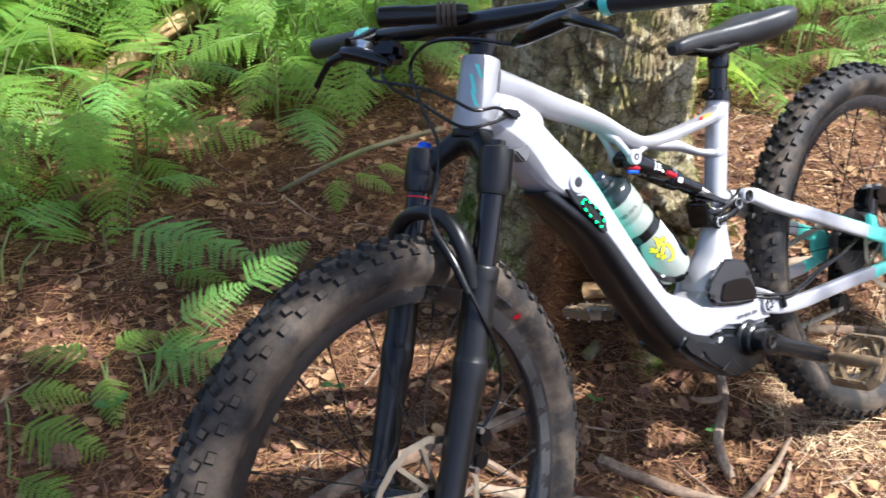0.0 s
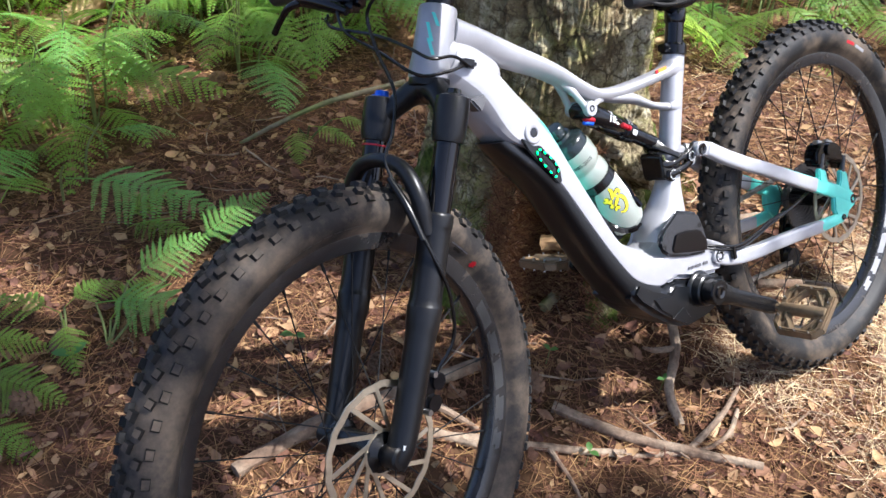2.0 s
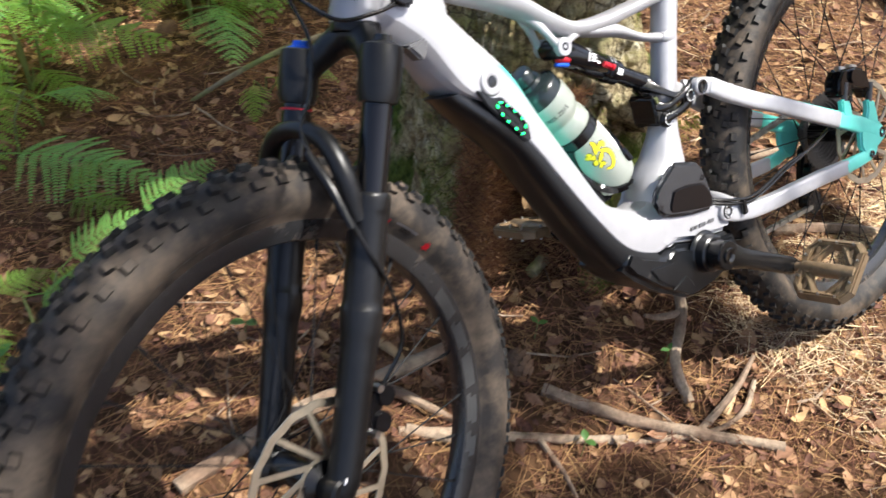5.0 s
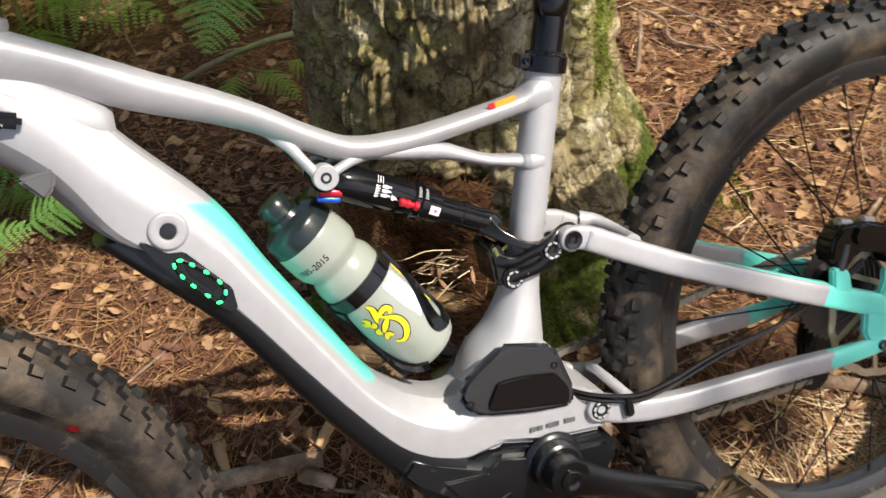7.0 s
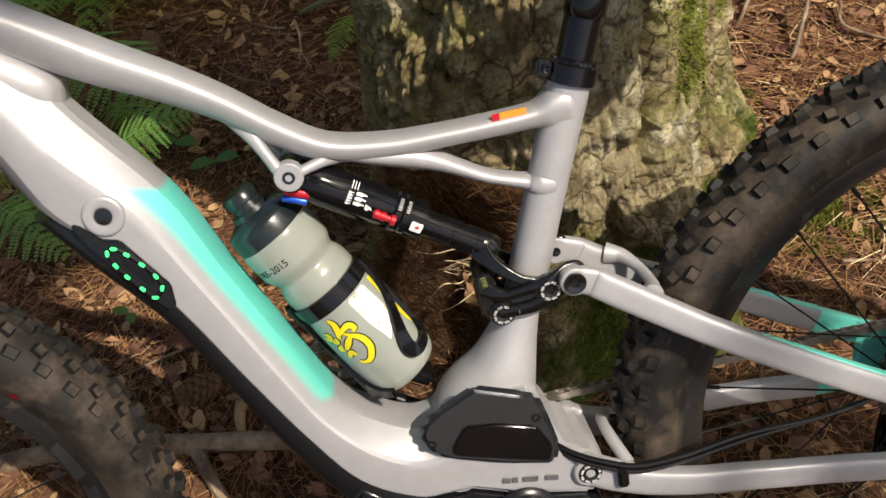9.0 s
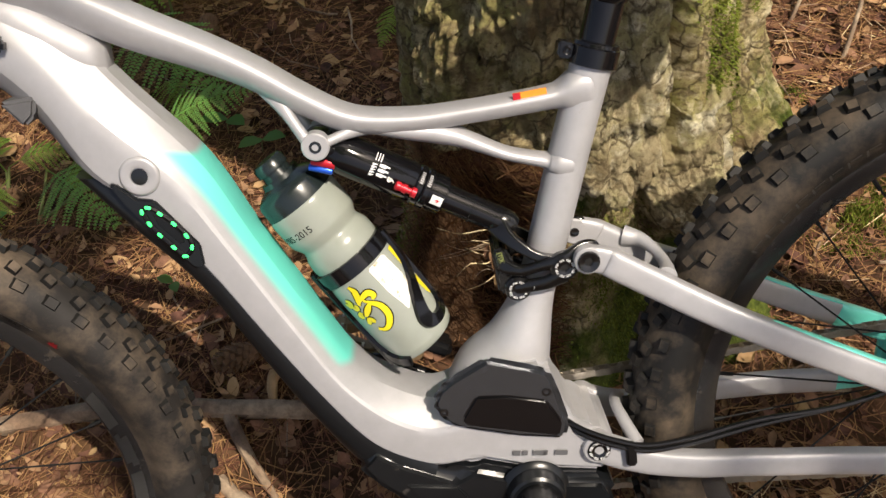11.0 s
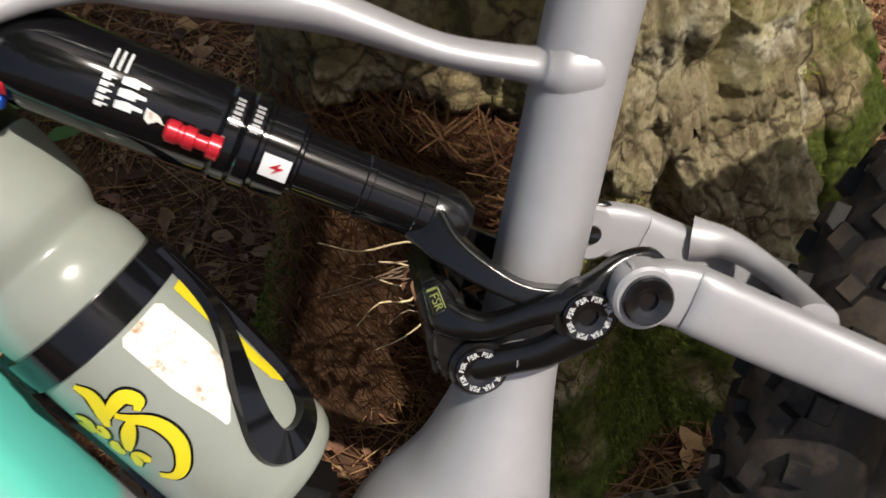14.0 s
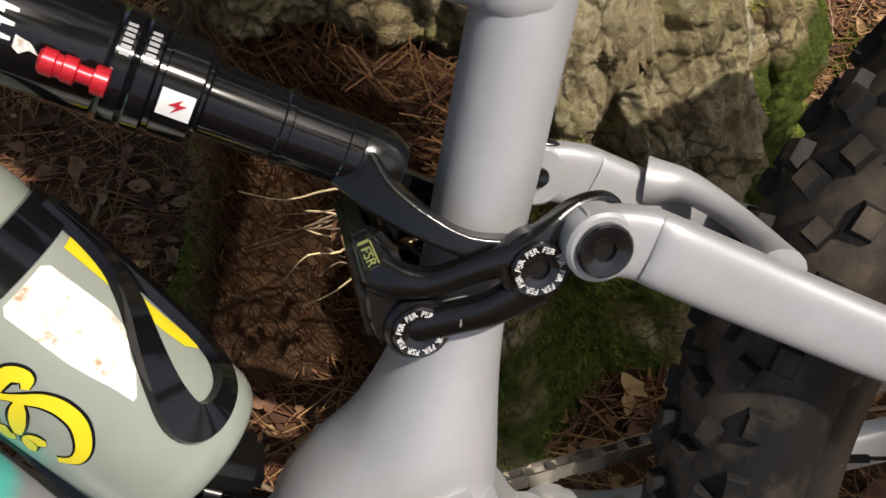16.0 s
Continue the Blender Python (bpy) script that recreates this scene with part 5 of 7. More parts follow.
for t0, t1, a0 in ((0.030, 0.052, -62), (0.048, 0.074, -54), (0.070, 0.088, -66)):
    bm = bmesh.new()
    axis = (Vector((-0.372, 0, 0.930)) - Vector((-0.419, 0, 0.836))).normalized()
    fwd = Vector((-axis.z, 0, axis.x))
    grid = []
    for k in range(5):
        u = k / 4
        o = Vector((-0.419, 0, 0.836)) + axis * (t0 + (t1 - t0) * u)
        grid.append([bm.verts.new(o + (fwd * math.cos(radians(b)) + Vector((0, 1, 0)) * math.sin(radians(b))) * 0.0294) for b in (a0 + 18 * u, a0 + 18 * u + 10)])
    for g, h in zip(grid, grid[1:]):
        bm.faces.new((g[0], g[1], h[1], h[0]))
    part("head_mark", bm, M_TURQ, bike)
bm = bmesh.new()
side_tube(bm, [(0.1010, 0, 0.752, 0.0180, 0.0180), (0.0755, 0, 0.678, 0.0180, 0.0180), (0.0510, 0, 0.605, 0.0180, 0.0185), (0.0310, 0, 0.548, 0.0185, 0.021), (0.0105, 0, 0.498, 0.031, 0.033), (-0.0100, 0, 0.460, 0.050, 0.043), (-0.018, 0, 0.425, 0.055, 0.045)], p=2.3)
part("seat_tube", bm, M_SILVER, bike)
bm = bmesh.new()
side_tube(bm, [(-0.100, 0, 0.7265, 0.006, 0.014), (-0.070, 0, 0.7185, 0.0085, 0.0155), (-0.042, 0, 0.7115, 0.0100, 0.0150), (-0.022, 0, 0.7040, 0.0088, 0.0138), (-0.0060, 0, 0.6955, 0.0072, 0.0125), (0.0205, 0, 0.6815, 0.0060, 0.012), (0.0500, 0, 0.6712, 0.0068, 0.0125), (0.0560, 0, 0.6690, 0.0095, 0.0160), (0.0620, 0, 0.6675, 0.0140, 0.0186), (0.0700, 0, 0.6665, 0.0155, 0.0190), (0.0760, 0, 0.6660, 0.0125, 0.0180), (0.0790, 0, 0.6660, 0.0070, 0.0120)], p=2.2)
part("seat_brace", bm, M_SILVER, bike)
# shock mount under the top tube: a pair of open triangles
for s in (-1, 1):
    bm = bmesh.new()
    for a, b, w in (((-0.176, 0.776), (-0.149, 0.722), 0.0052), ((-0.094, 0.729), (-0.142, 0.7185), 0.0046)):
        side_tube(bm, [(a[0], 0.006 * s, a[1], w * 2.2, 0.006), ((a[0] + b[0]) / 2, 0.0125 * s, (a[1] + b[1]) / 2, w * 1.05, 0.0055), (b[0], 0.0185 * s, b[1], w, 0.0055)], n=12, steps=4)
    lathe(bm, [(0, 0.0112), (0.001, 0.0122), (0.013, 0.0122), (0.014, 0.0112)], (-0.143, 0.0110 * s, 0.7193), (-0.143, 0.029 * s, 0.7193), 24)
    part("shock_mount", bm, M_SILVER, bike)
    bm = bmesh.new()
    lathe(bm, [(0, 0.0055), (0.0012, 0.0052), (0.0012, 0.003), (-0.003, 0.0028)], (-0.143, 0.0245 * s, 0.7193), (-0.143, 0.04 * s, 0.7193), 18)
    part("bolt", bm, M_BOLT, bike)

# motor region
bm = bmesh.new()
plate(bm, [(-0.140, 0.434), (-0.118, 0.446), (-0.088, 0.438), (-0.058, 0.452), (-0.028, 0.494), (0.030, 0.488), (0.045, 0.433), (0.058, 0.412), (0.084, 0.404), (0.090, 0.380), (0.076, 0.357), (0.0, 0.374), (-0.050, 0.393), (-0.067, 0.387), (-0.083, 0.400), (-0.116, 0.412)], -0.0458, 0.0458, 0.009, 3)
part("motor_shroud", bm, M_SILVER, bike)
bm = bmesh.new()
plate(bm, [(-0.081, 0.470), (-0.074, 0.483), (-0.062, 0.492), (-0.0255, 0.5095), (0.018, 0.4930), (0.0304, 0.4866), (0.036, 0.470), (0.0448, 0.428), (0.0395, 0.409), (-0.0077, 0.4200), (-0.0565, 0.4370), (-0.0688, 0.4440), (-0.078, 0.4580)], -0.0550, -0.044, 0.0075, 4)
cover = part("motor_cover", bm, M_MOTOR, bike, "dark grey plastic motor cover with two screws")
bm = bmesh.new()
plate(bm, [(-0.0555, 0.4505), (-0.0400, 0.4728), (-0.011, 0.4690), (0.0246, 0.4580), (0.0373, 0.433), (0.0330, 0.4165), (-0.0515, 0.4425)], -0.0575, -0.052, 0.0024, 2)
part("raised_panel", bm, M_GLOSSBLACK, cover)
for x, z in ((-0.0709, 0.4598), (0.0255, 0.4660)):
    bm = bmesh.new()
    lathe(bm, [(0, 0.0042), (0.002, 0.0042), (0.002, 0.0024), (0.0008, 0.002)], (x, -0.0540, z), (x, -0.06, z), 16)
    part("screw", bm, M_BOLT, cover)
bm = bmesh.new()
plate(bm, [(-0.165, 0.410), (-0.142, 0.430), (-0.116, 0.410), (-0.070, 0.384), (-0.052, 0.391), (0.0, 0.371), (0.076, 0.356), (0.087, 0.332), (0.070, 0.310), (0.040, 0.299), (0.003, 0.297), (-0.044, 0.300), (-0.075, 0.320), (-0.107, 0.343), (-0.15, 0.385)], -0.052, 0.052, 0.012, 3)
motor = part("motor", bm, M_COVER, bike, "black motor housing round the crank axle")
bm = bmesh.new()
lathe(bm, [(0, 0.034), (0.003, 0.032), (0.005, 0.0285), (0.018, 0.0275), (0.020, 0.025)], (0.004, -0.048, 0.353), (0.004, -0.1, 0.353), 36)
part("motor_boss", bm, M_COVER, motor)
bm = bmesh.new()
plate(bm, [(-0.118, 0.384), (-0.070, 0.374), (-0.035, 0.322), (-0.064, 0.322), (-0.106, 0.360)], -0.055, -0.050, 0.0018, 2)
plate(bm, [(-0.085, 0.335), (-0.052, 0.344), (-0.038, 0.320), (-0.055, 0.313)], -0.0565, -0.052, 0.0012, 1)
part("side_fin", bm, M_COVER, motor)
for k in range(5):
    bm = bmesh.new()
    w = (0.007, 0.005, 0.012, 0.004, 0.012)[k]
    x = -0.012 + (0, 0.009, 0.019, 0.029, 0.040)[k]
    z = 0.4015 - 0.15 * (x + 0.012)
    plate(bm, [(x, z), (x + w, z - 0.2 * w), (x + w - 0.001, z - 0.2 * w - 0.005), (x - 0.001, z - 0.005)], -0.0482, -0.0474, 0)
    part("model_mark", bm, M_DARKGREY, bike)

# charging port and status lights on the down tube's flank
bm = bmesh.new()
lathe(bm, [(0, 0.0172), (0.0015, 0.0170), (0.0028, 0.0160), (0.0034, 0.0140), (0.0022, 0.0078), (-0.003, 0.0068)], (-0.2888, -0.0415, 0.722), (-0.2888, -0.06, 0.722), 30)
port = part("charging_port", bm, M_SILVER, bike, "round silver charging port ring")
bm = bmesh.new()
lathe(bm, [(0, 0.0070), (0.0005, 0.001)], (-0.2888, -0.0435, 0.722), (-0.2888, -0.06, 0.722), 20)
part("port_plug", bm, M_BOLT, port)
bm = bmesh.new()
plate(bm, [(-0.3155, 0.7200), (-0.3100, 0.7190), (-0.2965, 0.7040), (-0.2820, 0.7005), (-0.2535, 0.6555), (-0.2545, 0.6350), (-0.2630, 0.6350), (-0.2880, 0.6700), (-0.3080, 0.7010)], -0.0455, -0.040, 0.0015, 2)
panel = part("light_panel", bm, M_COVER, bike, "black panel with a ring of green lights")
LEDS = ((-0.2937, 0.6925), (-0.2879, 0.6955), (-0.2794, 0.6886), (-0.2703, 0.6781), (-0.2625, 0.6660), (-0.2604, 0.6549), (-0.2680, 0.6480), (-0.2756, 0.6573), (-0.2843, 0.6700), (-0.2903, 0.6811))
bm = bmesh.new()
hose(bm, [(x, -0.0458, z) for x, z in LEDS] + [(LEDS[0][0], -0.0458, LEDS[0][1])], 0.0022, n=8, steps=4)
part("light_ring", bm, M_BLACK, panel)
for k, (x, z) in enumerate(LEDS):
    q, w = Vector(LEDS[(k + 1) % 10]), Vector(LEDS[k - 1])
    t = (q - w).normalized()
    bm = bmesh.new()
    side_tube(bm, [(x - t.x * 0.0024, -0.0470, z - t.y * 0.0024, 0.0008, 0.0008), (x - t.x * 0.0015, -0.0474, z - t.y * 0.0015, 0.0015, 0.0012), (x + t.x * 0.0015, -0.0474, z + t.y * 0.0015, 0.0015, 0.0012), (x + t.x * 0.0024, -0.0470, z + t.y * 0.0024, 0.0008, 0.0008)], n=10, steps=2)
    part("green_light", bm, M_LED, panel, "glowing green light")
bm = bmesh.new()
plate(bm, [(-0.2860, 0.6890), (-0.2810, 0.6870), (-0.2670, 0.6690), (-0.2655, 0.6600), (-0.2700, 0.6590), (-0.2840, 0.6790)], -0.0462, -0.0450, 0.0005, 1)
part("panel_button", bm, M_BLACK, panel)
bm = bmesh.new()
plate(bm, [(-0.386, 0.798), (-0.354, 0.799), (-0.360, 0.783), (-0.371, 0.775)], -0.0385, -0.016, 0.003, 2)
part("bumper", bm, M_DARKGREY, bike, "dark grey rubber bumper")

# shock
E0, E1 = Vector((-0.143, 0, 0.7165)), Vector((0.0045, 0, 0.6200))
SD = (E1 - E0).normalized()
bm = bmesh.new()
lathe(bm, [(0.008, 0.010), (0.011, 0.0155), (0.018, 0.0180), (0.026, 0.0187), (0.090, 0.0187), (0.0910, 0.0180), (0.0925, 0.0192), (0.0975, 0.0192), (0.0985, 0.0180), (0.1000, 0.0192), (0.1050, 0.0192), (0.1060, 0.0172), (0.110, 0.0172)], E0, E1, 48)
shock = part("shock_can", bm, M_GLOSSBLACK, bike, "gloss black rear shock with printed shapes")
bm = bmesh.new()
lathe(bm, [(0.106, 0.0150), (0.108, 0.0178), (0.1195, 0.0178), (0.1205, 0.0150), (0.1215, 0.0150), (0.1225, 0.0126), (0.147, 0.0126), (0.1475, 0.0133), (0.1500, 0.0133), (0.1505, 0.0126), (0.170, 0.0126), (0.1705, 0.0131), (0.1755, 0.0131), (0.177, 0.0118)], E0, E1, 40)
part("shock_shaft", bm, M_GLOSSBLACK, shock)
bm = bmesh.new()
rod(bm, E0 + Vector((0, -0.016, 0)), E0 + Vector((0, 0.016, 0)), 0.0135, 24, soft=0.002)
part("shock_eye", bm, M_BLACK, shock)
SN = Vector((0, 1, 0)).cross(SD).normalized()
if SN.z < 0:
    SN = -SN


def on_shock(d, a, r):
    """A point at d along the shock, a degrees up from the flank that faces -y."""
    return E0 + SD * d + Vector((0, -1, 0)) * r * math.cos(radians(a)) + SN * r * math.sin(radians(a))


for name, d, a, r, mat, length in (("air_valve", 0.081, -2, 0.0228, M_RED, 0.020), ):
    bm = bmesh.new()
    p, q = on_shock(d - 0.010, a, r), on_shock(d + 0.016, a, r)
    lathe(bm, [(0.003, 0.003), (0.004, 0.0042), (0.0075, 0.0042), (0.008, 0.0036), (0.0095, 0.0036), (0.010, 0.0042), (0.0135, 0.0042), (0.014, 0.0028), (0.018, 0.0028), (0.0185, 0.0046), (0.0225, 0.0046), (0.023, 0.002)], p, q, 12)
    part(name, bm, mat, shock, "red knurled valve cap")
for name, x, z, mat in (("rebound_dial", -0.1405, 0.7020, M_RED), ("lever_dial", -0.1440, 0.6962, M_BLUE)):
    bm = bmesh.new()
    rod(bm, (x - 0.010, -0.010, z + 0.003), (x + 0.010, -0.012, z - 0.004), 0.0046 if mat is M_RED else 0.0032, 14, soft=0.001)
    part(name, bm, mat, shock)


def shock_print(points, mat, r=0.0190, name="shock_print"):
    """A flat print wrapped on the can: outline in (metres along, degrees)."""
    bm = bmesh.new()
    if len(points) == 4:
        (d0, a0), (d1, _), (_, a1), _ = points
        rows = [[bm.verts.new(on_shock(d, a0 + (a1 - a0) * k / 8, r)) for d in (d0, d1)] for k in range(9)]
        for g, h in zip(rows, rows[1:]):
            bm.faces.new((g[0], g[1], h[1], h[0]))
    else:
        bm.faces.new([bm.verts.new(on_shock(d, a, r)) for d, a in points])
    return part(name, bm, mat, shock)


for d in (0.0500, 0.0525, 0.0550):
    shock_print([(d, 60), (d + 0.0008, 60), (d + 0.0008, 34), (d, 34)], M_WHITE)
for k in range(5):
    a = 26 - 7.4 * k
    shock_print([(0.0490, a), (0.0535, a), (0.0535, a - 2.2), (0.0518, a - 2.2), (0.0518, a - 5.2), (0.0490, a - 5.2)], M_WHITE)
for k in range(3):
    a = 30 - 13 * k
    shock_print([(0.0555, a), (0.059, a + 2), (0.0650, a), (0.0650, a - 3.6), (0.0615, a - 4), (0.0615, a - 8), (0.0555, a - 8)], M_WHITE)
shock_print([(0.0660, 8), (0.0705, 5), (0.0735, -4), (0.0705, -2), (0.0680, -8), (0.0660, -4)], M_PAPER)
for d, a0 in ((0.0934, 58), (0.1008, 58)):
    for k in range(6):
        shock_print([(d, a0 - 6 * k), (d + 0.003, a0 - 6 * k), (d + 0.003, a0 - 6 * k - 4), (d, a0 - 6 * k - 4)], M_GREY, 0.0195)
shock_print([(0.1085, 10), (0.1190, 10), (0.1190, -18), (0.1085, -18)], M_WHITE, 0.0181, "sticker")
shock_print([(0.1155, 4), (0.1115, -5), (0.1142, -5), (0.1128, -13), (0.1172, -1), (0.1146, -2)], M_RED, 0.0184, "sticker")

# yoke and rocker link
PA, PB, PC = Vector((0.0131, 0, 0.5605)), Vector((0.0556, 0, 0.5806)), Vector((0.0763, 0, 0.5867))
bm = bmesh.new()
lathe(bm, [(0, 0.0122), (0.003, 0.0130), (0.012, 0.0128), (0.018, 0.0095)], E0 + SD * 0.1745, E1 + SD * 0.1, 28)
for s in (-1, 1):
    side_tube(bm, [(0.003, 0.0055 * s, 0.6180, 0.0100, 0.0065), (0.010, 0.0140 * s, 0.6085, 0.0070, 0.0060), (0.0225, 0.0225 * s, 0.5975, 0.0050, 0.0046), (0.036, 0.0262 * s, 0.5885, 0.0045, 0.0040), (0.0556, 0.0275 * s, 0.5806, 0.0072, 0.0038)], n=24, steps=6, p=6.0)
yoke = part("shock_yoke", bm, M_LINK, bike, "black forked shock yoke")
bm = bmesh.new()
plate(bm, [(-0.0065, 0.5985), (0.0050, 0.6015), (0.0115, 0.5900), (0.0140, 0.5750), (0.0105, 0.5600), (0.0030, 0.5530), (-0.0040, 0.5560), (-0.0058, 0.5650), (-0.0050, 0.5790)], -0.0240, 0.0240, 0.0035, 3)
rocker = part("rocker_link", bm, M_LINK, bike, "black rocker link with lettered pivot bolts")
for s in (-1, 1):
    bm = bmesh.new()
    side_tube(bm, [(0.002, 0.0200 * s, 0.5840, 0.0080, 0.0045), (0.0100, 0.0240 * s, 0.5800, 0.0066, 0.0048), (0.0212, 0.0270 * s, 0.5785, 0.0050, 0.0046), (0.0354, 0.0305 * s, 0.5822, 0.0050, 0.0046), (0.0495, 0.0335 * s, 0.5850, 0.0062, 0.0046), (0.0620, 0.0340 * s, 0.5912, 0.0052, 0.0042), (0.0730, 0.0315 * s, 0.5952, 0.0053, 0.0036), (0.0830, 0.0300 * s, 0.5945, 0.0052, 0.0034), (0.0870, 0.0300 * s, 0.5900, 0.0040, 0.0030)], n=14, p=3.2)
    part("link_arm", bm, M_LINK, rocker)
    bm = bmesh.new()
    side_tube(bm, [(0.0100, 0.0235 * s, 0.5605, 0.0068, 0.0045), (0.0260, 0.0275 * s, 0.5628, 0.0062, 0.0045), (0.0400, 0.0312 * s, 0.5655, 0.0064, 0.0045), (0.0556, 0.0345 * s, 0.5725, 0.0078, 0.0045)], n=14, p=3.2)
    part("link_arm", bm, M_LINK, rocker)
    for c, r, y in ((PA, 0.0122, 0.0190), (PB, 0.0134, 0.0290)):
        bm = bmesh.new()
        lathe(bm, [(0, r - 0.0012), (0.0015, r), (0.0070, r), (0.0082, r - 0.0012)], (c.x, y * s, c.z), (c.x, 1 * s, c.z), 30)
        part("pivot_boss", bm, M_LINK, rocker)
    bm = bmesh.new()
    lathe(bm, [(0, 0.0098), (0.0012, 0.0108), (0.0060, 0.0108), (0.0070, 0.0098)], (PC.x, 0.0265 * s, PC.z), (PC.x, 1 * s, PC.z), 28)
    part("pivot_boss", bm, M_LINK, rocker)
bm = bmesh.new()
plate(bm, [(-0.0030, 0.5975), (0.0022, 0.5985), (0.0042, 0.5880), (-0.0012, 0.5865)], -0.0254, -0.0238, 0.0007, 2)
part("name_plate", bm, M_OLIVE, rocker, "small olive-edged plate lettered FSR")
bm = bmesh.new()
plate(bm, [(-0.0025, 0.5968), (0.0017, 0.5977), (0.0036, 0.5886), (-0.0008, 0.5873)], -0.0258, -0.0250, 0)
part("plate_face", bm, M_LINK, rocker)
part("lettering", side_letters("FSR", 0.0050, 0.0005, -0.0261, 0.5926, -77), M_OLIVE, rocker)
for k in range(4):
    bm = bmesh.new()
    x = 0.0268 + 0.0011 * k
    plate(bm, [(x, 0.5612 + 0.0008 * k), (x + 0.0006, 0.5615 + 0.0008 * k), (x + 0.0012, 0.5645 + 0.0008 * k), (x + 0.0006, 0.5642 + 0.0008 * k)], -0.0326, -0.0318, 0)
    part("link_mark", bm, M_GREY, rocker)


def pivot_bolt(c, y, r, parent, word=""):
    s = -1 if y < 0 else 1
    bm = bmesh.new()
    lathe(bm, [(0, r), (0.0022, r), (0.0030, r - 0.0008), (0.0027, r * 0.60), (0.0022, r * 0.50), (0.0020, r * 0.40), (0.0003, r * 0.36), (0.0003, 0.0005)], (c.x, y, c.z), (c.x, y + s, c.z), 30)
    ob = part("pivot_bolt", bm, M_BOLT, parent)
    if word:
        for k in range(8):
            a = 2 * math.pi * k / 8 + 0.3
            bl = letters(word, r * 0.31, 0.0002)
            bl.transform(Matrix.Translation((c.x, y - 0.0031, c.z)) @ Matrix.Rotation(radians(90), 4, "X") @ Matrix.Rotation(a, 4, "Z") @ Matrix.Translation((0, r * 0.76, 0)))
            part("lettering", bl, M_WHITE, parent)
    return ob


pivot_bolt(PA, -0.0262, 0.0098, rocker, "FSR")
pivot_bolt(PB, -0.0374, 0.0100, rocker, "FSR")

# seat stays and chain stays
for s in (-1, 1):
    lab = "silver seat stay with a turquoise rear end"
    fy = 0.0400 if s < 0 else 0.0310
    bm = bmesh.new()
    side_tube(bm, [(0.0700, fy * s, 0.5890, 0.0108, 0.0062), (0.0840, fy * s, 0.5855, 0.0122, 0.0066), (0.0940, (fy + 0.0006) * s, 0.5815, 0.0126, 0.0072), (0.0990, (fy + 0.0022) * s, 0.5785, 0.0128, 0.0090), (0.118, (fy + 0.0035) * s, 0.5655, 0.0130, 0.0095), (0.140, (fy + 0.0065) * s, 0.5510, 0.0130, 0.0095), (0.177, (fy * 0.5 + 0.0350) * s, 0.5280, 0.0128, 0.0095), (0.2138, 0.0640 * s, 0.5075, 0.0126, 0.0092), (0.266, 0.0680 * s, 0.4775, 0.0128, 0.0090), (0.3195, 0.0715 * s, 0.4475, 0.0130, 0.0086), (0.350, 0.0732 * s, 0.4312, 0.0133, 0.0084)], p=4.2, n=32)
    lathe(bm, [(0, 0.0115), (0.0012, 0.0127), (0.0118, 0.0127), (0.0130, 0.0115)], (PC.x, (fy - 0.0065) * s, PC.z), (PC.x, 1 * s, PC.z), 36)
    stay = part("seat_stay", bm, M_SILVER, bike, lab)
    pivot_bolt(PC, (fy + 0.0063) * s, 0.0098, stay)
    if s > 0:
        bm = bmesh.new()
        lathe(bm, [(0, 0.0044), (0.001, 0.0040), (0.0006, 0.002)], (PC.x, fy - 0.0072, PC.z), (PC.x, 0, PC.z), 20)
        part("bolt_end", bm, M_BOLT, stay)
    bm = bmesh.new()
    side_tube(bm, [(0.3502, 0.0732 * s, 0.4311, 0.0133, 0.0084), (0.372, 0.0745 * s, 0.4195, 0.0136, 0.0082), (0.400, 0.0757 * s, 0.4045, 0.0138, 0.0074), (0.430, 0.0764 * s, 0.3880, 0.0134, 0.0064), (0.450, 0.0768 * s, 0.3755, 0.0125, 0.0060), (0.464, 0.0770 * s, 0.3660, 0.0105, 0.0058), (0.471, 0.0770 * s, 0.3610, 0.0060, 0.0050)], p=4.2, n=32)
    inner, outer_ = min(0.0712 * s, 0.0822 * s), max(0.0712 * s, 0.0822 * s)
    plate(bm, [(0.4020, 0.3960), (0.4300, 0.3990), (0.4550, 0.3940), (0.4740, 0.3720), (0.4775, 0.3600), (0.4660, 0.3510), (0.4460, 0.3450), (0.4360, 0.3330), (0.4201, 0.3310), (0.4060, 0.3450), (0.3975, 0.3640)], inner, outer_, 0.0032, 3)
    if s < 0:
        plate(bm, [(0.3590, 0.4330), (0.3612, 0.4600), (0.3660, 0.4600), (0.3800, 0.4535), (0.3835, 0.4490), (0.3860, 0.4180)], inner, outer_, 0.0026, 3)
        plate(bm, [(0.4200, 0.3980), (0.4310, 0.4180), (0.4335, 0.4350), (0.4500, 0.4285), (0.4540, 0.4240), (0.4580, 0.3900), (0.4480, 0.3800)], inner, outer_, 0.0026, 3)
    part("dropout", bm, M_TURQ, stay, "turquoise dropout lettered FSR" if s < 0 else "turquoise dropout")
    bm = bmesh.new()
    side_tube(bm, [(0.2325, 0.0640 * s, 0.5112, 0.0008, 0.0020), (0.2724, 0.0665 * s, 0.4884, 0.0014, 0.0050), (0.3258, 0.0703 * s, 0.4586, 0.0015, 0.0056), (0.3560, 0.0724 * s, 0.4428, 0.0015, 0.0060)], p=3.0, n=14)
    part("top_strip", bm, M_TURQ, stay, "turquoise strip along the top of the stay")
    bm = bmesh.new()
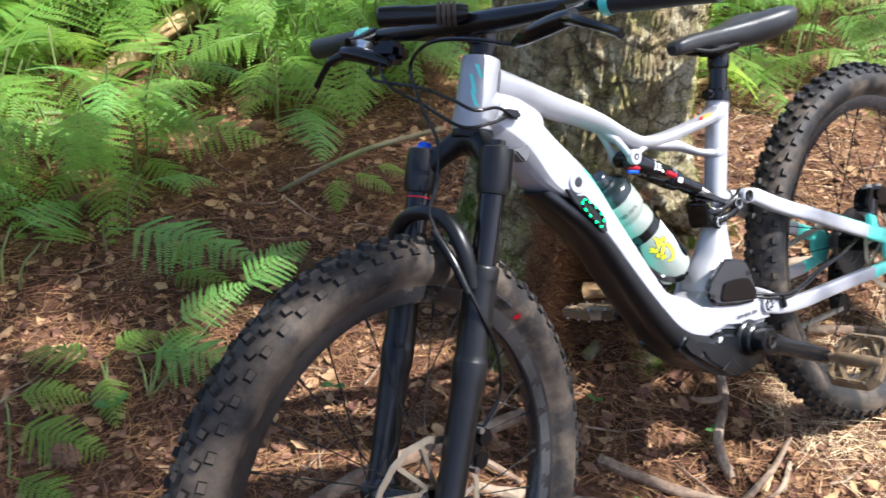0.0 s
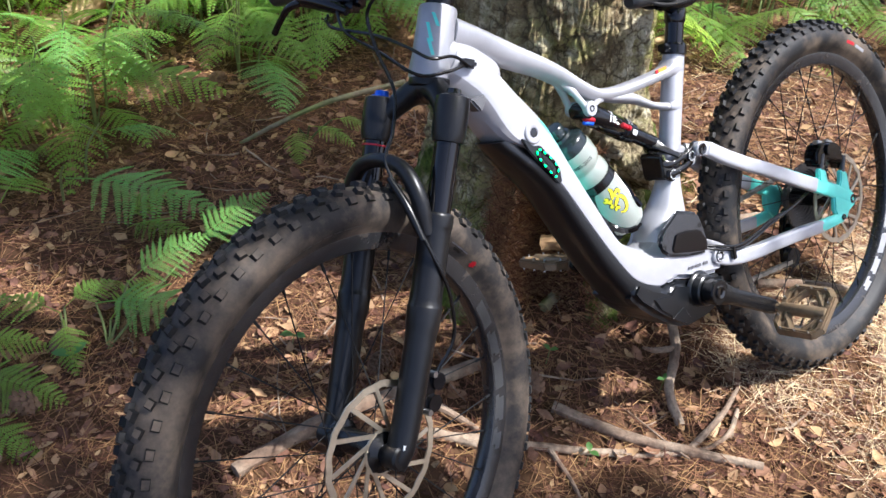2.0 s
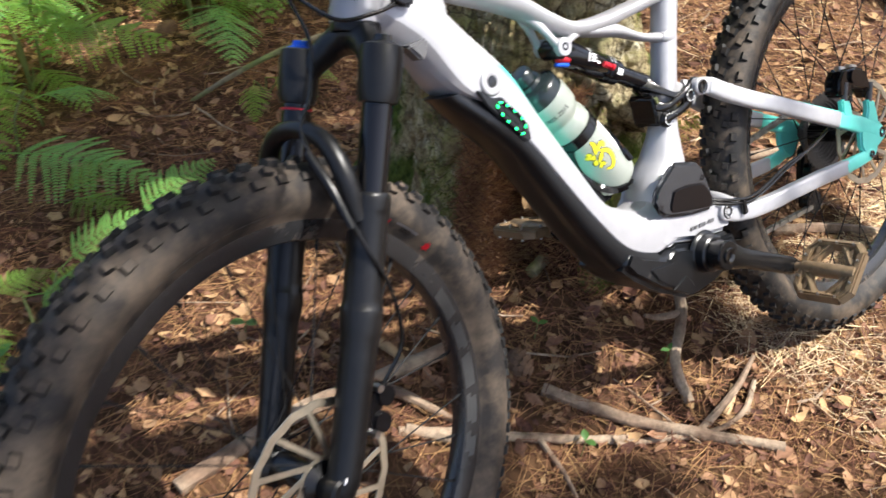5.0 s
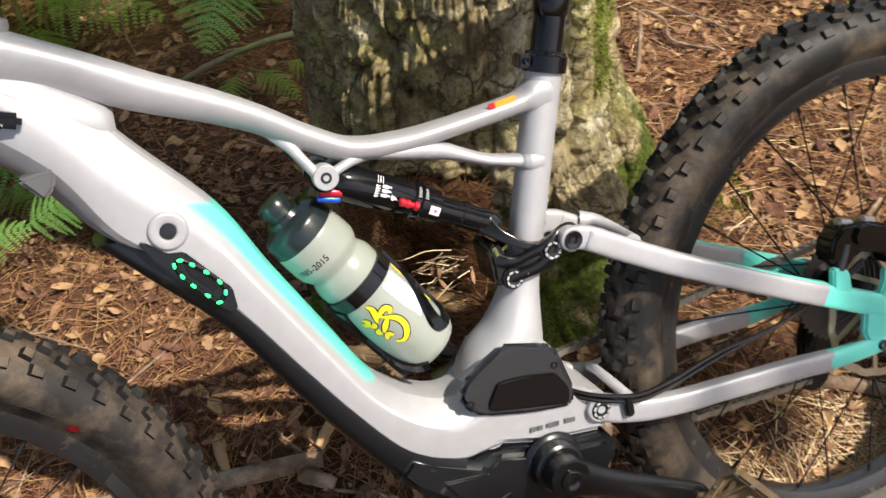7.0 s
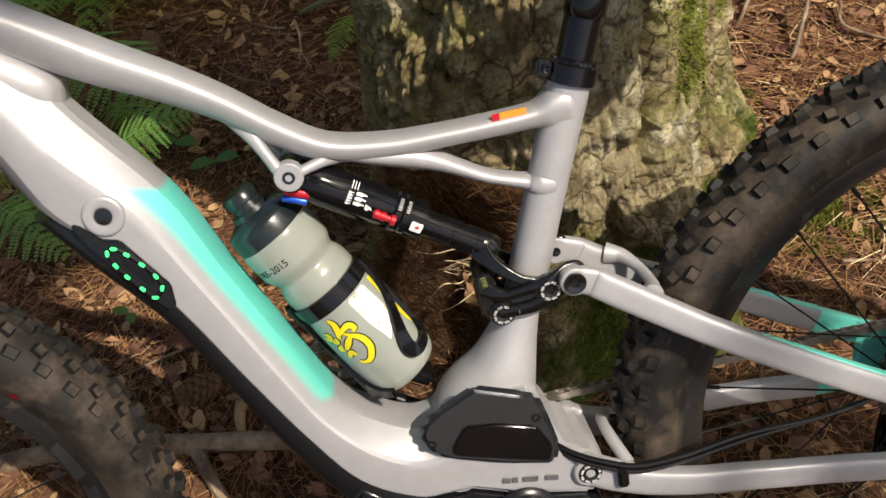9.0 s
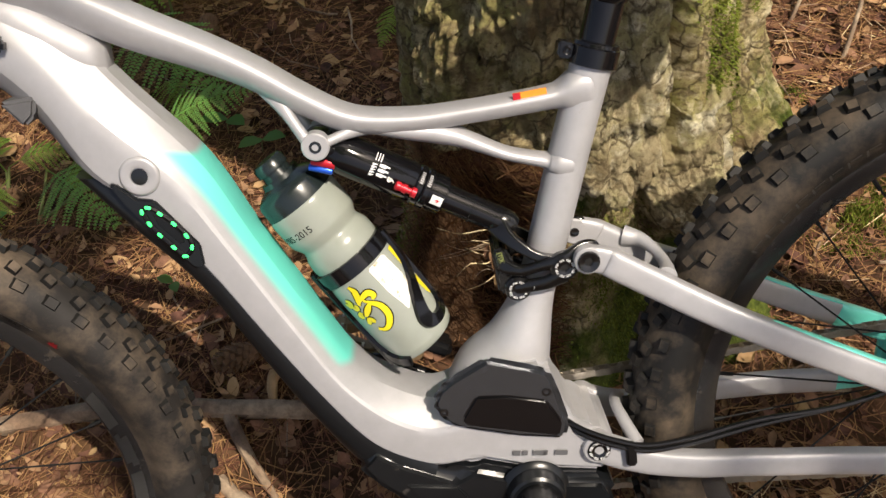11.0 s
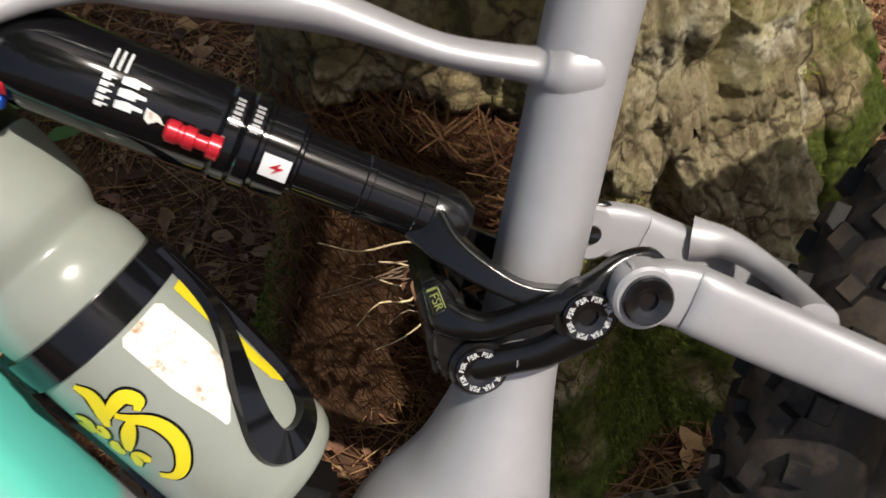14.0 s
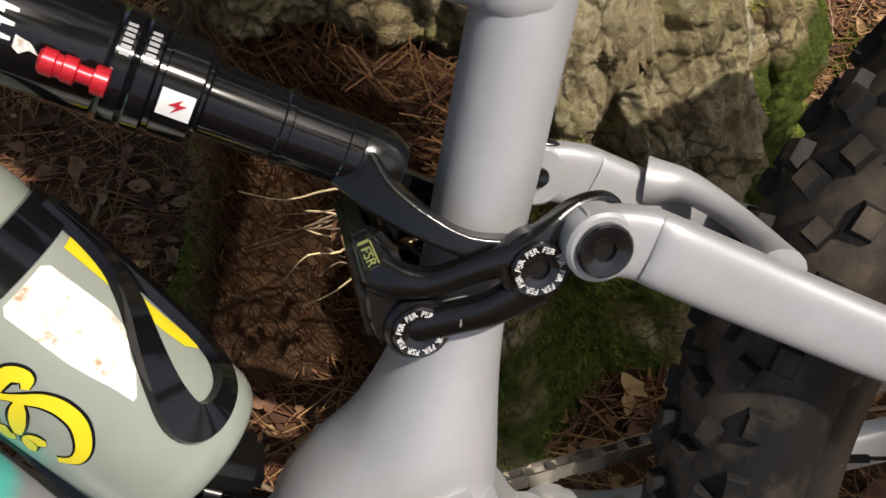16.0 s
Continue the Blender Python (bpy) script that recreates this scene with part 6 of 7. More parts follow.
    side_tube(bm, [(0.0693, 0.0450 * s, 0.3916, 0.0150, 0.0080), (0.088, 0.0460 * s, 0.3815, 0.0150, 0.0090), (0.108, 0.0490 * s, 0.3740, 0.0140, 0.0092), (0.127, 0.0530 * s, 0.3695, 0.0132, 0.0092), (0.165, 0.0610 * s, 0.3660, 0.0128, 0.0090), (0.205, 0.0660 * s, 0.3640, 0.0126, 0.0085), (0.240, 0.0690 * s, 0.3605, 0.0125, 0.0083), (0.293, 0.0720 * s, 0.3550, 0.0125, 0.0082), (0.352, 0.0745 * s, 0.3465, 0.0124, 0.0080)], p=4.2, n=28)
    lathe(bm, [(0, 0.0140), (0.001, 0.0152), (0.014, 0.0152), (0.015, 0.0140)], (0.0693, 0.0375 * s, 0.3916), (0.0693, 1 * s, 0.3916), 36)
    cs = part("chain_stay", bm, M_SILVER, bike, "silver chain stay with a turquoise rear end")
    bm = bmesh.new()
    side_tube(bm, [(0.348, 0.0745 * s, 0.3471, 0.0126, 0.0082), (0.385, 0.0765 * s, 0.3440, 0.0120, 0.0062), (0.408, 0.0785 * s, 0.3428, 0.0112, 0.0042), (0.4205, 0.0800 * s, 0.3426, 0.0105, 0.0034), (0.428, 0.0800 * s, 0.3426, 0.0070, 0.003)], p=2.8, n=18)
    part("stay_end", bm, M_TURQ, cs)
    pivot_bolt(Vector((0.0693, 0, 0.3916)), 0.0515 * s, 0.0112, cs, "FSR" if s < 0 else "")
    pivot_bolt(Vector((0.4205, 0, 0.3426)), 0.0830 * s, 0.0062, cs)
    pivot_bolt(Vector((0.4618, 0, 0.3669)), 0.0812 * s, 0.0090, stay)
bm = bmesh.new()
hose(bm, [(0.124, 0.030, 0.573), (0.138, 0.022, 0.570), (0.149, 0.004, 0.562), (0.151, -0.018, 0.558), (0.146, -0.038, 0.557)], [0.0105, 0.0070, 0.0055, 0.0060, 0.0095], n=16)
part("stay_bridge", bm, M_SILVER, bike)
bm = bmesh.new()
hose(bm, [(0.108, -0.043, 0.386), (0.101, -0.020, 0.399), (0.098, 0, 0.404), (0.101, 0.020, 0.399), (0.108, 0.043, 0.386)], [0.007, 0.006, 0.0055, 0.006, 0.007], n=14)
part("chain_stay_bridge", bm, M_SILVER, bike)
part("lettering", side_letters("FSR", 0.021, 0.3935, -0.0818, 0.4085, -27, 0.25), M_DARKGREY, bike)

# frame decals
bm = bmesh.new()
plate(bm, [(0.0290, 0.7375), (0.0580, 0.7385), (0.0582, 0.7325), (0.0292, 0.7315)], -0.0160, -0.0146, 0)
dec = part("sticker", bm, M_ORANGE, bike, "orange warning sticker on the top tube")
bm = bmesh.new()
plate(bm, [(0.0290, 0.7375), (0.0355, 0.7377), (0.0357, 0.7317), (0.0292, 0.7315)], -0.0164, -0.0152, 0)
part("sticker_end", bm, M_RED, dec)

# crank and pedals
CE = Vector((0.148, -0.090, 0.265))
for s in (-1, 1):
    end = Vector((CE.x, 0.090 * s, CE.z)) if s < 0 else Vector((0.008 - CE.x, 0.090, 0.706 - CE.z))
    u = (end - Vector((0.004, 0.082 * s, 0.353)))
    bm = bmesh.new()
    c0 = Vector((0.004, 0.082 * s, 0.353))
    st = []
    for t, h, w in ((-0.10, 0.012, 0.006), (0.0, 0.0205, 0.010), (0.12, 0.0195, 0.0095), (0.3, 0.0155, 0.0085), (0.7, 0.0145, 0.0075), (0.97, 0.0140, 0.0070), (1.07, 0.008, 0.005)):
        p = c0 + u * t
        st.append((p.x, p.y, p.z, h, w))
    side_tube(bm, st, n=22, p=2.8, steps=5)
    lathe(bm, [(0, 0.0215), (0.028, 0.0225), (0.030, 0.0210)], (0.004, 0.062 * s, 0.353), (0.004, 0.2 * s, 0.353), 30)
    arm = part("crank_arm", bm, M_BLACK, bike, "scuffed black crank arm")
    pivot_bolt(Vector((0.004, 0, 0.353)), 0.092 * s, 0.0115, arm)
    bm = bmesh.new()
    rod(bm, end, end + Vector((0, 0.02 * s, 0)), 0.0075, 16)
    rod(bm, end + Vector((0, 0.018 * s, 0)), end + Vector((0, 0.104 * s, 0)), 0.0115, 16, soft=0.002)
    pedal = part("pedal", bm, M_PEDAL, bike, "dirty bronze flat pedal with pins")
    pc = end + Vector((0, 0.062 * s, 0))
    tilt = Matrix.Translation(pc) @ Matrix.Rotation(radians(-38 if s < 0 else 15), 4, "Y")

    def bar(a, b, w, h):
        a, b = tilt @ (Vector(a) * 0.9), tilt @ (Vector(b) * 0.9)
        d = (b - a)
        bm = bmesh.new()
        box(bm, Matrix.Translation((a + b) / 2) @ d.to_track_quat("X", "Z").to_matrix().to_4x4(), d.length + w * 0.6, w, h, 0.0025)
        part("cage_bar", bm, M_PEDAL, pedal)

    for x in (-0.048, 0.048):
        bar((x, -0.034, 0), (x, 0.034, 0), 0.013, 0.015)
    for y in (-0.046, 0.046):
        bar((-0.034, y, 0), (0.034, y, 0), 0.013, 0.0155)
    for x in (-1, 1):
        for y in (-1, 1):
            bar((0.048 * x, 0.034 * y, 0), (0.034 * x, 0.046 * y, 0), 0.013, 0.0145)
            bar((0.048 * x, 0.010 * y, 0), (0.006 * x, 0.040 * y, 0), 0.012, 0.013)
            bar((0.012 * x, 0.028 * y, 0), (0.040 * x, 0.030 * y, 0), 0.010, 0.012)
    for x, y in ((-0.048, -0.03), (-0.048, 0.03), (0.048, -0.03), (0.048, 0.03), (-0.048, 0.0), (0.048, 0.0), (-0.02, -0.046), (0.02, -0.046), (-0.02, 0.046), (0.02, 0.046)):
        bm = bmesh.new()
        rod(bm, tilt @ Vector((x * 0.9, y * 0.9, -0.011)), tilt @ Vector((x * 0.9, y * 0.9, 0.012)), 0.0018, 6)
        part("pin", bm, M_CHROME, pedal)

# printed marks along the top of the top tube
for x0, x1 in ((-0.347, -0.341), (-0.331, -0.322), (-0.311, -0.302)):
    bm = bmesh.new()
    grid = []
    for x in (x0, (x0 + x1) / 2, x1):
        z = 0.897 - 0.585 * (x + 0.345)
        grid.append([bm.verts.new((x, y, z - 0.0006 - 14 * y * y)) for y in (-0.010, -0.003, 0.003, 0.010)])
    for g, h in zip(grid, grid[1:]):
        for j in range(3):
            bm.faces.new((g[j], g[j + 1], h[j + 1], h[j]))
    part("top_print", bm, M_TURQ, bike)

# seat post, collar and saddle
SPD = Vector((0.0495, 0, 0.147)).normalized()
SP0 = Vector((0.1010, 0, 0.752))
bm = bmesh.new()
lathe(bm, [(-0.004, 0.0205), (-0.003, 0.0222), (0.012, 0.0222), (0.013, 0.0208), (0.016, 0.0200), (0.017, 0.0165)], SP0, SP0 + SPD, 34)
plate(bm, [(0.0735, 0.7745), (0.0890, 0.7690), (0.0860, 0.7560), (0.0705, 0.7610)], -0.009, 0.009, 0.002)
collar = part("seat_collar", bm, M_GLOSSBLACK, bike, "black seat clamp collar")
pivot_bolt(Vector((0.0794, 0, 0.7655)), -0.0092, 0.0036, collar)
bm = bmesh.new()
rod(bm, SP0 + SPD * 0.005, SP0 + SPD * 0.076, 0.0158, 30)
lathe(bm, [(0.050, 0.0158), (0.054, 0.0180), (0.072, 0.0185), (0.082, 0.0150)], SP0, SP0 + SPD, 30)
post = part("seat_post", bm, M_GLOSSBLACK, bike, "black dropper seat post")
bm = bmesh.new()
PT = SP0 + SPD * 0.080
side_tube(bm, [(PT.x - 0.030, 0, PT.z + 0.006, 0.008, 0.020), (PT.x, 0, PT.z + 0.004, 0.013, 0.022), (PT.x + 0.032, 0, PT.z + 0.002, 0.009, 0.020)], n=16)
part("saddle_clamp", bm, M_BLACK, post)
saddle_bm = bmesh.new()
SX0, SZ0 = 0.012, 0.862
rings = []
for x, w, top, th in smooth_path([(0.0, 0.010, 0.000, 0.012), (0.012, 0.018, 0.006, 0.022), (0.05, 0.021, 0.008, 0.026), (0.11, 0.026, 0.006, 0.030), (0.16, 0.040, 0.007, 0.040), (0.20, 0.058, 0.010, 0.047), (0.235, 0.067, 0.012, 0.048), (0.262, 0.062, 0.010, 0.042), (0.277, 0.045, 0.002, 0.026)], 5):
    ring = []
    for k in range(28):
        a = 2 * math.pi * k / 28
        c, s = math.cos(a), math.sin(a)
        z = top - th * 0.35 + (th * 0.42 if s > 0 else th * 0.75) * math.copysign(abs(s) ** 0.8, s)
        if s > 0:
            z -= 0.10 * w * (1 - abs(c)) ** 2
        ring.append((SX0 + x, w * math.copysign(abs(c) ** 0.75, c), SZ0 + z))
    rings.append(ring)
rings_to(saddle_bm, rings)
saddle = part("saddle", saddle_bm, M_SADDLE, bike, "smooth black saddle")
for s in (-1, 1):
    bm = bmesh.new()
    hose(bm, [(0.045, 0.010 * s, 0.850), (0.075, 0.018 * s, 0.838), (0.11, 0.022 * s, 0.8335), (0.165, 0.022 * s, 0.8340), (0.205, 0.030 * s, 0.842), (0.240, 0.042 * s, 0.856)], 0.0035, n=8)
    part("saddle_rail", bm, M_SPOKE, saddle)

# ---- wheels ----
HEAD = radians(63.5)
STEER = 11.0
FORK = Matrix.Translation((-0.417, 0, 0.838)) @ Matrix(((math.sin(HEAD), 0, math.cos(HEAD), 0), (0, 1, 0, 0), (-math.cos(HEAD), 0, math.sin(HEAD), 0), (0, 0, 0, 1))) @ Matrix.Rotation(radians(STEER), 4, "Z")
AXLE = Vector((-0.040, 0, -0.511))
TYRE_R, TYRE_W = 0.357, 0.036
RIM_R = 0.292


def revolve(bm, profile, n):
    """Turns a closed profile of (radius, y) about the y axis."""
    rings = []
    for k in range(n):
        a = 2 * math.pi * k / n
        rings.append([(r * math.cos(a), y, r * math.sin(a)) for r, y in profile])
    return rings_to(bm, rings, False, True)


def wheel(m, label, rotor_r, hub_w, turn, rubber):
    hb = bmesh.new()
    lathe(hb, [(0, 0.010), (0.004, 0.016), (0.010, 0.028), (0.014, 0.028), (0.020, 0.018), (hub_w - 0.020, 0.018), (hub_w - 0.014, 0.027), (hub_w - 0.008, 0.027), (hub_w, 0.012)], (0, -hub_w / 2, 0), (0, 1, 0), 28)
    hb.transform(m)
    hub = part("wheel", hb, M_BLACK, bike, label)
    tb = bmesh.new()
    prof = []
    c = TYRE_R - TYRE_W
    for k in range(25):
        a = radians(-140 + 280 * k / 24)
        prof.append((c + (TYRE_W - 0.004) * math.cos(a) * 0.97, (TYRE_W - 0.001) * math.sin(a)))
    prof += [(RIM_R - 0.004, 0.016), (RIM_R - 0.004, -0.016)]
    revolve(tb, prof, 120)
    tb.transform(m)
    part("tyre", tb, rubber, hub, "dusty black knobbly tyre")
    kb = bmesh.new()
    r = random.Random(5)
    rows = ((10, 0.0125, 0.0095), (-10, 0.0125, 0.0095), (34, 0.0115, 0.0092), (-34, 0.0115, 0.0092), (59, 0.0140, 0.0098), (-59, 0.0140, 0.0098))
    count = 68
    h = 0.0064
    for k in range(count):
        for j, (phi, lx, ly) in enumerate(rows):
            a = 2 * math.pi * (k + (0.0, 0.18, 0.5, 0.66, 0.1, 0.3)[j]) / count
            p = radians(phi + (3.5 if k % 2 else -3.5) * (0 if abs(phi) > 50 else 1) * (1 if phi > 0 else -1))
            mm = Matrix.Rotation(-a, 4, "Y") @ Matrix.Translation((c, 0, 0)) @ Matrix.Rotation(p, 4, "Z") @ Matrix.Translation((TYRE_W - 0.0052, 0, 0)) @ Matrix.Rotation(radians((14 if phi > 0 else -14) if abs(phi) < 50 else 0), 4, "X")
            wear = r.uniform(0.86, 1.04)
            levels = []
            for up, sh in ((0.0, 1.08), (0.90, 0.97), (1.0, 0.88)):
                ring = []
                for sy, sx in ((-1, -1), (1, -1), (1, 1), (-1, 1)):
                    ramp_ = 0.72 if up and sx > 0 else 1.0
                    ring.append(kb.verts.new(mm @ Vector((up * h * 1.15 * wear, sy * ly / 2 * sh, sx * lx / 2 * sh * ramp_))))
                levels.append(ring)
            for lo, hi in zip(levels, levels[1:]):
                for i in range(4):
                    kb.faces.new((lo[i], lo[(i + 1) % 4], hi[(i + 1) % 4], hi[i]))
            # tops take the tyre's rubber; walls keep the black painted for shade
            kb.faces.new(levels[-1]).material_index = 1
    kb.transform(m)
    tread = link("tread", kb, M_SHADEKNOB, hub, "worn square tread knobs")
    tread.data.materials.append(rubber)
    rb = bmesh.new()
    revolve(rb, [(RIM_R + 0.004, -0.0185), (RIM_R + 0.004, -0.0165), (RIM_R - 0.003, -0.0160), (RIM_R - 0.003, 0.0160), (RIM_R + 0.004, 0.0165), (RIM_R + 0.004, 0.0185), (RIM_R - 0.004, 0.0190), (RIM_R - 0.022, 0.0120), (RIM_R - 0.025, 0.006), (RIM_R - 0.025, -0.006), (RIM_R - 0.022, -0.0120), (RIM_R - 0.004, -0.0190)], 120)
    rb.transform(m)
    rim = part("rim", rb, M_RIM, hub, "black alloy rim with grey printed shapes")
    for k in range(28):
        side = -1 if k % 2 else 1
        a = 2 * math.pi * k / 28
        b = a + (0.9 if (k // 2) % 2 else -0.9)
        sb = bmesh.new()
        p0 = Vector((0.026 * math.cos(b), side * (hub_w / 2 - 0.012), 0.026 * math.sin(b)))
        p1 = Vector(((RIM_R - 0.024) * math.cos(a), side * 0.004, (RIM_R - 0.024) * math.sin(a)))
        rod(sb, p0, p1, 0.0010, 6)
        rod(sb, p1 + (p0 - p1).normalized() * 0.014, p1, 0.0021, 6)
        sb.transform(m)
        part("spoke", sb, M_SPOKE, hub)
    # rotor on the left
    yb = -(hub_w / 2 - 0.012)
    ob_ = bmesh.new()
    n = 96
    outer, inner = [], []
    for k in range(n):
        a = 2 * math.pi * k / n
        wob = 0.0008 * math.cos(18 * a)
        outer.append((rotor_r + wob, a))
        inner.append((rotor_r - 0.0095 + wob * 1.5, a))

    def strip(o, i, y0, y1):
        v = []
        for (ro, a), (ri, b) in zip(o, i):
            v.append([ob_.verts.new((r * math.cos(q), y, r * math.sin(q))) for r, q, y in ((ro, a, y0), (ri, b, y0), (ri, b, y1), (ro, a, y1))])
        for k in range(len(v)):
            s, t = v[k], v[(k + 1) % len(v)]
            for j in range(4):
                ob_.faces.new((s[j], s[(j + 1) % 4], t[(j + 1) % 4], t[j]))

    strip(outer, inner, yb - 0.001, yb + 0.001)
    strip([(0.032, 2 * math.pi * k / 36) for k in range(36)], [(0.022, 2 * math.pi * k / 36) for k in range(36)], yb - 0.001, yb + 0.001)
    for k in range(12):
        a = 2 * math.pi * k / 12 + turn
        p = Vector((0.030 * math.cos(a), yb, 0.030 * math.sin(a)))
        q = Vector(((rotor_r - 0.010) * math.cos(a + 0.62), yb, (rotor_r - 0.010) * math.sin(a + 0.62)))
        d = q - p
        mm = Matrix.Translation((p + q) / 2) @ d.to_track_quat("X", "Y").to_matrix().to_4x4()
        box(ob_, mm, d.length, 0.0062, 0.0018)
    for k in range(36):
        a = 2 * math.pi * k / 36 + 0.05 * (k % 2)
        rr = rotor_r - (0.004 if k % 2 else 0.009)
        rod(ob_, (rr * math.cos(a), yb - 0.0012, rr * math.sin(a)), (rr * math.cos(a), yb - 0.0009, rr * math.sin(a)), 0.0001, 4)
    ob_.transform(m)
    part("brake_rotor", ob_, M_STEEL, hub, "bronzed steel disc brake rotor")
    for k in range(6):
        cb = bmesh.new()
        a = 2 * math.pi * k / 6
        rod(cb, (0.026 * math.cos(a), yb - 0.003, 0.026 * math.sin(a)), (0.026 * math.cos(a), yb, 0.026 * math.sin(a)), 0.0036, 10)
        cb.transform(m)
        part("rotor_bolt", cb, M_BOLT, hub)
    return hub


def wheel_print(hub, m, cells, mat, y=-0.0170, name="rim_print"):
    """Flat prints on the left wall of a rim or tyre: polygons of (radius, degrees)."""
    bm = bmesh.new()
    for cell in cells:
        vs = []
        for r, a in cell:
            if r > RIM_R + 0.006:
                c = TYRE_R - TYRE_W
                yy = -(TYRE_W - 0.001) * math.sqrt(max(0.0, 1 - ((r - c) / ((TYRE_W - 0.004) * 0.97)) ** 2)) - 0.0006
            else:
                t = min(1.0, max(0.0, (RIM_R - 0.004 - r) / 0.018))
                yy = -0.0195 + 0.007 * t
            vs.append(bm.verts.new(m @ Vector((r * math.cos(radians(a)), yy, r * math.sin(radians(a))))))
        bm.faces.new(vs)
    return part(name, bm, mat, hub)


FRONT_M = FORK @ Matrix.Translation(AXLE)
REAR_M = Matrix.Translation((0.4618, 0, 0.3669))
front_wheel = wheel(FRONT_M, "front wheel with a knobbly tyre and disc rotor", 0.098, 0.105, 0.2, M_RUBBER)
rear_wheel = wheel(REAR_M, "rear wheel with a knobbly tyre and disc rotor", 0.090, 0.130, 0.1, M_SHADERUBBER)


def band(r0, r1, a0, a1, n=8, skew=0.0):
    return [[(r0, a0 + (a1 - a0) * k / n), (r1, a0 + skew + (a1 - a0) * k / n), (r1, a0 + skew + (a1 - a0) * (k + 1) / n), (r0, a0 + (a1 - a0) * (k + 1) / n)] for k in range(n)]


R0, R1 = RIM_R - 0.0200, RIM_R - 0.0065
for hub, m, starts, ink in ((front_wheel, FRONT_M, (46,), M_RIMDARK), (rear_wheel, REAR_M, (-14,), M_RIMPRINT)):
    for a in starts:
        for w, gap, cut in ((9.2, 0, 0.0), (9.2, 11.0, 0.3), (9.6, 22.0, 0.0), (9.2, 33.4, 0.3), (7.5, 44.4, 0.55)):
            mid = R0 + (R1 - R0) * 0.45
            wheel_print(hub, m, band(R0, mid, a - gap, a - gap - w * (1 - cut * 0.4), 4, 0.6), ink)
            wheel_print(hub, m, band(mid, R1, a - gap + 0.6 - w * cut * 0.5, a - gap + 0.6 - w, 4, 0.6), ink)
RT = TYRE_R - TYRE_W
wheel_print(front_wheel, FRONT_M, band(RT - 0.0240, RT - 0.0150, 71.6, 64.4, 6), M_GREY, name="tyre_print")
bl = letters("GRID", 0.0080, 0.0001)
for v in bl.verts:
    r, a = RT - 0.0195 + v.co.y, radians(68.0) - v.co.x / RT
    y = -(TYRE_W - 0.001) * math.sqrt(1 - ((r - RT) / ((TYRE_W - 0.004) * 0.97)) ** 2) - 0.0010
    v.co = FRONT_M @ Vector((r * math.cos(a), y, r * math.sin(a)))
part("lettering", bl, M_BLACK, front_wheel)
wheel_print(front_wheel, FRONT_M, band(RT - 0.0225, RT - 0.0160, 79.0, 73.6, 4), M_RED, name="tyre_print")
wheel_print(front_wheel, FRONT_M, [[(RT - 0.0195 + (0.0062 if k % 2 else 0.0034) * math.cos(t), 60.0 + (1.2 if k % 2 else 0.7) * math.sin(t)) for k, t in enumerate(np.linspace(0, 2 * math.pi, 17)[:-1])]], M_RED, name="tyre_print")
for k in range(9):
    wheel_print(front_wheel, FRONT_M, band(RT - 0.0235, RT - 0.0150, 133 - 3.2 * k, 133 - 3.2 * k - 0.5, 1), M_TYREPRINT, name="tyre_print")
    wheel_print(front_wheel, FRONT_M, band(RT - 0.0165, RT - 0.0150, 132.4 - 3.2 * k, 130.6 - 3.2 * k, 1), M_TYREPRINT, name="tyre_print")
wheel_print(rear_wheel, REAR_M, band(RT - 0.006, RT + 0.000, 66, 61, 3), M_RED, name="tyre_print")
wheel_print(rear_wheel, REAR_M, band(RT - 0.007, RT - 0.001, 60, 54, 3), M_GREY, name="tyre_print")
for k in range(8):
    wheel_print(rear_wheel, REAR_M, band(RT - 0.0200, RT - 0.0110, 140 - 3.4 * k, 140 - 3.4 * k - 0.4, 1), M_TYREPRINT, name="tyre_print")
    wheel_print(rear_wheel, REAR_M, band(RT - 0.0122, RT - 0.0110, 139.4 - 3.4 * k, 137.4 - 3.4 * k, 1), M_TYREPRINT, name="tyre_print")

# ---- fork ----
LY = 0.069
bm = bmesh.new()
hose(bm, [(-0.020, LY, -0.066), (-0.016, LY * 0.74, -0.046), (-0.006, LY * 0.36, -0.022), (0, 0, -0.014), (-0.006, -LY * 0.36, -0.022), (-0.016, -LY * 0.74, -0.046), (-0.020, -LY, -0.066)], [0.017, 0.0155, 0.018, 0.022, 0.018, 0.0155, 0.017], n=18)
rod(bm, (0, 0, -0.014), (0, 0, 0.003), 0.029, 30, soft=0.003)
for s in (-1, 1):
    lathe(bm, [(0, 0.0185), (0.002, 0.0225), (0.014, 0.0238), (0.052, 0.0232), (0.062, 0.0205), (0.063, 0.018)], (-0.022, LY * s, -0.030), (-0.022, LY * s, -1), 28)
bm.transform(FORK)
fork = part("fork", bm, M_FORK, bike, "black suspension fork with a shaped crown")
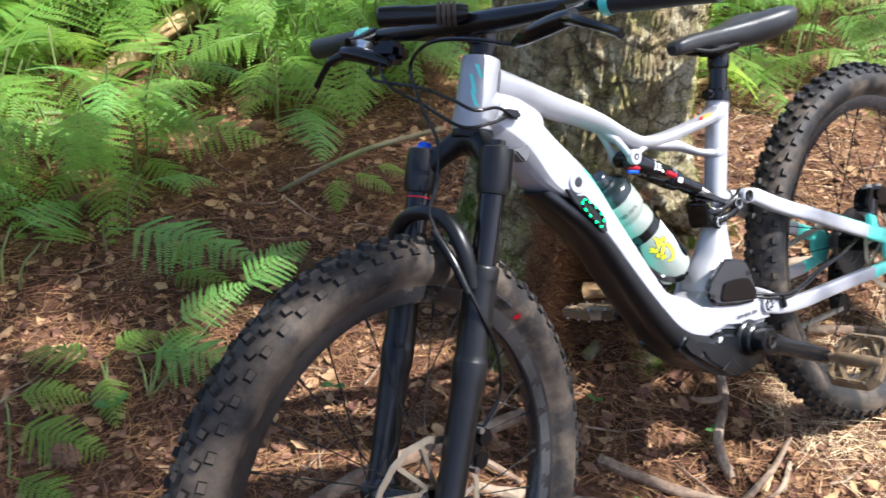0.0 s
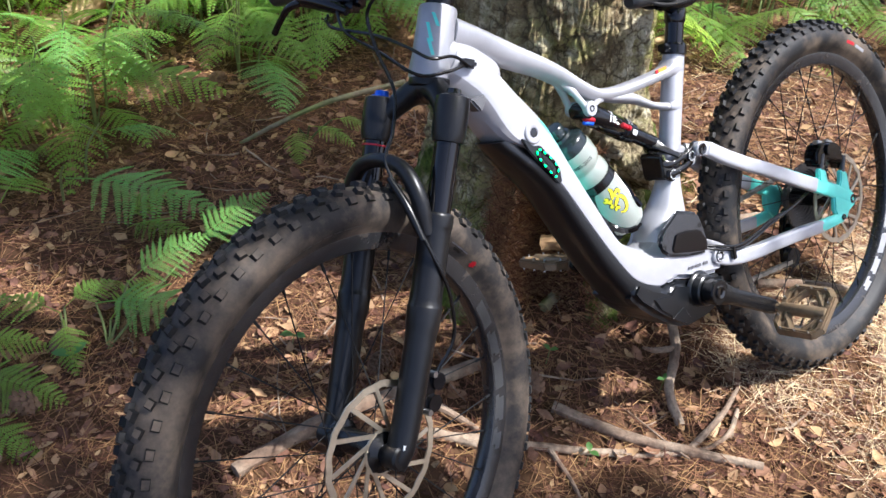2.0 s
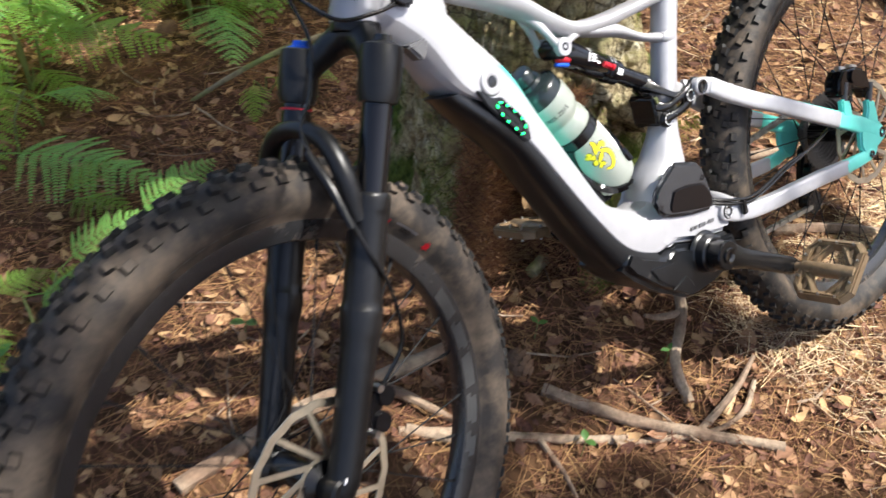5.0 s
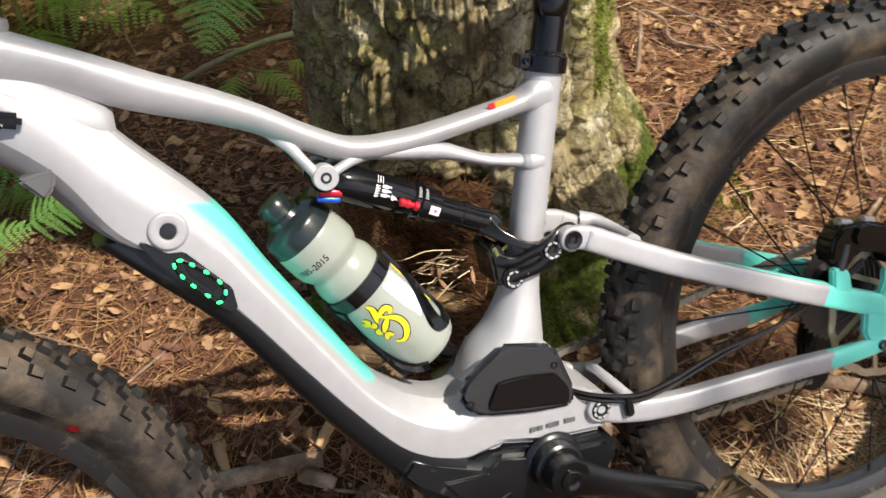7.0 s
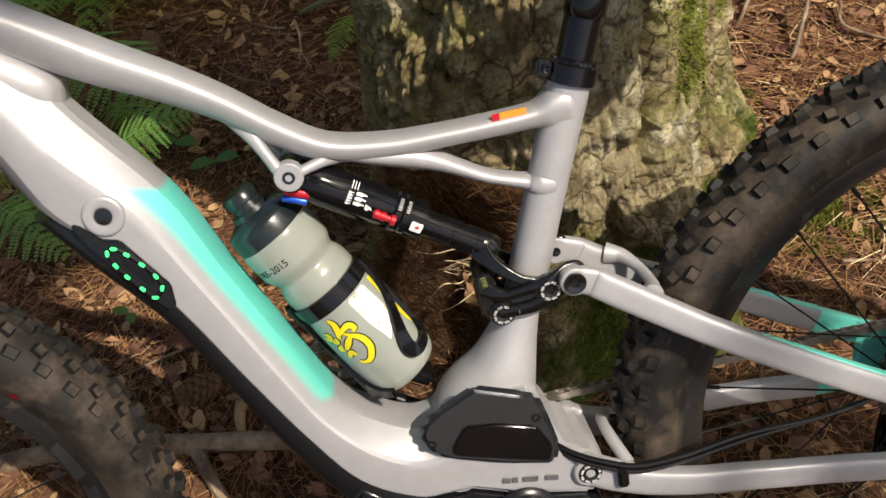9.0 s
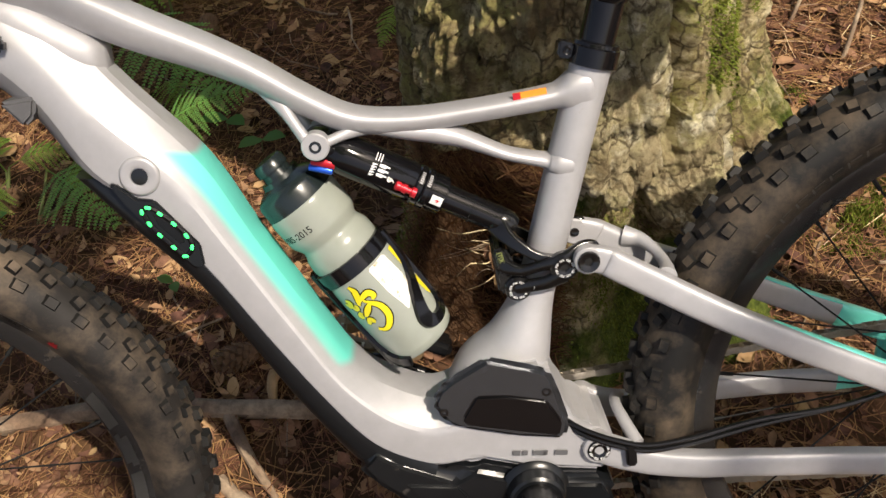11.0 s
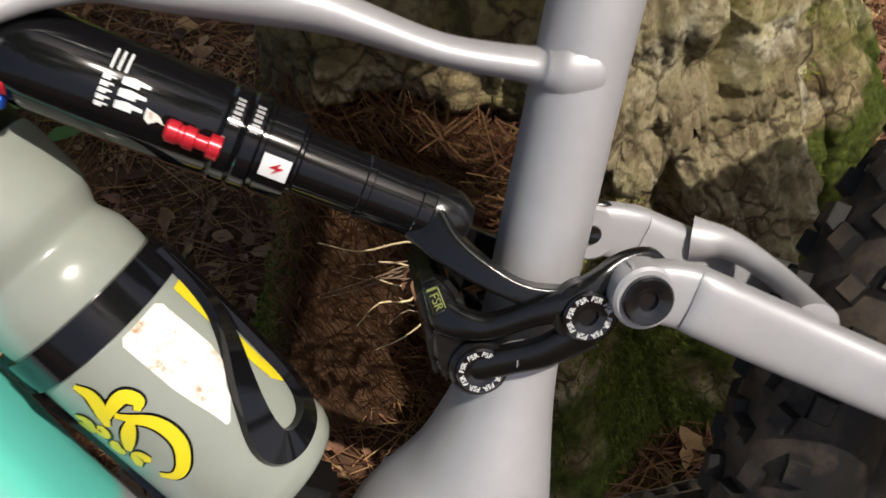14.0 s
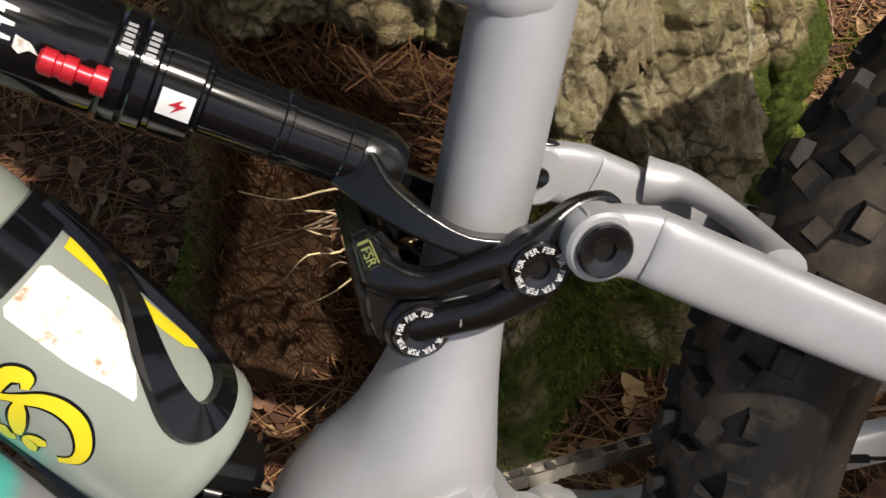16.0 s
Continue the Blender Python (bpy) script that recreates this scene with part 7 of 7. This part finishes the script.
for s in (-1, 1):
    bm = bmesh.new()
    rod(bm, (-0.022, LY * s, -0.085), (-0.024, LY * s, -0.26), 0.0172, 26)
    bm.transform(FORK)
    part("stanchion", bm, M_GLOSSBLACK, fork, "gloss black stanchion tube")
    bm = bmesh.new()
    rings = [(-0.024, -0.186, 0.0205), (-0.024, -0.190, 0.0225), (-0.024, -0.205, 0.0225), (-0.0245, -0.215, 0.0215), (-0.025, -0.300, 0.0220), (-0.025, -0.312, 0.0235), (-0.025, -0.335, 0.0230), (-0.026, -0.36, 0.0205), (-0.029, -0.47, 0.0195), (-0.033, -0.505, 0.0185), (-0.036, -0.528, 0.013)]
    hose(bm, [(x, LY * s * (1 - 0.06 * max(0, (-z - 0.36) / 0.16)), z) for x, z, r in rings], [r for x, z, r in rings], n=22, steps=3)
    lathe(bm, [(0, 0.014), (0.004, 0.017), (0.028, 0.017), (0.031, 0.014), (0.031, 0.008), (0.026, 0.0075)], (AXLE.x, 0.048 * s, AXLE.z), (AXLE.x, 1 * s, AXLE.z), 22)
    bm.transform(FORK)
    low = part("lower_leg", bm, M_FORK, fork, "matt black fork lower leg")
    if s < 0:
        bm = bmesh.new()
        box(bm, Matrix.Translation((0.002, -0.060, -0.425)) @ Matrix.Rotation(radians(10), 4, "Y"), 0.030, 0.028, 0.062, 0.006)
        rod(bm, (-0.002, -0.060, -0.40), (-0.012, -0.062, -0.375), 0.007, 12)
        rod(bm, (0.014, -0.078, -0.41), (0.014, -0.046, -0.41), 0.012, 16)
        rod(bm, (0.012, -0.078, -0.44), (0.012, -0.046, -0.44), 0.012, 16)
        bm.transform(FORK)
        part("brake_caliper", bm, M_GLOSSBLACK, fork, "black disc brake caliper")
        for z in (-0.400, -0.452):
            bm = bmesh.new()
            rod(bm, (0.000, -0.082, z), (0.000, -0.070, z), 0.0045, 10)
            bm.transform(FORK)
            part("caliper_bolt", bm, M_CHROME, fork)
        bm = bmesh.new()
        box(bm, Matrix.Translation((-0.034, -0.0815, -0.496)) @ Matrix.Rotation(radians(4), 4, "Y"), 0.020, 0.0012, 0.006, 0.0)
        bm.transform(FORK)
        part("leg_print", bm, M_WHITE, fork)
bm = bmesh.new()
hose(bm, [(-0.040, LY, -0.215), (-0.060, LY * 0.95, -0.170), (-0.070, LY * 0.6, -0.136), (-0.074, 0, -0.126), (-0.070, -LY * 0.6, -0.136), (-0.060, -LY * 0.95, -0.170), (-0.040, -LY, -0.215)], [0.012, 0.0115, 0.0105, 0.010, 0.0105, 0.0115, 0.012], n=14)
bm.transform(FORK)
part("fork_arch", bm, M_FORK, fork)
bm = bmesh.new()
lathe(bm, [(0, 0.0172), (0.0003, 0.0186), (0.0025, 0.0186), (0.0028, 0.0172)], (-0.0225, LY, -0.098), (-0.0225, LY, -1), 26)
bm.transform(FORK)
part("travel_ring", bm, M_RED, fork, "red rubber travel ring")
for s, mat, nm in ((1, M_BLUE, "fork_dial"), (-1, M_BOLT, "top_cap")):
    bm = bmesh.new()
    lathe(bm, [(0, 0.0165), (0.003, 0.015), (0.004, 0.0105), (0.010, 0.0095), (0.011, 0.006)], (-0.022, LY * s, -0.031), (-0.022, LY * s, 1), 20)
    bm.transform(FORK)
    part(nm, bm, mat, fork)
bm = bmesh.new()
rod(bm, (AXLE.x, -0.052, AXLE.z), (AXLE.x, 0.052, AXLE.z), 0.0075, 16)
bm.transform(FORK)
part("front_axle", bm, M_BOLT, fork)

# ---- handlebar and controls ----
BAR = Vector((-0.036, 0, 0.138))
bm = bmesh.new()
rod(bm, (0, 0, 0.098), (0, 0, 0.145), 0.0195, 26, soft=0.002)
side_tube(bm, [(0.006, 0, 0.120, 0.017, 0.020), (-0.016, 0, 0.130, 0.015, 0.018), (-0.036, 0, 0.138, 0.021, 0.024)], n=20)
bm.transform(FORK)
part("stem", bm, M_BLACK, bike, "short black handlebar stem")


def bar_point(y):
    """The bar's centre line: a flat clamp, a rise, then a gentle back sweep."""
    a = abs(y)
    rise = 0.004 * step(a, 0.05, 0.17) + 0.012 * max(0, a - 0.17)
    back = 0.003 * step(a, 0.04, 0.18) + 0.11 * max(0, a - 0.20)
    return (BAR.x + back, y, BAR.z + rise)


bm = bmesh.new()
ys = (-0.355, -0.30, -0.22, -0.17, -0.12, -0.07, -0.035, 0, 0.035, 0.07, 0.12, 0.17, 0.22, 0.30, 0.355)
hose(bm, [bar_point(y) for y in ys], [0.0111, 0.0111, 0.0111, 0.0111, 0.0125, 0.0155, 0.0159, 0.0159, 0.0159, 0.0155, 0.0125, 0.0111, 0.0111, 0.0111, 0.0111], n=18, steps=4)
bm.transform(FORK)
bar_ob = part("handlebar", bm, M_BLACK, bike, "black riser handlebar")
for s in (-1, 1):
    bm = bmesh.new()
    hose(bm, [bar_point(y * s) for y in (0.226, 0.27, 0.315, 0.358)], [0.0160, 0.0165, 0.0160, 0.0165], n=18, steps=5)
    bm.transform(FORK)
    part("grip", bm, M_SADDLE, bar_ob, "black rubber grip")
    bm = bmesh.new()
    hose(bm, [bar_point(y * s) for y in (0.217, 0.222, 0.228)], 0.0172, n=18, steps=2)
    bm.transform(FORK)
    part("lock_ring", bm, M_TURQ, bar_ob, "turquoise grip lock ring")
    b0 = Vector(bar_point(0.195 * s))
    bm = bmesh.new()
    hose(bm, [tuple(b0), tuple(b0 + Vector((-0.026, 0, -0.014))), tuple(b0 + Vector((-0.050, 0.0, -0.024)))], [0.015, 0.010, 0.008], n=14, steps=3)
    body = [(-0.070, -0.120, 0.090), (-0.082, -0.150, 0.094), (-0.092, -0.195, 0.100), (-0.100, -0.228, 0.102)] if s < 0 else [(-0.058, 0.125, 0.088), (-0.066, 0.150, 0.096), (-0.074, 0.185, 0.104), (-0.078, 0.210, 0.106)]
    blade = [(-0.100, -0.215, 0.100), (-0.122, -0.250, 0.088), (-0.126, -0.290, 0.074), (-0.140, -0.322, 0.060)] if s < 0 else [(-0.078, 0.200, 0.104), (-0.086, 0.225, 0.094), (-0.080, 0.250, 0.078), (-0.072, 0.272, 0.062)]
    hose(bm, body, [0.0065, 0.0110, 0.0120, 0.0100], n=14, steps=4)
    bm.transform(FORK)
    part("brake_body", bm, M_GLOSSBLACK, bar_ob, "gloss black brake lever body")
    bm = bmesh.new()
    hose(bm, blade, [0.0065, 0.0058, 0.0050, 0.0052], n=10, steps=5)
    bm.transform(FORK)
    part("brake_lever", bm, M_BLACK, bar_ob)
    if s > 0:
        bm = bmesh.new()
        box(bm, Matrix.Translation(b0 + Vector((-0.014, -0.055, -0.034))) @ Matrix.Rotation(0.3, 4, "Z"), 0.040, 0.050, 0.030, 0.009)
        hose(bm, [tuple(b0 + Vector((-0.01, -0.03, -0.04))), tuple(b0 + Vector((0.012, 0.0, -0.05))), tuple(b0 + Vector((0.016, 0.025, -0.048)))], [0.006, 0.006, 0.005], n=10, steps=3)
        bm.transform(FORK)
        part("shifter", bm, M_GLOSSBLACK, bar_ob, "black gear shifter")
        bm = bmesh.new()
        rod(bm, tuple(b0 + Vector((-0.034, -0.03, -0.03))), tuple(b0 + Vector((-0.034, 0.0, -0.022))), 0.010, 14, soft=0.002)
        bm.transform(FORK)
        part("lever_clamp", bm, M_CHROME, bar_ob, "bare metal lever clamp")

# strapped-on torch above the stem
bm = bmesh.new()
TL = (Vector((-0.128, 0.080, 0.130)), Vector((-0.060, -0.004, 0.146)))
lathe(bm, [(0, 0.0115), (0.003, 0.0140), (0.040, 0.0140), (0.046, 0.0128), (0.112, 0.0128), (0.122, 0.010)], TL[0], TL[1], 26)
bm.transform(FORK)
torch = part("torch", bm, M_BLACK, bike, "black torch strapped across the handlebar")
bm = bmesh.new()
for k in range(4):
    d = 0.080 + 0.007 * k
    lathe(bm, [(d, 0.0125), (d + 0.001, 0.0160), (d + 0.0045, 0.0160), (d + 0.0055, 0.0125)], TL[0], TL[1], 24)
bm.transform(FORK)
part("rubber_strap", bm, M_RUBBER, torch)

# cables
def fork_pt(x, y, z):
    return tuple(FORK @ Vector((x, y, z)))


PORT = (-0.384, -0.043, 0.846)
bl, br = bar_point(-0.13), bar_point(0.13)
cables = [
    [fork_pt(-0.060, 0.165, 0.085), fork_pt(-0.078, 0.130, 0.060), fork_pt(-0.066, 0.050, 0.047), fork_pt(-0.056, -0.005, 0.030), (-0.440, -0.045, 0.868), (-0.405, -0.049, 0.862), (-0.378, -0.046, 0.842)],
    [fork_pt(-0.066, 0.140, 0.090), fork_pt(-0.082, 0.095, 0.050), fork_pt(-0.068, 0.035, 0.022), (-0.462, -0.038, 0.852), (-0.420, -0.048, 0.845), PORT],
]
for k, pts in enumerate(cables):
    bm = bmesh.new()
    hose(bm, pts, 0.0024, n=8, steps=8)
    part("cable", bm, M_BLACK, bike)
bm = bmesh.new()
hose(bm, [fork_pt(-0.070, -0.115, 0.089), fork_pt(-0.100, -0.070, 0.092), fork_pt(-0.112, -0.010, 0.090), fork_pt(-0.090, 0.045, 0.070), fork_pt(-0.076, 0.030, 0.020), fork_pt(-0.060, 0.005, -0.030), fork_pt(-0.062, -0.005, -0.085), fork_pt(-0.082, -0.020, -0.130), fork_pt(-0.070, -0.055, -0.180), fork_pt(-0.045, -0.088, -0.240), fork_pt(-0.006, -0.093, -0.290), fork_pt(0.024, -0.084, -0.350), fork_pt(0.014, -0.070, -0.400)], 0.0026, n=8, steps=8)
part("brake_hose", bm, M_BLACK, bike, "black front brake hose")
bm = bmesh.new()
hose(bm, [fork_pt(-0.082, -0.030, -0.150), fork_pt(-0.070, -0.058, -0.185), fork_pt(-0.056, -0.080, -0.225)], [0.0045, 0.006, 0.0045], n=10, steps=4)
part("hose_guide", bm, M_BLACK, bike)
bm = bmesh.new()
box(bm, Matrix.Translation((-0.376, -0.040, 0.846)) @ Matrix.Rotation(radians(22), 4, "Y"), 0.026, 0.014, 0.013, 0.004)
part("cable_port", bm, M_BLACK, bike)
for off in (0.0, 0.006):
    bm = bmesh.new()
    hose(bm, [(0.036, -0.036, 0.420 + off), (0.058, -0.050, 0.4085 + off), (0.085, -0.058, 0.398 + off), (0.115, -0.062, 0.390 + off), (0.16, -0.062, 0.392 + off), (0.22, -0.058, 0.398 + off), (0.30, -0.055, 0.404), (0.37, -0.056, 0.420), (0.420, -0.062, 0.440 + off)], 0.0026, n=8, steps=6)
    part("rear_hose", bm, M_BLACK, bike)
bm = bmesh.new()
box(bm, Matrix.Translation((0.098, -0.060, 0.388)), 0.010, 0.008, 0.026, 0.002)
part("hose_clip", bm, M_BLACK, bike)
bm = bmesh.new()
plate(bm, [(0.3600, 0.4660), (0.3650, 0.4900), (0.3820, 0.5050), (0.4180, 0.4980), (0.4460, 0.4840), (0.4520, 0.4640), (0.4570, 0.4360), (0.4480, 0.4300), (0.4400, 0.4500), (0.3980, 0.4680), (0.3880, 0.4540)], -0.0790, -0.0500, 0.004, 3)
rod(bm, (0.405, -0.0835, 0.486), (0.405, -0.050, 0.486), 0.0115, 24)
caliper = part("rear_caliper", bm, M_GLOSSBLACK, bike, "black rear brake caliper")
for x, z in ((0.3725, 0.4600), (0.4440, 0.4360)):
    bm = bmesh.new()
    rod(bm, (x, -0.0765, z - 0.008), (x + 0.012, -0.0765, z + 0.022), 0.0052, 14)
    part("caliper_bolt", bm, M_DARKSTEEL, caliper)
for x, z in ((0.392, 0.503), (0.424, 0.4955)):
    bm = bmesh.new()
    box(bm, Matrix.Translation((x, -0.066, z)) @ Matrix.Rotation(radians(22), 4, "Y"), 0.020, 0.012, 0.008, 0.002)
    part("pad_pin", bm, M_CHROME, caliper)

# drivetrain on the far side
bm = bmesh.new()
rod(bm, (0.4618, 0.066, 0.3669), (0.4618, 0.016, 0.3669), 0.018, 24)
cassette = part("cassette", bm, M_DARKSTEEL, bike, "stack of steel cassette sprockets")
for k in range(11):
    r = 0.026 + 0.0046 * k
    bm = bmesh.new()
    n = 12 + 3 * k
    y = 0.060 - 0.0038 * k
    rings = [[], [], [], []]
    for q in range(n * 4):
        a = 2 * math.pi * q / (n * 4)
        ro = r if q % 4 in (1, 2) else r - 0.0038
        for ring, rr, yy in zip(rings, (ro, ro, r - 0.0125, r - 0.0125), (y - 0.0018, y, y, y - 0.0018)):
            ring.append((0.4618 + rr * math.cos(a), yy, 0.3669 + rr * math.sin(a)))
    rings_to(bm, rings, False, True)
    part("sprocket", bm, M_DARKSTEEL, cassette)
bm = bmesh.new()
rod(bm, (0.004, 0.050, 0.353), (0.004, 0.054, 0.353), 0.066, 44)
part("chainring", bm, M_BLACK, bike)
for a, b in (((0.0, 0.052, 0.413), (0.459, 0.045, 0.425)), ((0.0, 0.052, 0.278), (0.42, 0.046, 0.235))):
    bm = bmesh.new()
    a, b = Vector(a), Vector(b)
    n = int((b - a).length / 0.0127)
    for k in range(n):
        p, q = a.lerp(b, k / n), a.lerp(b, (k + 1) / n)
        w = 0.0042 if k % 2 else 0.0030
        d = (q - p)
        m = Matrix.Translation((p + q) / 2) @ d.to_track_quat("X", "Y").to_matrix().to_4x4()
        for e in (-1, 1):
            box(bm, m @ Matrix.Translation((0, 0, w * e)), 0.0150, 0.0078, 0.0011)
        rod(bm, tuple(p + Vector((0, -0.004, 0))), tuple(p + Vector((0, 0.004, 0))), 0.0036, 8)
    tagged(part("chain", bm, M_CHAIN, bike, "dull steel bicycle chain"), kind="stuff")
bm = bmesh.new()
plate(bm, [(0.445, 0.345), (0.468, 0.340), (0.452, 0.290), (0.438, 0.230), (0.418, 0.228), (0.425, 0.290)], 0.058, 0.074, 0.004)
rod(bm, (0.430, 0.044, 0.240), (0.430, 0.058, 0.240), 0.022, 22)
rod(bm, (0.445, 0.044, 0.290), (0.445, 0.058, 0.290), 0.020, 22)
part("derailleur", bm, M_BLACK, bike, "black rear derailleur")

# ---- bottle and its cage ----
B0 = Vector((-0.0810, 0.010, 0.505))
BU = Vector((-0.5, 0.035, 0.866)).normalized()
BE = Vector((0.866, 0, 0.5))


def on_bottle(d, a, r):
    """A point d up the bottle, a degrees round from the flank that faces -y towards the seat tube."""
    return B0 + BU * d + (Vector((0, -1, 0)) * math.cos(radians(a)) + BE * math.sin(radians(a))) * r


BODY = [(0.000, 0.027), (0.002, 0.0325), (0.008, 0.0357), (0.020, 0.0362), (0.096, 0.0362), (0.104, 0.0352), (0.112, 0.0346), (0.121, 0.0352), (0.130, 0.0346), (0.136, 0.0326), (0.1405, 0.0310), (0.145, 0.0326), (0.150, 0.0350), (0.156, 0.0362), (0.176, 0.0362), (0.182, 0.0352), (0.184, 0.0335)]
bottle_m = Matrix.Rotation(radians(-LEAN_ANGLE), 4, "X")
bottle = thing("drinking_bottle", "milky plastic drinking bottle with dark cap and yellow print", "bottle", bottle_m)
bm = bmesh.new()
lathe(bm, [(d, r) for d, r in smooth_path(BODY, 3)], B0, B0 + BU, 48)
part("body", bm, M_BOTTLE, bottle, "milky translucent plastic body")
bm = bmesh.new()
lathe(bm, [(0.181, 0.0335), (0.1825, 0.0352), (0.196, 0.0346), (0.200, 0.0332), (0.204, 0.0272), (0.2075, 0.0205), (0.212, 0.0190)], B0, B0 + BU, 40)
cap = part("cap", bm, M_CAP, bottle, "smoky dark screw cap")
bm = bmesh.new()
lathe(bm, [(0.209, 0.0148), (0.2175, 0.0138), (0.2185, 0.0160), (0.2255, 0.0160), (0.229, 0.0138), (0.230, 0.006)], B0, B0 + BU, 26)
part("spout", bm, M_CAP, cap)


def wrap(name, rows, mat, r, parent, lift=0.0):
    """A print on the bottle: rows of (d, a0, a1) joined into a strip."""
    bm = bmesh.new()
    n = 6
    grid = [[bm.verts.new(on_bottle(d, a0 + (a1 - a0) * k / n, r + lift)) for k in range(n + 1)] for d, a0, a1 in rows]
    for p, q in zip(grid, grid[1:]):
        for k in range(n):
            bm.faces.new((p[k], p[k + 1], q[k + 1], q[k]))
    return part(name, bm, mat, parent)


wrap("paper_sticker", [(0.0470, 29, 32), (0.0500, 28.5, 37), (0.0535, 28, 43), (0.0575, 27, 46), (0.0640, 25, 57), (0.0730, 23, 60), (0.0980, 21.5, 57), (0.1005, 25, 53)], M_PAPER, 0.0366, bottle)
wrap("yellow_stripe", [(0.036, 83, 88), (0.042, 76, 87), (0.0526, 74, 86), (0.098, 72, 84)], M_YELLOW, 0.0365, bottle)


def swirl(pts, w, mat, lift, name):
    """A curled print line on the bottle through (d, degrees) points."""
    q = smooth_path(pts, 6)
    bm = bmesh.new()
    prev = None
    for i, p in enumerate(q):
        t = np.array(q[min(i + 1, len(q) - 1)]) - np.array(q[max(i - 1, 0)])
        t = np.array((t[0], t[1] * 0.00063))
        t /= np.linalg.norm(t) + 1e-9
        ww = w * math.sin(math.pi * min(0.93, max(0.07, (i + 0.5) / len(q)))) ** 0.5
        row = [bm.verts.new(on_bottle(p[0] - t[1] * e * ww, p[1] + t[0] * e * ww / 0.00063, 0.0362 + lift)) for e in (-1, 1)]
        if prev:
            bm.faces.new((prev[0], prev[1], row[1], row[0]))
        prev = row
    return part(name, bm, mat, bottle)


SWIRLS = ([(0.0985, -18), (0.0925, -15), (0.0869, -17), (0.0820, -21), (0.0775, -25)], [(0.0805, -21), (0.0835, -9), (0.0838, 0), (0.0790, 4), (0.0762, -1)], [(0.0800, -14), (0.0745, -7), (0.0690, 0), (0.0620, 3), (0.0540, 1), (0.0470, -8), (0.0450, -18), (0.0485, -27)], [(0.0745, -9), (0.0700, -19), (0.0645, -30)], [(0.0875, -42), (0.0835, -37), (0.0800, -43), (0.0840, -48)], [(0.0795, -30), (0.0755, -34), (0.0785, -39)], [(0.0705, -32), (0.0670, -38), (0.0640, -34)], [(0.0560, -36), (0.0600, -28), (0.0560, -22)])
for line in SWIRLS:
    swirl(line, 0.0042, M_BLACK, 0.0003, "print_outline")
    swirl(line, 0.0030, M_YELLOW, 0.0006, "yellow_print")
bl = letters("1985-2015", 0.0094, 0.0001)
for v in bl.verts:
    p = on_bottle(0.1625 + v.co.y, -30 + math.degrees(v.co.x / 0.0366), 0.0364 + v.co.z)
    v.co = p
part("lettering", bl, M_BLACK, bottle)

cage = bmesh.new()
lathe(cage, [(0.1015, 0.0355), (0.1020, 0.0382), (0.1170, 0.0378), (0.1175, 0.0350)], B0, B0 + BU, 44)
cage_ob = part("bottle_cage", cage, M_GLOSSBLACK, bike, "gloss black bottle cage with a wraparound arm")


def cage_arm(rows, thick):
    """A flat arm on the bottle: rows of (d, degrees, half width in metres)."""
    bm = bmesh.new()
    q = smooth_path(rows, 4)
    rings = []
    for i, (d, a, w) in enumerate(q):
        t = np.array(q[min(i + 1, len(q) - 1)])[:2] - np.array(q[max(i - 1, 0)])[:2]
        t = np.array((t[0], t[1] * 0.00063))
        t /= np.linalg.norm(t) + 1e-9
        c, e = (-t[1], t[0])
        rings.append([on_bottle(d + c * w * u, a + e * w * u / 0.00063, 0.0364 + h) for u, h in ((-1, 0), (-0.8, thick), (0.8, thick), (1, 0))])
    rings_to(bm, rings)
    return part("cage_arm", bm, M_GLOSSBLACK, cage_ob)


cage_arm([(0.112, 92, 0.0050), (0.095, 90, 0.0045), (0.081, 84, 0.0045), (0.069, 72, 0.0048), (0.056, 57, 0.0056), (0.042, 45, 0.0066), (0.030, 39, 0.0080), (0.0230, 42, 0.0078), (0.0195, 55, 0.0058), (0.0215, 74, 0.0048), (0.032, 90, 0.0045), (0.055, 96, 0.0045), (0.085, 97, 0.0045), (0.108, 95, 0.0045)], 0.0040)
cage_arm([(0.106, -62, 0.006), (0.090, -74, 0.006), (0.06, -84, 0.006), (0.03, -70, 0.006), (0.012, -46, 0.0055), (0.004, -20, 0.0050)], 0.0035)
cage_arm([(0.12, -88, 0.006), (0.06, -92, 0.007), (0.0, -90, 0.007)], 0.006)
bm = bmesh.new()
box(bm, Matrix.Translation(B0 - BU * 0.006 + BE * 0.004) @ Matrix.Rotation(radians(30), 4, "Y"), 0.040, 0.030, 0.014, 0.004)
box(bm, Matrix.Translation(B0 - BE * 0.030 + BU * 0.02) @ Matrix.Rotation(radians(-30), 4, "Y"), 0.016, 0.024, 0.050, 0.004)
part("cage_foot", bm, M_BLACK, cage_ob)
